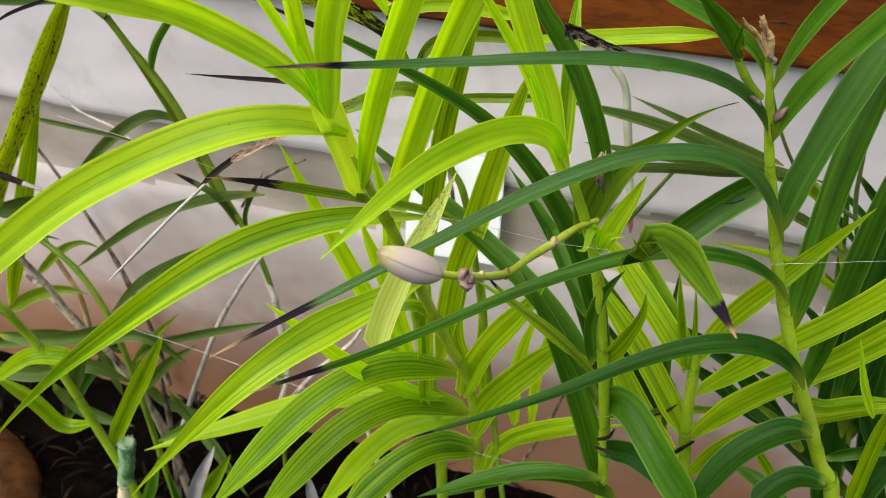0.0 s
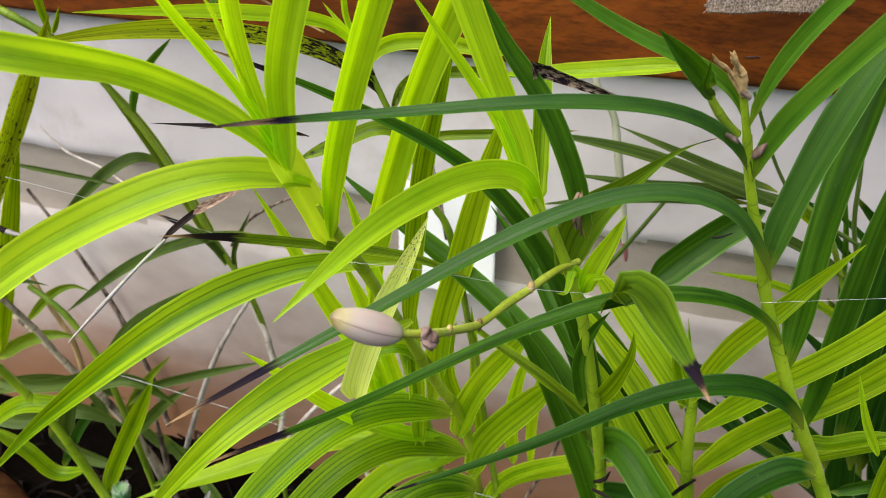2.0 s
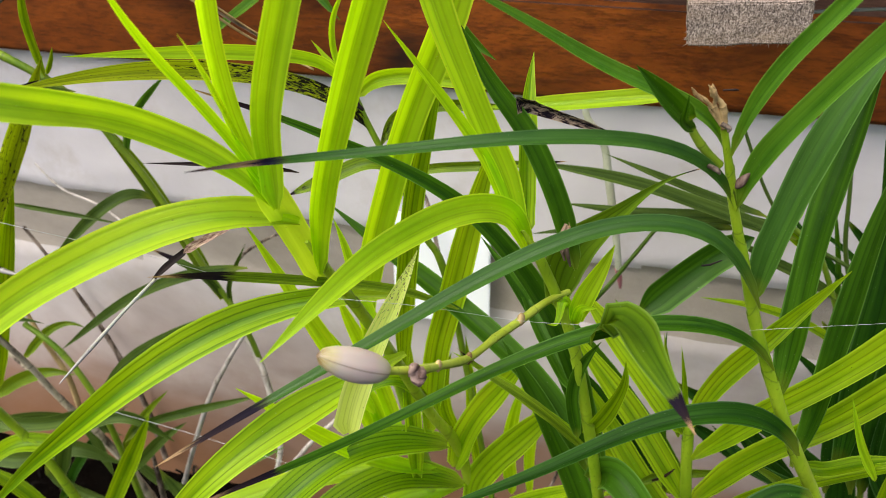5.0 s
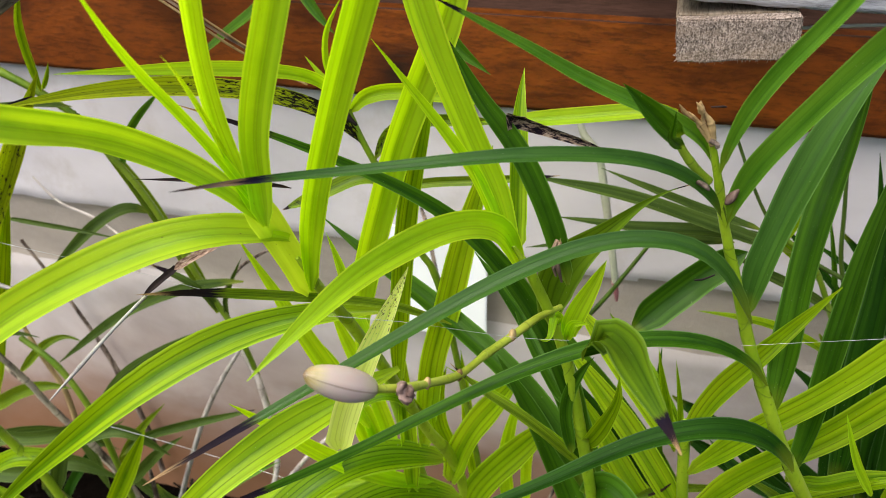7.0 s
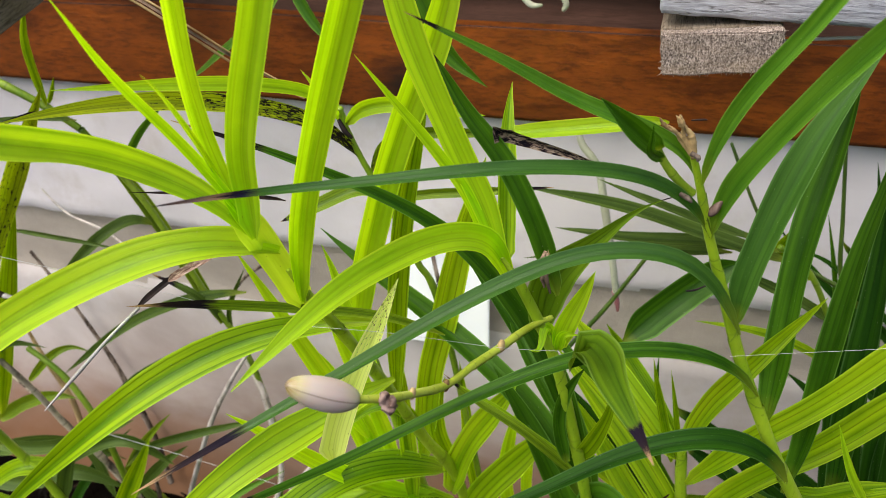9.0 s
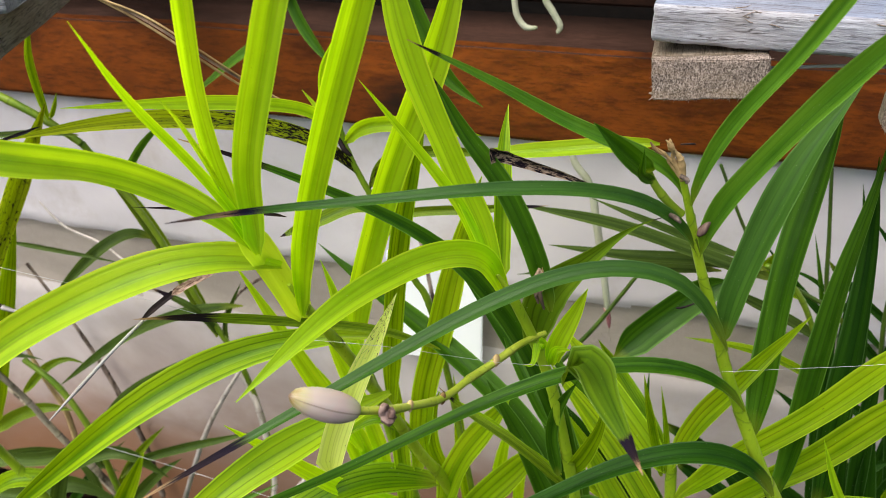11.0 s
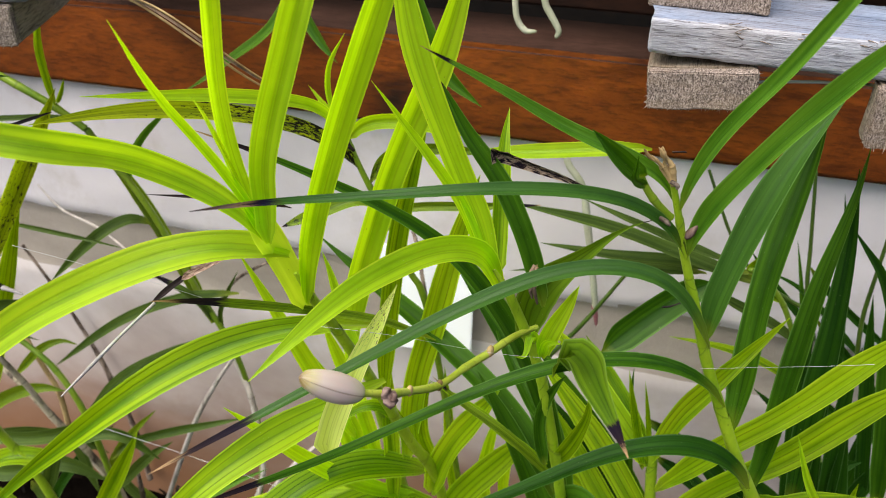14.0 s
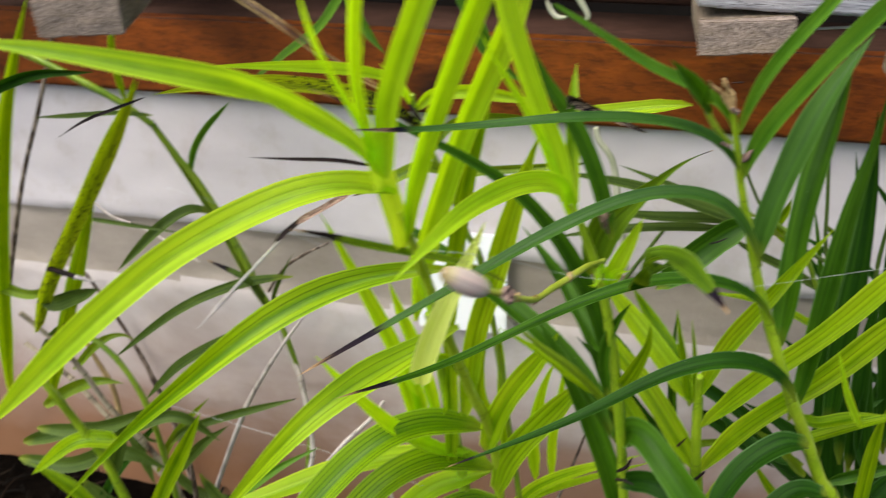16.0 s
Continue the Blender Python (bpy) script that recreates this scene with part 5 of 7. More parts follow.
leaf(right_orchid, [(0.147, 0.350, 0.360), (0.160, 0.360, 0.349), (0.177, 0.370, 0.347), (0.198, 0.380, 0.345)], 0.0068, (-31, -40, -39), MID, taper=0.5)
leaf(right_orchid, [(0.176, 0.350, 0.359), (0.166, 0.345, 0.378), (0.159, 0.342, 0.395), (0.154, 0.340, 0.409)], 0.0036, (-9, -11, -14), LIME, taper=0.3)

short_orchid = thing("orchid_plant", (0.100, 0.450, SOIL_Z), "short lime reed orchid among the taller canes", "orchid", "orchid plants")
cane(short_orchid, [(0.145, 0.416, -0.050), (0.135, 0.408, 0.077), (0.125, 0.400, 0.203), (0.112, 0.390, 0.283), (0.106, 0.385, 0.333), (0.104, 0.380, 0.353)], [0.0035, 0.0035, 0.0035, 0.0029, 0.0024, 0.0020], 10, 5, CANE_LIME)
leaf(short_orchid, [(0.1050, 0.3870, 0.3310), (0.1120, 0.3700, 0.3780), (0.1200, 0.3500, 0.4160), (0.1270, 0.3300, 0.4520), (0.1320, 0.3120, 0.4820)], 0.0099, (-54, -65, -70), BRIGHT, taper=0.35)
leaf(short_orchid, [(0.1106, 0.3850, 0.3146), (0.1198, 0.3778, 0.3373), (0.1292, 0.3697, 0.3596), (0.1376, 0.3623, 0.3791), (0.1451, 0.3573, 0.3929), (0.1518, 0.3532, 0.4070), (0.1579, 0.3492, 0.4203), (0.1630, 0.3451, 0.4343), (0.1694, 0.3399, 0.4506), (0.1761, 0.3345, 0.4664), (0.1814, 0.3300, 0.4796)], 0.0106, (-56, -53, -51), BRIGHT, taper=0.7)
leaf(short_orchid, [(0.1154, 0.3900, 0.2762), (0.1224, 0.3857, 0.2972), (0.1317, 0.3804, 0.3200), (0.1414, 0.3747, 0.3396), (0.1515, 0.3690, 0.3573), (0.1607, 0.3638, 0.3741), (0.1670, 0.3597, 0.3892), (0.1728, 0.3558, 0.4035), (0.1799, 0.3508, 0.4211), (0.1876, 0.3455, 0.4372), (0.1946, 0.3400, 0.4524)], 0.0119, (-56, -57, -50), BRIGHT, taper=0.7)
leaf(short_orchid, [(0.1200, 0.3950, 0.2350), (0.1320, 0.3850, 0.2820), (0.1530, 0.3750, 0.3180), (0.1920, 0.3700, 0.3500), (0.2150, 0.3650, 0.3650)], 0.0077, (-57, -50, -39), MID, taper=0.5)
leaf(short_orchid, [(0.1040, 0.3860, 0.3300), (0.0820, 0.3950, 0.3540), (0.0650, 0.4050, 0.3690), (0.0470, 0.4100, 0.3890)], 0.0127, (7, 8, 7), BRIGHT, taper=0.5)
leaf(short_orchid, [(0.1130, 0.3900, 0.2760), (0.0840, 0.4000, 0.3160), (0.0600, 0.4100, 0.3410), (0.0410, 0.4150, 0.3620)], 0.0129, (8, 9, 9), BRIGHT, taper=0.5)
leaf(short_orchid, [(0.1180, 0.3950, 0.2400), (0.0860, 0.4050, 0.2760), (0.0650, 0.4150, 0.3040), (0.0480, 0.4200, 0.3290)], 0.0125, (12, 10, 10), BRIGHT, taper=0.5)
leaf(short_orchid, [(0.1060, 0.3850, 0.3290), (0.0910, 0.4000, 0.3500), (0.0750, 0.4100, 0.3680), (0.0640, 0.4100, 0.3860)], 0.0090, (4, 5, 4), STRIPED, taper=0.5)
leaf(short_orchid, [(0.111, 0.410, 0.274), (0.089, 0.415, 0.302), (0.069, 0.420, 0.325), (0.046, 0.425, 0.351), (0.029, 0.430, 0.370)], 0.0086, (11, 13, 12), DEEP, taper=0.5)
leaf(short_orchid, [(0.110, 0.420, 0.252), (0.078, 0.425, 0.284), (0.054, 0.430, 0.312), (0.035, 0.435, 0.329)], 0.0090, (16, 14, 15), DARK, taper=0.5)
leaf(short_orchid, [(0.1080, 0.4200, 0.2470), (0.0740, 0.4250, 0.2650), (0.0460, 0.4300, 0.2840), (0.0220, 0.4300, 0.3090)], 0.0088, (21, 19, 19), BRIGHT, taper=0.5)
leaf(short_orchid, [(0.104, 0.410, 0.257), (0.095, 0.410, 0.308), (0.091, 0.410, 0.347), (0.090, 0.410, 0.372)], 0.0053, (1, -1, -2), DEEP, taper=0.5)
leaf(short_orchid, [(0.102, 0.385, 0.328), (0.095, 0.382, 0.357), (0.090, 0.380, 0.379), (0.087, 0.380, 0.394)], 0.0046, (2, 2, 2), MID, taper=0.4)
leaf(short_orchid, [(0.105, 0.384, 0.330), (0.102, 0.382, 0.351), (0.098, 0.380, 0.374), (0.095, 0.380, 0.389)], 0.0031, (-3, -1, 0), MID, taper=0.3)
leaf(short_orchid, [(0.085, 0.400, 0.269), (0.101, 0.400, 0.285), (0.119, 0.395, 0.296), (0.134, 0.390, 0.308)], 0.0048, (-2, 3, -2), OLIVE, taper=0.5)
leaf(short_orchid, [(0.174, 0.400, 0.276), (0.151, 0.390, 0.306), (0.132, 0.385, 0.321)], 0.0059, (11, 12, 20), OLIVE, taper=0.3)
leaf(short_orchid, [(0.162, 0.400, 0.219), (0.166, 0.395, 0.249), (0.150, 0.390, 0.278), (0.138, 0.385, 0.300)], 0.0067, (-22, 8, 6), MID, taper=0.3)

back_orchid = thing("orchid_plant", (-0.050, 0.480, SOIL_Z), "slender olive reed orchid with black-specked leaves", "orchid", "orchid plants")
part("stem", tube([(0.039, 0.433, -0.050), (0.011, 0.422, 0.160), (-0.017, 0.410, 0.369), (-0.029, 0.405, 0.412), (-0.040, 0.400, 0.446), (-0.047, 0.395, 0.466), (-0.052, 0.390, 0.485), (-0.053, 0.388, 0.495)], [0.0019, 0.0019, 0.0019, 0.0018, 0.0016, 0.0015, 0.0015, 0.0014], 10, 6), CANE, back_orchid)
leaf(back_orchid, [(-0.049, 0.393, 0.471), (-0.057, 0.385, 0.486), (-0.077, 0.370, 0.500), (-0.101, 0.340, 0.513), (-0.118, 0.315, 0.519), (-0.130, 0.290, 0.523)], 0.0075, (19, 5, -4), YELLOW, spot=(1.02, 0.15), taper=0.6)
leaf(back_orchid, [(-0.054, 0.390, 0.488), (-0.058, 0.375, 0.506), (-0.071, 0.350, 0.518), (-0.089, 0.325, 0.526), (-0.110, 0.295, 0.534)], 0.0058, (19, 2, 1), LIME, taper=0.45)
leaf(back_orchid, [(-0.0520, 0.3900, 0.4870), (-0.0430, 0.3900, 0.4960), (-0.0230, 0.3950, 0.4970), (0.0070, 0.4000, 0.4920)], 0.0071, (36, 32, 31), LIME, taper=0.6)
leaf(back_orchid, [(-0.045, 0.396, 0.462), (-0.038, 0.400, 0.476), (-0.020, 0.410, 0.478), (0.011, 0.420, 0.475)], 0.0054, (30, 30, 30), OLIVE, spot=(0.7, 0.1), taper=0.6)
leaf(back_orchid, [(-0.040, 0.400, 0.446), (-0.021, 0.400, 0.452), (0.003, 0.400, 0.456), (0.037, 0.400, 0.462)], 0.0046, (27, 26, 26), OLIVE, tip=0.12, taper=0.5)
leaf(back_orchid, [(-0.040, 0.400, 0.449), (-0.049, 0.390, 0.456), (-0.067, 0.385, 0.448), (-0.085, 0.380, 0.440)], 0.0070, (14, 11, 11), OLIVE, tip=0.06, spot=(0.1, 0.7), taper=0.6)
leaf(back_orchid, [(-0.051, 0.390, 0.489), (-0.060, 0.390, 0.502), (-0.059, 0.388, 0.520), (-0.049, 0.385, 0.537)], 0.0029, (21, 33, 42), LIME, taper=0.4)
leaf(back_orchid, [(-0.053, 0.390, 0.490), (-0.062, 0.390, 0.500), (-0.070, 0.390, 0.510)], 0.0033, (19, 20, 20), LIME, taper=0.3)
leaf(back_orchid, [(0.0808, 0.4000, 0.4955), (0.0702, 0.4000, 0.4944), (0.0596, 0.4000, 0.4926), (0.0469, 0.3997, 0.4903), (0.0315, 0.4001, 0.4874), (0.0164, 0.4023, 0.4841), (0.0010, 0.4050, 0.4809)], 0.0069, (8, 10, 9), LIME, taper=0.6)

tall_orchid = thing("orchid_plant", (-0.060, 0.470, SOIL_Z), "upright reed orchid with long striped lime leaves", "orchid", "orchid plants")
cane(tall_orchid, [(-0.027, 0.450, -0.050), (-0.031, 0.435, 0.076), (-0.034, 0.420, 0.203), (-0.039, 0.400, 0.284), (-0.041, 0.385, 0.336), (-0.044, 0.375, 0.374)], [0.0038, 0.0038, 0.0038, 0.0030, 0.0025, 0.0020], 10, 5, CANE_LIME)
leaf(tall_orchid, [(-0.0510, 0.3720, 0.3708), (-0.0469, 0.3710, 0.4045), (-0.0412, 0.3700, 0.4295), (-0.0360, 0.3688, 0.4455), (-0.0312, 0.3673, 0.4607), (-0.0269, 0.3658, 0.4750), (-0.0222, 0.3646, 0.4885), (-0.0170, 0.3636, 0.5012), (-0.0120, 0.3627, 0.5131), (-0.0068, 0.3618, 0.5245), (-0.0016, 0.3607, 0.5353), (0.0013, 0.3600, 0.5452), (0.0127, 0.3600, 0.5869)], 0.0122, (24, 25, 22), LIME, taper=0.7)
leaf(tall_orchid, [(-0.037, 0.384, 0.338), (-0.033, 0.382, 0.391), (-0.025, 0.378, 0.450), (-0.015, 0.375, 0.492), (-0.008, 0.372, 0.519)], 0.0096, (21, 21, 22), MID, taper=0.6)
leaf(tall_orchid, [(-0.0300, 0.4000, 0.2770), (-0.0230, 0.3960, 0.3460), (-0.0130, 0.3920, 0.3860), (-0.0040, 0.3880, 0.4270), (0.0050, 0.3840, 0.4620), (0.0120, 0.3800, 0.4830)], 0.0131, (18, 16, 17), BRIGHT, taper=0.65)
leaf(tall_orchid, [(-0.0380, 0.4000, 0.2360), (-0.0370, 0.3950, 0.2890), (-0.0360, 0.3900, 0.3290), (-0.0340, 0.3880, 0.3610)], 0.0095, (22, 22, 21), BRIGHT, taper=0.6)
leaf(tall_orchid, [(-0.0231, 0.2850, 0.4010), (-0.0220, 0.2871, 0.4101), (-0.0187, 0.2893, 0.4215), (-0.0133, 0.2914, 0.4373), (-0.0087, 0.2936, 0.4491), (-0.0041, 0.2957, 0.4604), (-0.0013, 0.2979, 0.4675), (0.0017, 0.3000, 0.4762)], 0.0097, (-5, -10, -10), PALE, spot=(0, 0.66), taper=0.35, base=1.0)
leaf(tall_orchid, [(-0.054, 0.400, 0.261), (-0.058, 0.390, 0.307), (-0.067, 0.385, 0.330), (-0.078, 0.380, 0.359)], 0.0083, (25, 26, 25), LIME, taper=0.5)
leaf(tall_orchid, [(-0.052, 0.400, 0.242), (-0.062, 0.390, 0.297), (-0.069, 0.380, 0.350), (-0.078, 0.375, 0.374)], 0.0104, (31, 31, 30), LIME, taper=0.5)
leaf(tall_orchid, [(-0.045, 0.395, 0.278), (-0.053, 0.390, 0.324), (-0.064, 0.385, 0.365), (-0.068, 0.380, 0.390)], 0.0091, (27, 28, 29), LIME, taper=0.5)
leaf(tall_orchid, [(-0.0030, 0.4300, 0.2000), (-0.0080, 0.4200, 0.2670), (-0.0090, 0.4150, 0.3120), (-0.0100, 0.4100, 0.3480)], 0.0076, (18, 17, 16), BRIGHT, taper=0.5)
leaf(tall_orchid, [(0.015, 0.430, 0.206), (0.012, 0.425, 0.252), (0.017, 0.420, 0.296), (0.024, 0.420, 0.319)], 0.0086, (15, 9, 5), LIME, taper=0.5)
leaf(tall_orchid, [(0.026, 0.430, 0.209), (0.025, 0.425, 0.256), (0.029, 0.420, 0.299), (0.030, 0.420, 0.320)], 0.0066, (10, 7, 8), LIME, taper=0.5)

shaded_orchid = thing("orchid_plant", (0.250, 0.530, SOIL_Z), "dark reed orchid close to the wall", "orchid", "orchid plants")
part("stem", tube([(0.268, 0.511, -0.050), (0.251, 0.506, 0.070), (0.234, 0.500, 0.190), (0.203, 0.490, 0.292), (0.179, 0.485, 0.349), (0.162, 0.480, 0.383), (0.143, 0.475, 0.401)], [0.0022, 0.0022, 0.0022, 0.0019, 0.0017, 0.0016, 0.0015], 10, 5), CANE, shaded_orchid)
leaf(shaded_orchid, [(0.1490, 0.4750, 0.3920), (0.1250, 0.4700, 0.4010), (0.0960, 0.4650, 0.4120), (0.0620, 0.4600, 0.4230), (0.0130, 0.4550, 0.4310)], 0.0078, (16, 17, 18), DULL, taper=0.5)
leaf(shaded_orchid, [(0.1330, 0.4750, 0.4030), (0.1010, 0.4750, 0.4120), (0.0750, 0.4700, 0.4230), (0.0490, 0.4700, 0.4320)], 0.0051, (16, 15, 15), DULL, taper=0.4)
leaf(shaded_orchid, [(0.1450, 0.4750, 0.3980), (0.1090, 0.4700, 0.4020), (0.0720, 0.4650, 0.4020), (0.0300, 0.4600, 0.4060)], 0.0071, (20, 22, 21), DULL, taper=0.5)
leaf(shaded_orchid, [(0.1210, 0.4750, 0.3940), (0.0790, 0.4700, 0.3930), (0.0490, 0.4700, 0.3870), (0.0130, 0.4650, 0.3810)], 0.0063, (23, 24, 24), DULL, taper=0.5)
leaf(shaded_orchid, [(0.163, 0.480, 0.380), (0.144, 0.480, 0.395), (0.147, 0.478, 0.406), (0.149, 0.475, 0.418)], 0.0071, (10, 1, -2), MID, taper=0.5)
leaf(shaded_orchid, [(0.1820, 0.4850, 0.3500), (0.1610, 0.4800, 0.3650), (0.1350, 0.4750, 0.3790), (0.1160, 0.4700, 0.3930)], 0.0063, (13, 16, 13), DULL, taper=0.5)
leaf(shaded_orchid, [(0.197, 0.490, 0.312), (0.167, 0.480, 0.335), (0.141, 0.475, 0.346), (0.108, 0.470, 0.351)], 0.0055, (16, 21, 26), MID, taper=0.5)
leaf(shaded_orchid, [(0.217, 0.490, 0.248), (0.184, 0.480, 0.297), (0.161, 0.475, 0.321)], 0.0080, (7, 8, 14), DARK, taper=0.5)
leaf(shaded_orchid, [(0.237, 0.470, 0.169), (0.196, 0.460, 0.212), (0.168, 0.455, 0.240), (0.135, 0.450, 0.279)], 0.0134, (15, 15, 11), DARK, taper=0.5)
leaf(shaded_orchid, [(0.256, 0.470, 0.176), (0.212, 0.460, 0.224), (0.174, 0.455, 0.263), (0.140, 0.450, 0.285)], 0.0120, (11, 10, 19), DARK, taper=0.5)
leaf(shaded_orchid, [(0.259, 0.460, 0.203), (0.221, 0.450, 0.254), (0.212, 0.450, 0.290), (0.209, 0.450, 0.324)], 0.0130, (3, -8, -16), DARK, taper=0.5)
leaf(shaded_orchid, [(0.220, 0.450, 0.375), (0.200, 0.450, 0.420), (0.187, 0.450, 0.437), (0.178, 0.450, 0.448)], 0.0056, (-11, -10, -5), DARK, taper=0.4)
leaf(shaded_orchid, [(0.201, 0.430, 0.263), (0.190, 0.430, 0.321), (0.182, 0.430, 0.378), (0.175, 0.430, 0.430), (0.172, 0.430, 0.466)], 0.0091, (-46, -47, -47), DARK, taper=0.5)
leaf(shaded_orchid, [(0.214, 0.450, 0.243), (0.208, 0.450, 0.297), (0.202, 0.450, 0.348), (0.201, 0.450, 0.380)], 0.0100, (-49, -48, -49), DARK, taper=0.5)
leaf(shaded_orchid, [(0.185, 0.420, 0.271), (0.179, 0.420, 0.312), (0.174, 0.420, 0.349), (0.168, 0.420, 0.396), (0.167, 0.420, 0.424)], 0.0083, (-45, -45, -46), DARK, taper=0.5)
leaf(shaded_orchid, [(0.104, 0.470, 0.287), (0.129, 0.470, 0.272), (0.154, 0.465, 0.258), (0.189, 0.460, 0.224)], 0.0094, (20, 24, 26), DARK, taper=0.6)
leaf(shaded_orchid, [(0.114, 0.460, 0.267), (0.146, 0.460, 0.246), (0.173, 0.460, 0.224)], 0.0089, (18, 19, 22), DARK, taper=0.6)
leaf(shaded_orchid, [(0.185, 0.460, 0.271), (0.201, 0.460, 0.280), (0.225, 0.460, 0.295)], 0.0098, (1, 0, 0), DARK, taper=0.6)
leaf(shaded_orchid, [(0.236, 0.500, 0.210), (0.235, 0.500, 0.265), (0.240, 0.500, 0.304), (0.247, 0.500, 0.337)], 0.0094, (-14, -15, -14), DARK, taper=0.5)
leaf(shaded_orchid, [(0.236, 0.490, 0.230), (0.244, 0.490, 0.256), (0.258, 0.490, 0.280)], 0.0110, (-16, -14, -11), DARK, taper=0.5)
leaf(shaded_orchid, [(0.193, 0.520, 0.348), (0.215, 0.520, 0.326), (0.242, 0.520, 0.297), (0.271, 0.520, 0.261)], 0.0060, (38, 40, 42), DARK, taper=0.5)
leaf(shaded_orchid, [(0.247, 0.490, 0.225), (0.234, 0.490, 0.284), (0.221, 0.490, 0.339), (0.210, 0.490, 0.388)], 0.0087, (-47, -47, -47), DARK, taper=0.5)
leaf(shaded_orchid, [(0.247, 0.470, 0.248), (0.234, 0.470, 0.313), (0.221, 0.470, 0.367), (0.208, 0.470, 0.419)], 0.0110, (-49, -48, -48), DEEP, taper=0.5)
leaf(shaded_orchid, [(0.184, 0.530, 0.377), (0.205, 0.530, 0.356), (0.230, 0.530, 0.336), (0.254, 0.530, 0.319)], 0.0054, (40, 38, 36), DARK, taper=0.5)
leaf(shaded_orchid, [(0.188, 0.530, 0.303), (0.207, 0.530, 0.283), (0.232, 0.530, 0.265), (0.269, 0.530, 0.245)], 0.0075, (36, 29, 27), DARK, taper=0.5)
leaf(shaded_orchid, [(0.199, 0.530, 0.327), (0.178, 0.530, 0.349), (0.162, 0.530, 0.366), (0.148, 0.530, 0.383)], 0.0047, (1, 1, -0), DARK, taper=0.4)
leaf(shaded_orchid, [(0.229, 0.530, 0.316), (0.201, 0.530, 0.344), (0.178, 0.530, 0.363), (0.158, 0.530, 0.369)], 0.0046, (-0, 1, 10), DARK, taper=0.4)
leaf(shaded_orchid, [(0.209, 0.530, 0.285), (0.203, 0.530, 0.328), (0.202, 0.530, 0.364), (0.204, 0.530, 0.395)], 0.0056, (-46, -46, -45), DARK, taper=0.4)
leaf(shaded_orchid, [(0.197, 0.530, 0.292), (0.190, 0.530, 0.334), (0.182, 0.530, 0.365), (0.173, 0.530, 0.394)], 0.0036, (-44, -43, -43), DEEP, taper=0.4)
leaf(shaded_orchid, [(0.217, 0.520, 0.304), (0.207, 0.520, 0.352), (0.198, 0.520, 0.396), (0.188, 0.520, 0.432)], 0.0063, (-47, -47, -46), DARK, taper=0.4)
part("stalk", tube([(0.217, 0.500, 0.334), (0.212, 0.500, 0.366), (0.211, 0.500, 0.397), (0.210, 0.500, 0.432)], [0.0014, 0.0013, 0.0011, 0.0009], 6, 0), CANE_DARK, shaded_orchid)
part("stalk", tube([(0.186, 0.500, 0.363), (0.153, 0.495, 0.383), (0.133, 0.490, 0.408), (0.112, 0.485, 0.451)], [0.0014, 0.0013, 0.0010, 0.0009], 6, 0), CANE_DARK, shaded_orchid)
part("stalk", tube([(0.036, 0.500, 0.293), (0.056, 0.500, 0.326), (0.069, 0.500, 0.351), (0.082, 0.500, 0.377)], [0.0016, 0.0015, 0.0013, 0.0011], 6, 0), CANE_DARK, shaded_orchid)
part("stalk", tube([(0.191, 0.500, 0.345), (0.180, 0.500, 0.375), (0.174, 0.500, 0.408), (0.166, 0.500, 0.452)], [0.0014, 0.0013, 0.0011, 0.0009], 6, 0), CANE_DARK, shaded_orchid)
leaf(shaded_orchid, [(0.2195, 0.4200, 0.2004), (0.2228, 0.4267, 0.2317), (0.2312, 0.4333, 0.2502), (0.2451, 0.4400, 0.2601)], 0.0149, (-20, -15, -10), DARK, taper=0.5)
leaf(shaded_orchid, [(0.2176, 0.4400, 0.1708), (0.2054, 0.4400, 0.2292), (0.1962, 0.4400, 0.2764), (0.1863, 0.4400, 0.3224)], 0.0161, (-47, -47, -47), DARK, taper=0.5)
leaf(shaded_orchid, [(0.2129, 0.4100, 0.2284), (0.2090, 0.4067, 0.2670), (0.2055, 0.4033, 0.3064), (0.2043, 0.4000, 0.3344)], 0.0078, (-40, -40, -40), MID, taper=0.5)
leaf(shaded_orchid, [(0.1881, 0.4100, 0.2654), (0.2002, 0.4133, 0.2699), (0.2161, 0.4167, 0.2753), (0.2323, 0.4200, 0.2790)], 0.0085, (20, 20, 20), DEEP, taper=0.5)
leaf(shaded_orchid, [(0.1811, 0.4300, 0.2578), (0.1595, 0.4367, 0.2574), (0.1418, 0.4433, 0.2639), (0.1264, 0.4500, 0.2764)], 0.0083, (15, 15, 15), DARK, taper=0.5)
leaf(shaded_orchid, [(0.2546, 0.4500, 0.1732), (0.2381, 0.4533, 0.2090), (0.2255, 0.4567, 0.2435), (0.2174, 0.4600, 0.2769)], 0.0152, (-47, -47, -47), DARK, taper=0.5)
leaf(shaded_orchid, [(0.1939, 0.4300, 0.1895), (0.1713, 0.4400, 0.1988), (0.1544, 0.4500, 0.1968)], 0.0096, (15, 15, 15), DEEP, taper=0.5)
leaf(bud_orchid, [(0.0736, 0.3500, 0.2747), (0.0545, 0.3450, 0.2789), (0.0350, 0.3400, 0.2774), (0.0130, 0.3350, 0.2653), (-0.0069, 0.3300, 0.2529)], 0.0076, (36, 38, 38), DEEP, taper=0.5)
leaf(bud_orchid, [(0.0570, 0.3350, 0.3683), (0.0531, 0.3325, 0.3909), (0.0542, 0.3300, 0.4072), (0.0583, 0.3275, 0.4203), (0.0624, 0.3250, 0.4296)], 0.0054, (0, 0, 0), DEEP, taper=0.5)

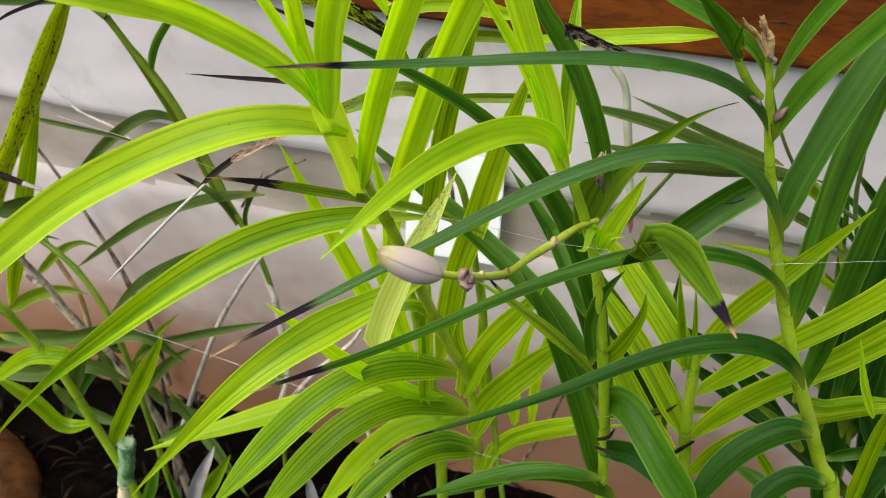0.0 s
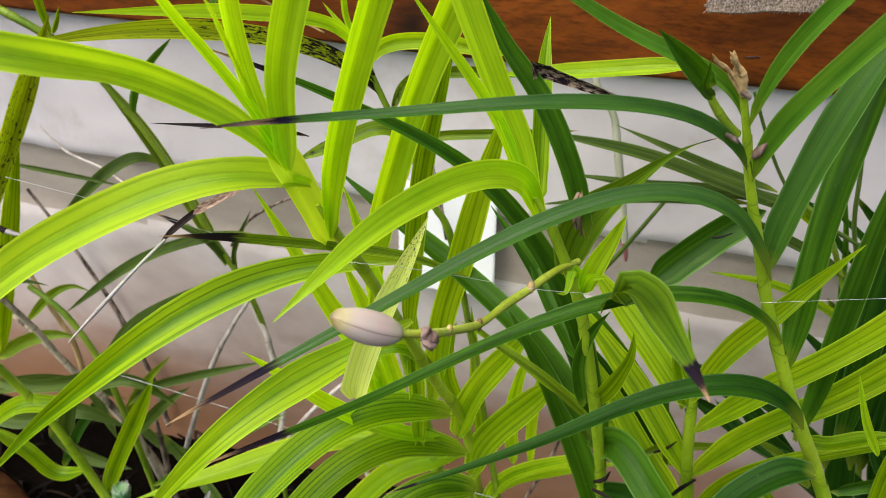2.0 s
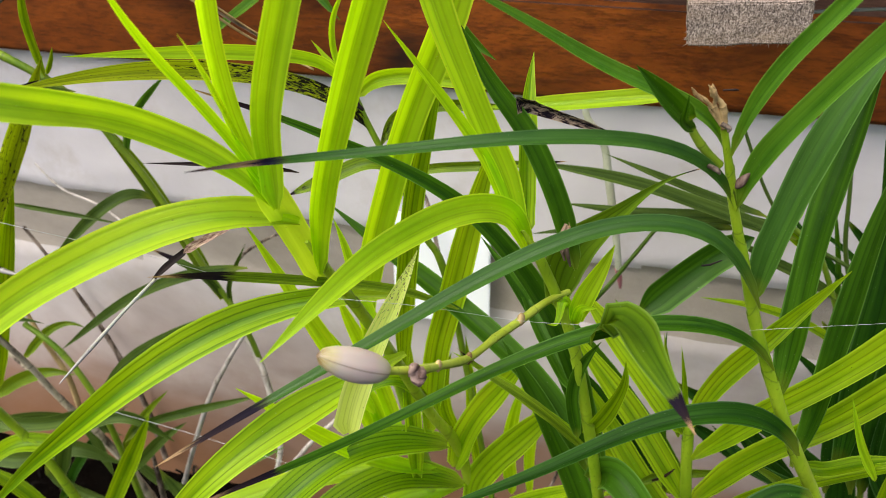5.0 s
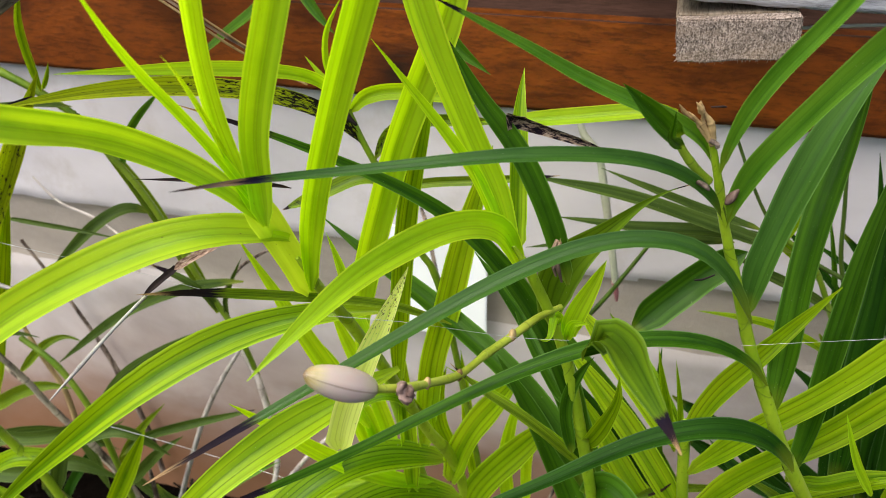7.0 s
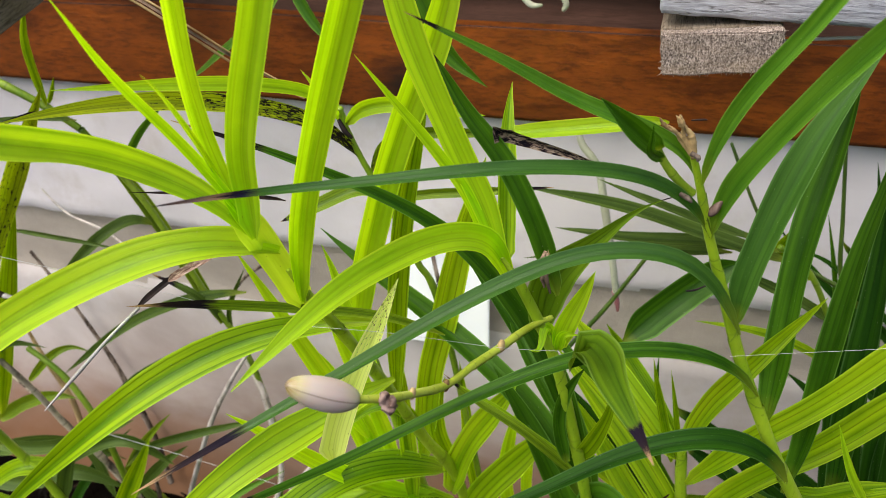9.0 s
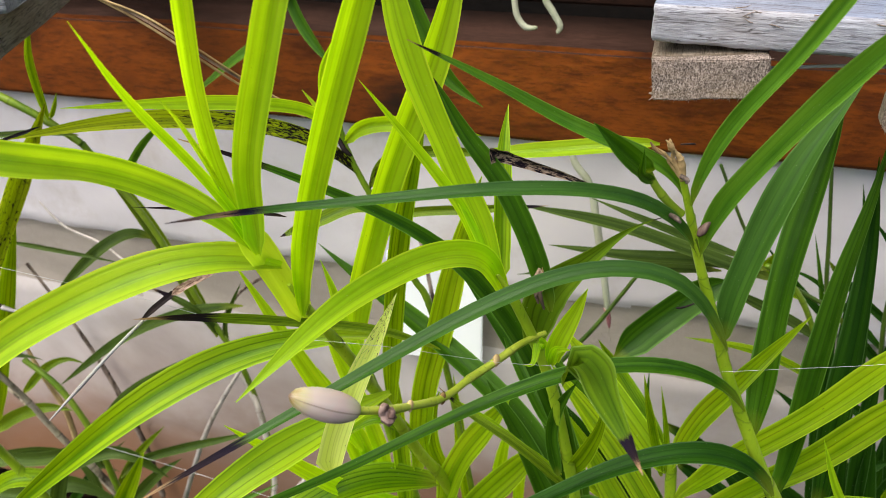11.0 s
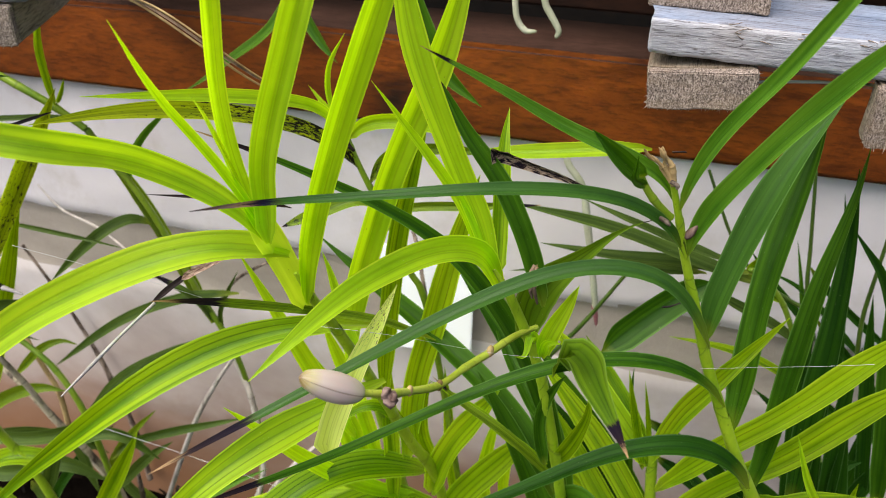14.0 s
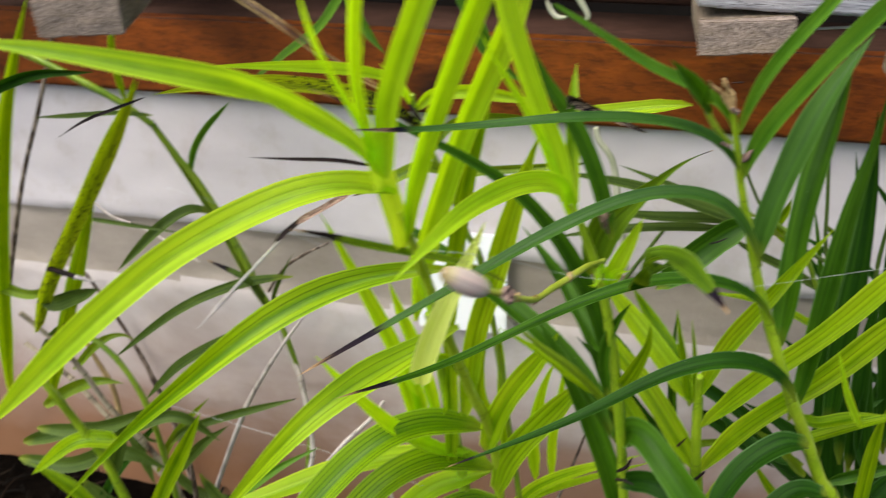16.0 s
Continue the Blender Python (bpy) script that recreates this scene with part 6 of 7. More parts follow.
left_orchid = thing("orchid_plant", (-0.200, 0.520, SOIL_Z), "old olive reed orchid leaning along the wall", "orchid", "orchid plants")
part("stem", tube([(-0.210, 0.507, -0.050), (-0.205, 0.504, 0.012), (-0.199, 0.500, 0.074), (-0.183, 0.490, 0.158), (-0.184, 0.485, 0.222), (-0.190, 0.480, 0.267), (-0.203, 0.470, 0.318), (-0.220, 0.460, 0.383), (-0.238, 0.455, 0.420), (-0.247, 0.451, 0.440)], [0.0022, 0.0022, 0.0022, 0.0022, 0.0022, 0.0022, 0.0022, 0.0021, 0.0021, 0.0021], 10, 7), CANE, left_orchid)
leaf(left_orchid, [(-0.2000, 0.4750, 0.2880), (-0.2170, 0.4700, 0.3460), (-0.2360, 0.4650, 0.3970), (-0.2580, 0.4600, 0.4390)], 0.0104, (47, 46, 43), OLIVE, taper=0.5)
leaf(left_orchid, [(-0.2240, 0.4620, 0.3720), (-0.2320, 0.4550, 0.3790), (-0.2510, 0.4400, 0.3690), (-0.2850, 0.4300, 0.3360)], 0.0081, (28, 0, -2), DULL, taper=0.4)
leaf(left_orchid, [(-0.2310, 0.4580, 0.4040), (-0.2280, 0.4600, 0.4190), (-0.2160, 0.4620, 0.4370), (-0.1970, 0.4650, 0.4550)], 0.0051, (47, 49, 46), GREEN, taper=0.5)
leaf(left_orchid, [(-0.1940, 0.4780, 0.2770), (-0.1920, 0.4750, 0.2990), (-0.1810, 0.4720, 0.3220), (-0.1690, 0.4700, 0.3430)], 0.0036, (41, 39, 38), DULL, taper=0.4)
leaf(left_orchid, [(-0.1970, 0.4780, 0.2860), (-0.2030, 0.4600, 0.3220), (-0.2300, 0.4550, 0.3390)], 0.0050, (43, 36, 28), DULL, tip=0.25, taper=0.6)
leaf(left_orchid, [(-0.1710, 0.4700, 0.3230), (-0.2070, 0.4650, 0.3160), (-0.2570, 0.4550, 0.2930), (-0.3210, 0.4450, 0.2420)], 0.0078, (19, 11, 7), DULL, taper=0.5)
leaf(left_orchid, [(-0.1970, 0.4750, 0.2740), (-0.2340, 0.4650, 0.2590), (-0.2700, 0.4550, 0.2370), (-0.3070, 0.4500, 0.1970)], 0.0086, (19, 14, 7), DULL, taper=0.5)
leaf(left_orchid, [(-0.256, 0.440, 0.458), (-0.258, 0.440, 0.479), (-0.257, 0.440, 0.497), (-0.249, 0.440, 0.518)], 0.0047, (48, 52, 59), MID, taper=0.5)
leaf(left_orchid, [(-0.254, 0.440, 0.460), (-0.249, 0.440, 0.468), (-0.245, 0.440, 0.476)], 0.0029, (58, 58, 58), MID, taper=0.3)
part("stalk", tube([(-0.247, 0.450, 0.441), (-0.261, 0.445, 0.455), (-0.279, 0.440, 0.468), (-0.312, 0.435, 0.486), (-0.364, 0.430, 0.509)], [0.0022, 0.0024, 0.0024, 0.0023, 0.0022], 8, 4), CANE, left_orchid)
leaf(left_orchid, [(-0.3050, 0.4300, 0.3770), (-0.2730, 0.4300, 0.3760), (-0.2460, 0.4300, 0.3750), (-0.2210, 0.4300, 0.3730)], 0.0032, (18, 18, 16), DULL, taper=0.4)
leaf(left_orchid, [(-0.2380, 0.4400, 0.4510), (-0.2560, 0.4300, 0.4550), (-0.2780, 0.4200, 0.4550), (-0.3000, 0.4100, 0.4560)], 0.0035, (10, 7, 7), DULL, taper=0.6)

edge_orchid = thing("orchid_plant", (-0.300, 0.460, SOIL_Z), "yellowing black-specked reed orchid", "orchid", "orchid plants")
part("stem", tube([(-0.284, 0.457, -0.050), (-0.286, 0.456, -0.013), (-0.288, 0.455, 0.024), (-0.299, 0.450, 0.114), (-0.316, 0.445, 0.160), (-0.333, 0.440, 0.195), (-0.338, 0.430, 0.236), (-0.346, 0.420, 0.272), (-0.358, 0.410, 0.303)], [0.0030, 0.0030, 0.0030, 0.0027, 0.0026, 0.0024, 0.0022, 0.0021, 0.0019], 10, 8), CANE_OLD, edge_orchid)
leaf(edge_orchid, [(-0.350, 0.410, 0.288), (-0.321, 0.405, 0.338), (-0.274, 0.400, 0.403), (-0.226, 0.395, 0.469), (-0.211, 0.395, 0.490)], 0.0109, (57, 53, 51), YELLOW, spot=(0.62, 0.5), taper=0.75)
leaf(edge_orchid, [(-0.379, 0.430, 0.203), (-0.331, 0.420, 0.295), (-0.290, 0.410, 0.370), (-0.263, 0.405, 0.417)], 0.0109, (55, 55, 54), MID, taper=0.6)
leaf(edge_orchid, [(-0.3370, 0.4100, 0.3230), (-0.3270, 0.4100, 0.3160), (-0.3110, 0.4100, 0.3240), (-0.2820, 0.4050, 0.3380)], 0.0112, (0, 30, 27), DULL, taper=0.6)
leaf(edge_orchid, [(-0.3920, 0.4200, 0.2130), (-0.3420, 0.4200, 0.2830), (-0.3120, 0.4200, 0.2920), (-0.2990, 0.4200, 0.2910)], 0.0081, (53, 52, 8), DULL, taper=0.5)

low_orchid = thing("orchid_plant", (-0.300, 0.420, SOIL_Z), "young green reed orchid low in the bed", "orchid", "orchid plants")
cane(low_orchid, [(-0.286, 0.407, -0.050), (-0.287, 0.403, 0.006), (-0.289, 0.400, 0.061), (-0.294, 0.390, 0.144), (-0.295, 0.380, 0.205), (-0.300, 0.370, 0.250), (-0.301, 0.360, 0.283), (-0.305, 0.355, 0.304)], [0.0034, 0.0034, 0.0034, 0.0031, 0.0028, 0.0026, 0.0024, 0.0023], 10, 6, CANE_LIME)
part("stem", tube([(-0.294, 0.449, -0.050), (-0.293, 0.445, 0.035), (-0.291, 0.440, 0.121), (-0.288, 0.430, 0.211), (-0.304, 0.430, 0.255), (-0.327, 0.430, 0.277)], [0.0027, 0.0027, 0.0027, 0.0024, 0.0022, 0.0020], 10, 5), CANE, low_orchid)
leaf(low_orchid, [(-0.3970, 0.4400, 0.1833), (-0.3702, 0.4433, 0.2035), (-0.3405, 0.4467, 0.2163), (-0.3216, 0.4500, 0.2132)], 0.0105, (15, 15, 15), OLIVE, taper=0.5)
leaf(low_orchid, [(-0.4442, 0.4500, 0.1244), (-0.3872, 0.4533, 0.1482), (-0.3448, 0.4567, 0.1533), (-0.3069, 0.4600, 0.1417)], 0.0137, (15, 15, 15), DULL, taper=0.5)
leaf(low_orchid, [(-0.3758, 0.4600, 0.2103), (-0.3479, 0.4633, 0.2395), (-0.3273, 0.4667, 0.2498), (-0.3170, 0.4700, 0.2432)], 0.0065, (15, 15, 15), OLIVE, taper=0.5)
leaf(low_orchid, [(-0.3338, 0.4500, 0.1733), (-0.3169, 0.4450, 0.1483), (-0.3086, 0.4400, 0.1129)], 0.0102, (15, 15, 15), DULL, taper=0.5)
leaf(low_orchid, [(-0.3203, 0.4600, 0.1051), (-0.3024, 0.4633, 0.1411), (-0.2820, 0.4667, 0.1693), (-0.2600, 0.4700, 0.1936)], 0.0067, (15, 15, 15), OLIVE, taper=0.5)
leaf(low_orchid, [(-0.4019, 0.4600, 0.0792), (-0.3778, 0.4650, 0.0454), (-0.3373, 0.4700, 0.0324)], 0.0143, (15, 15, 15), DULL, taper=0.5)
leaf(low_orchid, [(-0.3134, 0.4700, 0.1039), (-0.2913, 0.4700, 0.0809), (-0.2586, 0.4700, 0.0801)], 0.0106, (15, 15, 15), DULL, taper=0.5)
leaf(low_orchid, [(-0.4050, 0.4600, 0.0243), (-0.3741, 0.4667, 0.0810), (-0.3318, 0.4733, 0.1360), (-0.3124, 0.4800, 0.1549)], 0.0087, (15, 15, 15), DARK, taper=0.5)
leaf(low_orchid, [(-0.292, 0.390, 0.142), (-0.318, 0.385, 0.133), (-0.332, 0.380, 0.162), (-0.357, 0.375, 0.190)], 0.0112, (30, 56, 49), MID, taper=0.6)
leaf(low_orchid, [(-0.3000, 0.3750, 0.2350), (-0.2760, 0.3800, 0.2250), (-0.3020, 0.3700, 0.2290), (-0.3480, 0.3650, 0.1910)], 0.0117, (1, 23, 11), MID, taper=0.6)
leaf(low_orchid, [(-0.2980, 0.3800, 0.2100), (-0.2840, 0.4000, 0.2170), (-0.2470, 0.4100, 0.2300), (-0.2230, 0.4200, 0.2000)], 0.0092, (28, 15, -4), DULL, taper=0.6)
leaf(low_orchid, [(-0.2950, 0.4000, 0.1030), (-0.2770, 0.4000, 0.1420), (-0.2660, 0.4100, 0.1670), (-0.2280, 0.4100, 0.2350)], 0.0128, (39, 32, 33), MID, taper=0.6)
leaf(low_orchid, [(-0.2960, 0.3850, 0.1820), (-0.2880, 0.3900, 0.2090), (-0.2710, 0.3900, 0.2350)], 0.0102, (41, 40, 38), DULL, taper=0.4)
leaf(low_orchid, [(-0.2770, 0.4300, 0.1740), (-0.2670, 0.4400, 0.1850), (-0.2270, 0.4500, 0.2000), (-0.1740, 0.4600, 0.2180)], 0.0072, (31, 14, 14), DULL, tip=0.05, taper=0.5)
leaf(low_orchid, [(-0.2800, 0.4300, 0.1410), (-0.2550, 0.4400, 0.1710), (-0.2340, 0.4500, 0.1860)], 0.0088, (27, 26, 21), DULL, taper=0.5)
leaf(low_orchid, [(-0.3900, 0.4200, 0.1790), (-0.3460, 0.4200, 0.1860), (-0.3010, 0.4200, 0.2050), (-0.2560, 0.4300, 0.2260)], 0.0112, (6, 14, 19), DULL, taper=0.6)
leaf(low_orchid, [(-0.4070, 0.4100, 0.1520), (-0.3590, 0.4100, 0.1550), (-0.3160, 0.4200, 0.1710), (-0.2840, 0.4300, 0.1470)], 0.0136, (0, 18, -3), DULL, taper=0.6)
leaf(low_orchid, [(-0.2680, 0.4200, 0.0960), (-0.2280, 0.4300, 0.1270), (-0.1890, 0.4400, 0.1610), (-0.1550, 0.4500, 0.1810)], 0.0075, (14, 17, 12), GREEN, taper=0.5)
leaf(low_orchid, [(-0.2620, 0.4400, 0.1370), (-0.2470, 0.4400, 0.1090), (-0.2230, 0.4300, 0.0940), (-0.1930, 0.4200, 0.0520)], 0.0092, (-6, -3, -4), DULL, taper=0.5)
leaf(low_orchid, [(-0.250, 0.410, 0.026), (-0.228, 0.410, 0.059), (-0.194, 0.410, 0.119)], 0.0142, (17, 22, 23), MID, taper=0.4)
leaf(low_orchid, [(-0.235, 0.400, 0.046), (-0.222, 0.400, 0.089), (-0.207, 0.410, 0.124)], 0.0104, (39, 33, 28), DRY_WHITE, taper=0.6)
leaf(low_orchid, [(-0.2840, 0.4000, 0.0250), (-0.2660, 0.4000, 0.0710), (-0.2590, 0.4100, 0.0970)], 0.0101, (39, 38, 35), GREEN, taper=0.4)
leaf(low_orchid, [(-0.246, 0.400, 0.042), (-0.247, 0.400, 0.064), (-0.248, 0.400, 0.089)], 0.0057, (50, 50, 50), DEEP, taper=0.3)
leaf(low_orchid, [(-0.132, 0.420, 0.064), (-0.136, 0.420, 0.084), (-0.136, 0.420, 0.105)], 0.0083, (39, 38, 36), DRY_WHITE, taper=0.5)
leaf(edge_orchid, [(-0.407, 0.420, 0.208), (-0.372, 0.415, 0.324), (-0.337, 0.410, 0.418), (-0.307, 0.405, 0.478), (-0.272, 0.400, 0.533)], 0.0106, (53, 54, 57), MID, taper=0.6)
leaf(edge_orchid, [(-0.425, 0.420, 0.283), (-0.392, 0.420, 0.318), (-0.350, 0.415, 0.317), (-0.318, 0.410, 0.334)], 0.0093, (49, 7, 32), OLIVE, taper=0.5)
leaf(edge_orchid, [(-0.339, 0.400, 0.464), (-0.310, 0.400, 0.478), (-0.280, 0.400, 0.488), (-0.242, 0.400, 0.491)], 0.0069, (57, 51, 42), DARK, taper=0.5)
part("stalk", tube([(-0.407, 0.450, 0.287), (-0.358, 0.445, 0.388), (-0.319, 0.440, 0.454), (-0.289, 0.435, 0.508)], [0.00223, 0.00160, 0.00146, 0.00102], 6, 0), TWIG_DARK, edge_orchid)

hanging_orchid = thing("orchid_plant", (-0.050, 0.500, 0.600), "dark orchid leaves hanging down in front of the beam", "orchid", "orchid plants")
part("stem", tube([(-0.130, 0.52, 0.640), (-0.070, 0.51, 0.600), (-0.010, 0.49, 0.590), (0.03, 0.48, 0.62)], [0.0026, 0.0024, 0.0022, 0.0020], 10, 5), CANE_OLD, hanging_orchid)
leaf(hanging_orchid, [(-0.055, 0.470, 0.565), (-0.052, 0.470, 0.547), (-0.047, 0.470, 0.531), (-0.039, 0.470, 0.514), (-0.030, 0.470, 0.494), (-0.020, 0.470, 0.485), (-0.009, 0.470, 0.477)], 0.0105, (20, 20, 20), DEEP, taper=0.5)
leaf(hanging_orchid, [(-0.106, 0.500, 0.552), (-0.123, 0.500, 0.527), (-0.142, 0.500, 0.498), (-0.157, 0.500, 0.486), (-0.174, 0.500, 0.475), (-0.192, 0.500, 0.461), (-0.211, 0.500, 0.450)], 0.0075, (20, 20, 20), GREEN, taper=0.5)
leaf(hanging_orchid, [(-0.129, 0.500, 0.536), (-0.124, 0.500, 0.514), (-0.118, 0.500, 0.501), (-0.110, 0.500, 0.489), (-0.103, 0.500, 0.481)], 0.0070, (20, 20, 20), GREEN, taper=0.5)


# ---- dry blades, twigs, threads ----
leaf(lime_orchid, [(-0.0527, 0.2940, 0.4857), (-0.0563, 0.2890, 0.4847), (-0.0610, 0.2840, 0.4828), (-0.0656, 0.2790, 0.4812), (-0.0686, 0.2760, 0.4795)], 0.0026, (11, 8, 6), DEAD_TAN, taper=0.9, base=0.8, name="dry_blade", label="dead pinkish-brown blade")
leaf(lime_orchid, [(-0.0682, 0.2780, 0.4795), (-0.0704, 0.2750, 0.4781), (-0.0714, 0.2700, 0.4777), (-0.0723, 0.2660, 0.4771), (-0.0732, 0.2620, 0.4759)], 0.0023, (8, 6, 5), DRY_BLACK, taper=0.45, base=0.9, name="dry_blade", label="black withered part of the dead blade")
part("dry_blade", tube([(-0.070, 0.262, 0.479), (-0.076, 0.252, 0.473), (-0.086, 0.245, 0.462), (-0.095, 0.238, 0.452)], [0.00060, 0.00051, 0.00069, 0.00017], 6, 0), DRY_WHITE, lime_orchid, "bleached part of the dead blade")
leaf(bud_orchid, [(0.0293, 0.3180, 0.5246), (0.0320, 0.3225, 0.5204), (0.0371, 0.3270, 0.5168), (0.0434, 0.3315, 0.5130), (0.0500, 0.3360, 0.5092), (0.0557, 0.3405, 0.5051), (0.0606, 0.3450, 0.5014)], 0.0046, (37, 38, 37), DEAD, taper=0.02, base=1.6, tail=0.55, name="dry_blade", label="torn dead blade, tan blotched with black")
leaf(back_orchid, [(-0.076, 0.400, 0.495), (-0.097, 0.390, 0.511), (-0.112, 0.380, 0.526), (-0.131, 0.375, 0.541), (-0.1506, 0.3700, 0.5511), (-0.1697, 0.3650, 0.5623), (-0.1829, 0.3600, 0.5709)], 0.0014, (28, 29, 30), DRY, taper=0.7, fold=0.5, base=0.6, name="dry_blade", label="dead blade, tan turning black")
leaf(lime_orchid, [(-0.055, 0.335, 0.479), (-0.070, 0.327, 0.484), (-0.089, 0.320, 0.486), (-0.104, 0.310, 0.490)], 0.0022, (19, 17, 17), DRY_BLACK, taper=0.3, fold=0.6, name="dry_blade", label="black dead blade")
part("dry_blade", tube([(-0.313, 0.400, 0.353), (-0.302, 0.400, 0.351), (-0.293, 0.400, 0.349)], [0.00205, 0.00205, 0.00171], 6, 0), DRY_BLACK, edge_orchid)
part("dry_blade", tube([(-0.293, 0.400, 0.349), (-0.279, 0.400, 0.347)], [0.00171, 0.00068], 6, 0), DRY_WHITE, edge_orchid)
leaf(edge_orchid, [(-0.184, 0.360, 0.494), (-0.207, 0.360, 0.485), (-0.224, 0.360, 0.478), (-0.243, 0.360, 0.467)], 0.0018, (1, 0, -4), DRY_BLACK, taper=0.5, name="dry_blade", label="black dead blade")
tagged(part("twig", tube([(-0.366, 0.560, -0.013), (-0.369, 0.560, 0.052), (-0.381, 0.560, 0.112), (-0.392, 0.560, 0.153), (-0.413, 0.560, 0.206), (-0.440, 0.560, 0.259)], [0.00297, 0.00283, 0.00271, 0.00211, 0.00152, 0.00147], 6, 7), TWIG_DARK), "thin brown twig against the wall", "twig")
tagged(part("twig", tube([(-0.315, 0.500, -0.007), (-0.279, 0.490, 0.080), (-0.235, 0.480, 0.177), (-0.202, 0.475, 0.236), (-0.167, 0.470, 0.289)], [0.00331, 0.00252, 0.00225, 0.00167, 0.00077], 6, 0), TWIG), "pale grey dry twig standing in the soil", "twig")
tagged(part("twig", tube([(-0.225, 0.460, 0.010), (-0.181, 0.470, 0.106), (-0.150, 0.475, 0.158), (-0.122, 0.480, 0.192), (-0.112, 0.480, 0.210)], [0.00305, 0.00233, 0.00177, 0.00171, 0.00125], 6, 0), TWIG), "pale grey dry twig standing in the soil", "twig")
tagged(part("twig", tube([(-0.210, 0.470, 0.032), (-0.190, 0.470, 0.096), (-0.176, 0.475, 0.143), (-0.177, 0.478, 0.183), (-0.180, 0.480, 0.219), (-0.189, 0.485, 0.237), (-0.202, 0.490, 0.262)], [0.00301, 0.00236, 0.00226, 0.00219, 0.00254, 0.00252, 0.00207], 6, 9), TWIG), "pale grey dry twig standing in the soil", "twig")
tagged(part("twig", tube([(-0.352, 0.470, 0.152), (-0.352, 0.470, 0.189), (-0.363, 0.470, 0.224), (-0.369, 0.470, 0.252)], [0.00236, 0.00228, 0.00177, 0.00130], 6, 0), HUSK), "orange-brown dry stalk beside the wall", "twig")
tagged(part("twig", tube([(-0.290, 0.450, -0.029), (-0.289, 0.455, 0.016), (-0.287, 0.460, 0.072), (-0.284, 0.460, 0.130)], [0.00265, 0.00257, 0.00246, 0.00140], 6, 0), TWIG_DARK), "thin brown twig against the wall", "twig")
tagged(part("twig", tube([(-0.081, 0.450, 0.060), (-0.092, 0.455, 0.093), (-0.102, 0.460, 0.125), (-0.106, 0.460, 0.150)], [0.00230, 0.00225, 0.00177, 0.00129], 6, 0), TWIG), "pale grey dry twig standing in the soil", "twig")
tagged(part("twig", tube([(0.007, 0.500, 0.054), (0.029, 0.500, 0.121), (0.046, 0.500, 0.196)], [0.00143, 0.00134, 0.00082], 6, 0), TWIG_DARK), "thin brown twig against the wall", "twig")
tagged(part("twig", tube([(-0.265, 0.500, 0.306), (-0.343, 0.550, 0.298), (-0.389, 0.562, 0.303), (-0.410, 0.565, 0.322)], [0.0007, 0.0010, 0.0010, 0.0007], 6, 0), TWIG), "thin brown twig against the wall", "twig")
tagged(part("twig", tube([(-0.063, 0.550, 0.286), (-0.066, 0.550, 0.305), (-0.072, 0.555, 0.330), (-0.077, 0.560, 0.340)], [0.00164, 0.00161, 0.00159, 0.00119], 6, 0), TWIG_DARK), "thin brown twig against the wall", "twig")
tagged(part("twig", tube([(-0.209, 0.500, 0.286), (-0.194, 0.500, 0.308), (-0.178, 0.500, 0.322), (-0.150, 0.490, 0.343)], [0.00121, 0.00118, 0.00116, 0.00073], 6, 0), TWIG_DARK), "thin brown twig against the wall", "twig")
tagged(part("aerial_root", tube([(0.031, 0.530, 0.431), (0.034, 0.530, 0.422), (0.044, 0.530, 0.408), (0.050, 0.530, 0.381), (0.057, 0.530, 0.347), (0.062, 0.530, 0.319)], [0.00206, 0.00242, 0.00245, 0.00287, 0.00259, 0.00228], 6, 0), ROOT), "pale hanging orchid root with a pink tip", "root")
tagged(part("aerial_root_tip", tube([(0.061, 0.530, 0.321), (0.063, 0.530, 0.313), (0.064, 0.530, 0.306)], [0.00228, 0.00191, 0.00077], 6, 0), BUD_RED), "pink growing tip of the hanging root", "root")
tagged(part("aerial_root", tube([(-0.008, 0.530, 0.536), (-0.006, 0.530, 0.518), (-0.004, 0.530, 0.508), (0.001, 0.530, 0.502), (0.007, 0.530, 0.502)], [0.00186, 0.00190, 0.00192, 0.00193, 0.00096], 6, 0), ROOT), "pale hanging orchid root", "root")
tagged(part("aerial_root", tube([(0.008, 0.530, 0.537), (0.011, 0.530, 0.519), (0.015, 0.530, 0.512), (0.020, 0.530, 0.504), (0.019, 0.530, 0.500)], [0.00215, 0.00219, 0.00221, 0.00191, 0.00128], 6, 0), ROOT), "pale hanging orchid root", "root")
tagged(part("spider_thread", tube([(-0.098, 0.240, 0.509), (-0.084, 0.250, 0.499), (-0.076, 0.270, 0.481), (-0.062, 0.285, 0.465)], [0.00006, 0.00006, 0.00007, 0.00008], 6, 0), WEB), "single pale spider thread between leaves", "thread")
tagged(part("spider_thread", tube([(-0.012, 0.260, 0.484), (0.011, 0.270, 0.478), (0.037, 0.290, 0.462), (0.055, 0.300, 0.456)], [0.00006, 0.00006, 0.00006, 0.00006], 6, 0), WEB), "single pale spider thread between leaves", "thread")
tagged(part("spider_thread", tube([(0.110, 0.322, 0.447), (0.127, 0.318, 0.455), (0.147, 0.310, 0.467), (0.160, 0.310, 0.471)], [0.00006, 0.00005, 0.00005, 0.00005], 6, 0), WEB), "single pale spider thread between leaves", "thread")
tagged(part("spider_thread", tube([(-0.238, 0.380, 0.269), (-0.176, 0.390, 0.249), (-0.112, 0.400, 0.226), (-0.061, 0.410, 0.202)], [0.00014, 0.00014, 0.00015, 0.00015], 6, 0), WEB), "single pale spider thread between leaves", "thread")
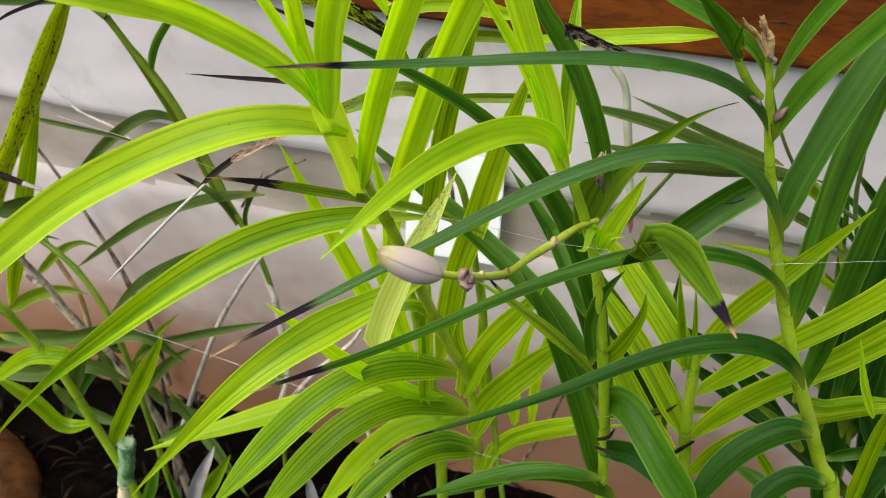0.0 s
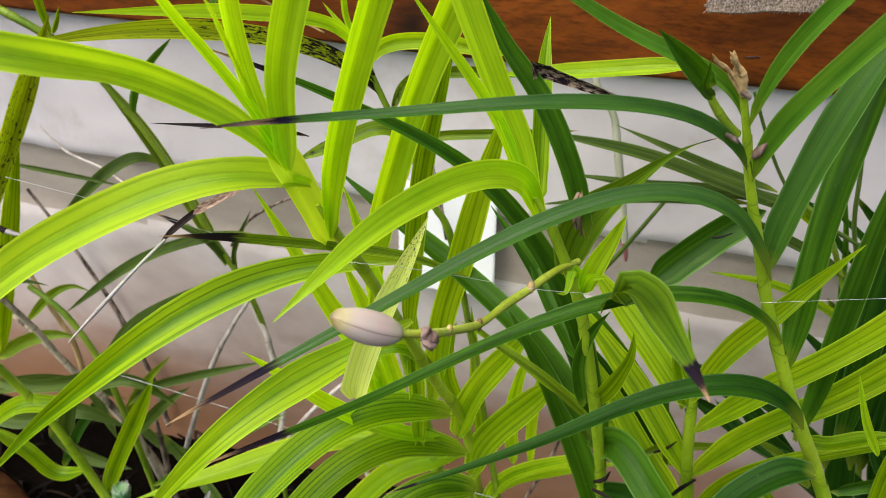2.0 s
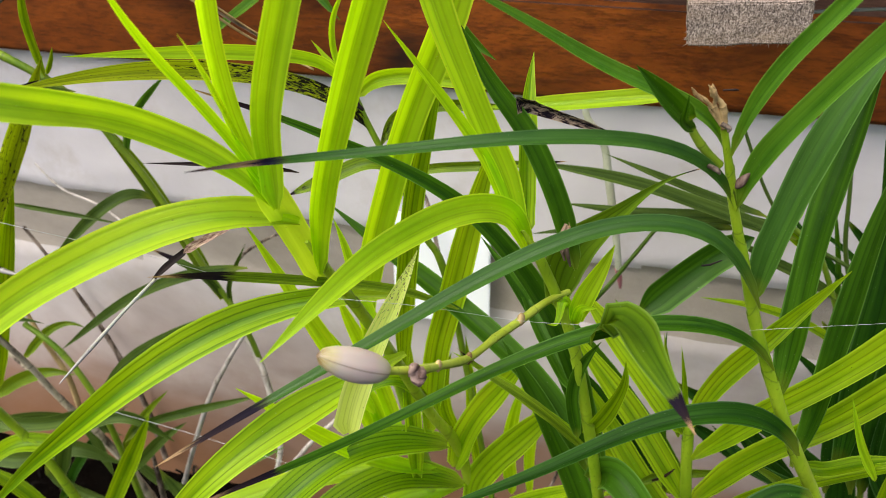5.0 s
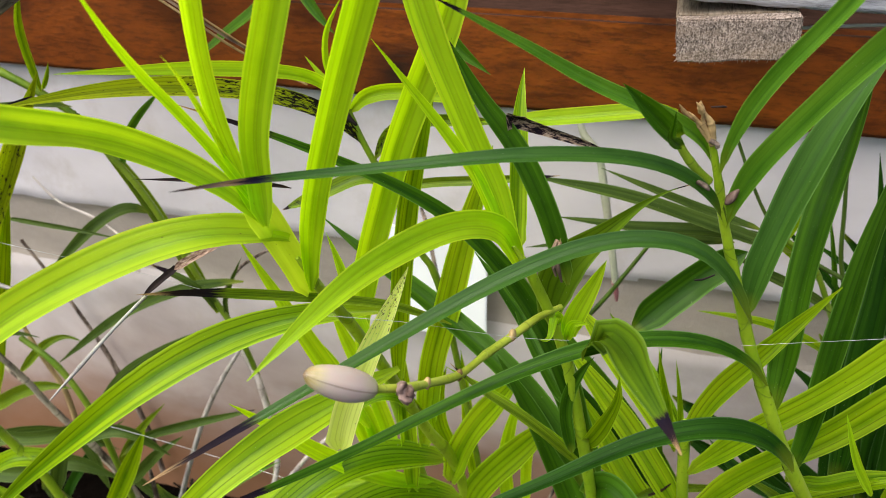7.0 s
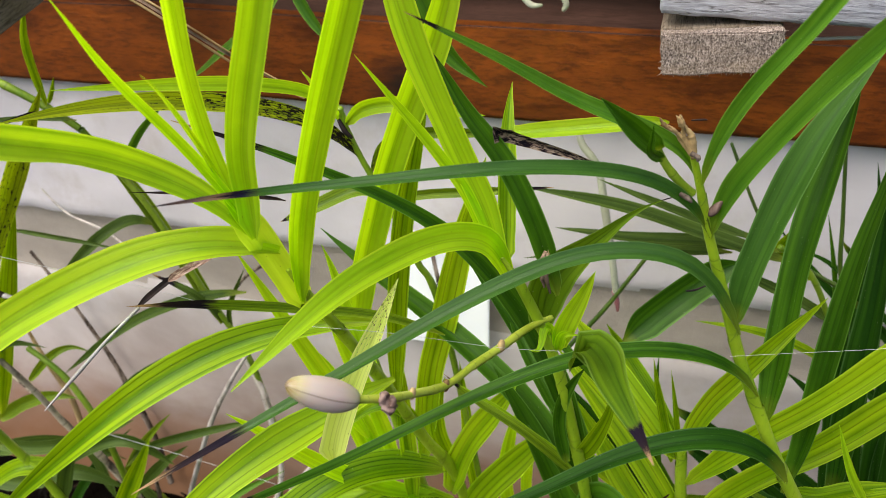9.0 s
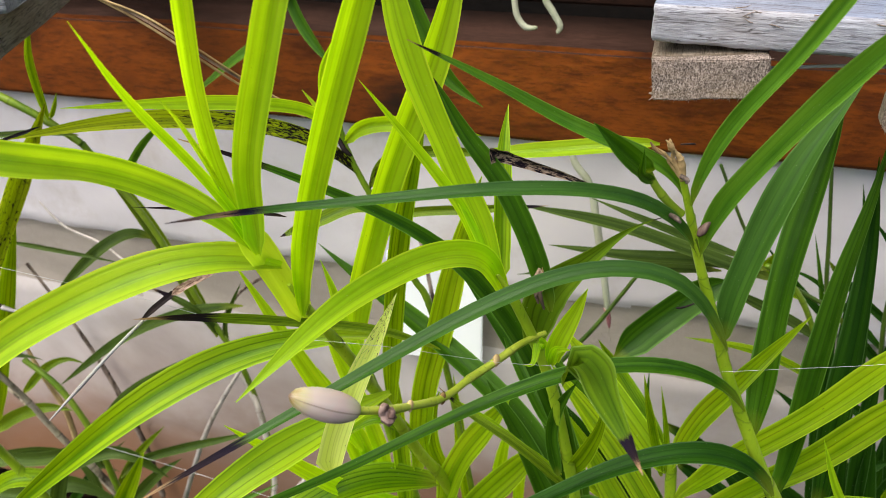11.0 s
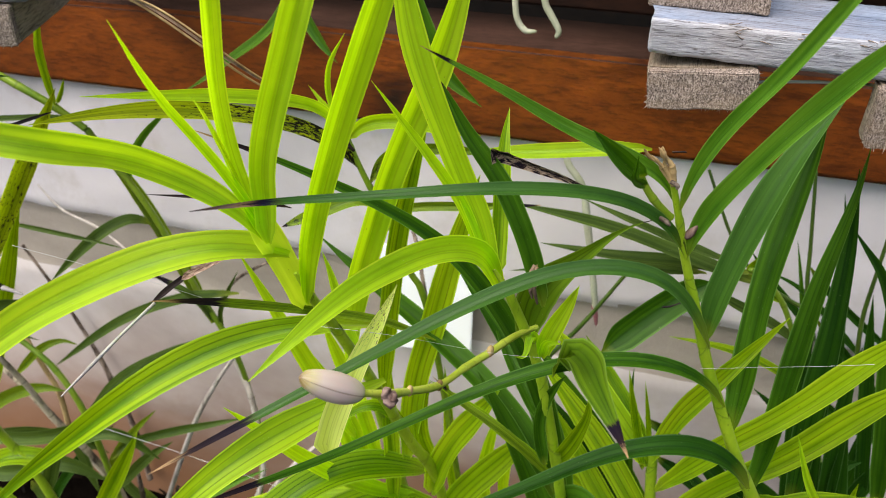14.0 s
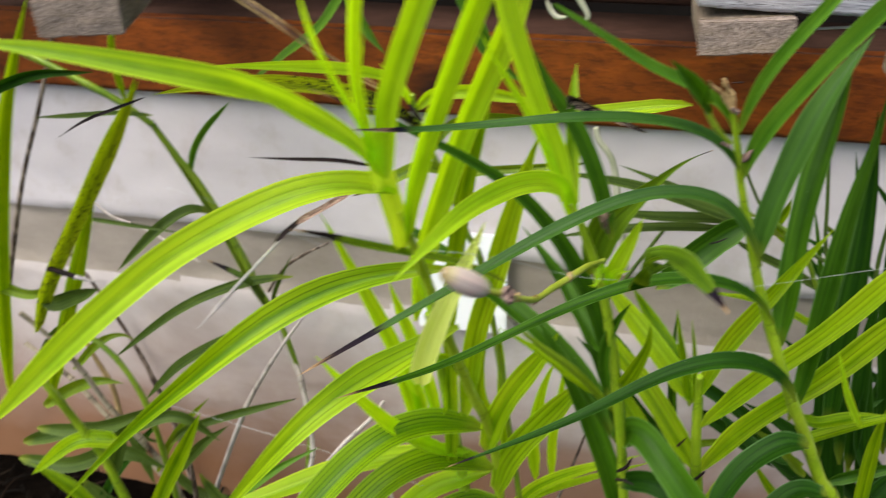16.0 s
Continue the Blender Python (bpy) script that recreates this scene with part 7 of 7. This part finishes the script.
tagged(part("spider_thread", tube([(-0.006, 0.410, 0.194), (0.036, 0.400, 0.207)], [0.00015, 0.00014], 6, 0), WEB), "single pale spider thread between leaves", "thread")


# ---- bud and faded flowers ----
part("bud_stalk", tube([(0.049, 0.325, 0.450), (0.043, 0.312, 0.454), (0.037, 0.298, 0.456), (0.031, 0.283, 0.459)], [0.00100, 0.00134, 0.00147, 0.00140], 6, 2), STALK, bud_orchid)
part("bud_stalk", tube([(0.031, 0.283, 0.459), (0.027, 0.267, 0.464), (0.023, 0.250, 0.475), (0.021, 0.239, 0.483), (0.0162, 0.229, 0.4904)], [0.00140, 0.00132, 0.00121, 0.00128, 0.00107], 6, 3), STALK, bud_orchid)
bud(bud_orchid, (0.0166, 0.2288, 0.4905), (0.0046, 0.2177, 0.5025), 0.0082)
node_ring(bud_orchid, (0.037, 0.297, 0.457), 0.0023)
node_ring(bud_orchid, (0.027, 0.267, 0.464), 0.0020)
node_ring(bud_orchid, (0.023, 0.249, 0.476), 0.0018)
shrivelled(bud_orchid, (0.022, 0.234, 0.487), 0.0023)
faded_flower(right_orchid, (0.088, 0.302, 0.528), [(0.083, 0.299, 0.541), (0.082, 0.298, 0.541), (0.078, 0.298, 0.540), (0.080, 0.299, 0.538), (0.084, 0.300, 0.539)], 0.0014)
faded_flower(bud_orchid, (0.048, 0.318, 0.473), [(0.046, 0.316, 0.480), (0.048, 0.316, 0.484), (0.050, 0.316, 0.477)], 0.0007)
side_bud(right_orchid, (0.096, 0.309, 0.509), 0.0020)
cut_cane((-0.305, 0.400, 0.012), (-0.279, 0.400, 0.114), 0.0062)


# ---- withered sheaths and scars ----
part("withered_sheath", tube([(0.067, 0.347, 0.308), (0.071, 0.342, 0.317), (0.073, 0.339, 0.327)], [0.00083, 0.00108, 0.00026], 6, 0), DRY_BLACK, bud_orchid)
part("withered_sheath", tube([(0.067, 0.347, 0.302), (0.071, 0.342, 0.307), (0.076, 0.340, 0.307)], [0.00084, 0.00082, 0.00027], 6, 0), DRY_BLACK, bud_orchid)
part("withered_sheath", tube([(0.108, 0.385, 0.265), (0.111, 0.383, 0.274), (0.116, 0.380, 0.286)], [0.00093, 0.00122, 0.00059], 6, 0), DRY_BLACK, short_orchid)
part("withered_sheath", tube([(0.095, 0.395, 0.283), (0.100, 0.392, 0.291), (0.104, 0.390, 0.300)], [0.00062, 0.00091, 0.00030], 6, 0), DRY_BLACK, short_orchid)
part("withered_sheath", tube([(0.047, 0.318, 0.482), (0.046, 0.314, 0.478), (0.048, 0.312, 0.472)], [0.0007, 0.0010, 0.0004], 6, 0), DRY, bud_orchid)
part("withered_sheath", tube([(0.048, 0.317, 0.482), (0.048, 0.313, 0.478), (0.047, 0.311, 0.475)], [0.0007, 0.0010, 0.0003], 6, 0), DRY, bud_orchid)
part("withered_sheath", tube([(0.046, 0.316, 0.480), (0.048, 0.312, 0.477), (0.050, 0.312, 0.470)], [0.0007, 0.0010, 0.0004], 6, 0), DRY, bud_orchid)
part("leaf_scar", tube([(0.095, 0.363, 0.443), (0.098, 0.363, 0.444), (0.102, 0.364, 0.446)], [0.00032, 0.00047, 0.00026], 6, 0), DRY_BLACK, right_orchid)
part("withered_sheath", tube([(0.086, 0.303, 0.538), (0.089, 0.304, 0.538), (0.090, 0.304, 0.538)], [0.00022, 0.00037, 0.00015], 6, 0), DRY_BLACK, right_orchid)
part("withered_sheath", tube([(0.087, 0.300, 0.530), (0.089, 0.300, 0.529), (0.089, 0.300, 0.528)], [0.00074, 0.00074, 0.00045], 6, 0), TWIG_DARK, right_orchid)
part("withered_sheath", tube([(0.086, 0.303, 0.516), (0.088, 0.301, 0.516), (0.089, 0.301, 0.515)], [0.0007, 0.0008, 0.0005], 6, 0), TWIG_DARK, right_orchid)
part("withered_sheath", tube([(-0.054, 0.388, 0.490), (-0.051, 0.386, 0.486), (-0.048, 0.386, 0.483)], [0.00095, 0.00118, 0.00071], 6, 0), DRY_BLACK, back_orchid)
part("dry_edge", tube([(-0.075, 0.400, 0.493), (-0.098, 0.390, 0.509), (-0.113, 0.380, 0.525), (-0.133, 0.375, 0.540), (-0.1506, 0.3700, 0.5511), (-0.1697, 0.3650, 0.5623), (-0.1829, 0.3600, 0.5709)], [0.00049, 0.00059, 0.00057, 0.00033], 6, 0), HUSK, back_orchid, "pale tan rolled edge of the dead blade")
part("dry_edge", tube([(-0.075, 0.400, 0.495), (-0.096, 0.390, 0.512), (-0.111, 0.380, 0.528), (-0.130, 0.375, 0.542), (-0.1506, 0.3700, 0.5511), (-0.1697, 0.3650, 0.5623), (-0.1829, 0.3600, 0.5709)], [0.00037, 0.00047, 0.00057, 0.00033], 6, 0), HUSK, back_orchid, "pale tan rolled edge of the dead blade")
tagged(part("twig", tube([(-0.4273, 0.4700, 0.2219), (-0.3911, 0.4700, 0.1895), (-0.3655, 0.4700, 0.1525), (-0.3385, 0.4700, 0.1136), (-0.3173, 0.4700, 0.0774), (-0.3021, 0.4700, 0.0329), (-0.2953, 0.4700, -0.0316)], [0.0020, 0.0024, 0.0025, 0.0026, 0.0027, 0.0028, 0.0030], 8, 12, 0.12), CANE_OLD), "old dry cane mottled brown and white", "twig")
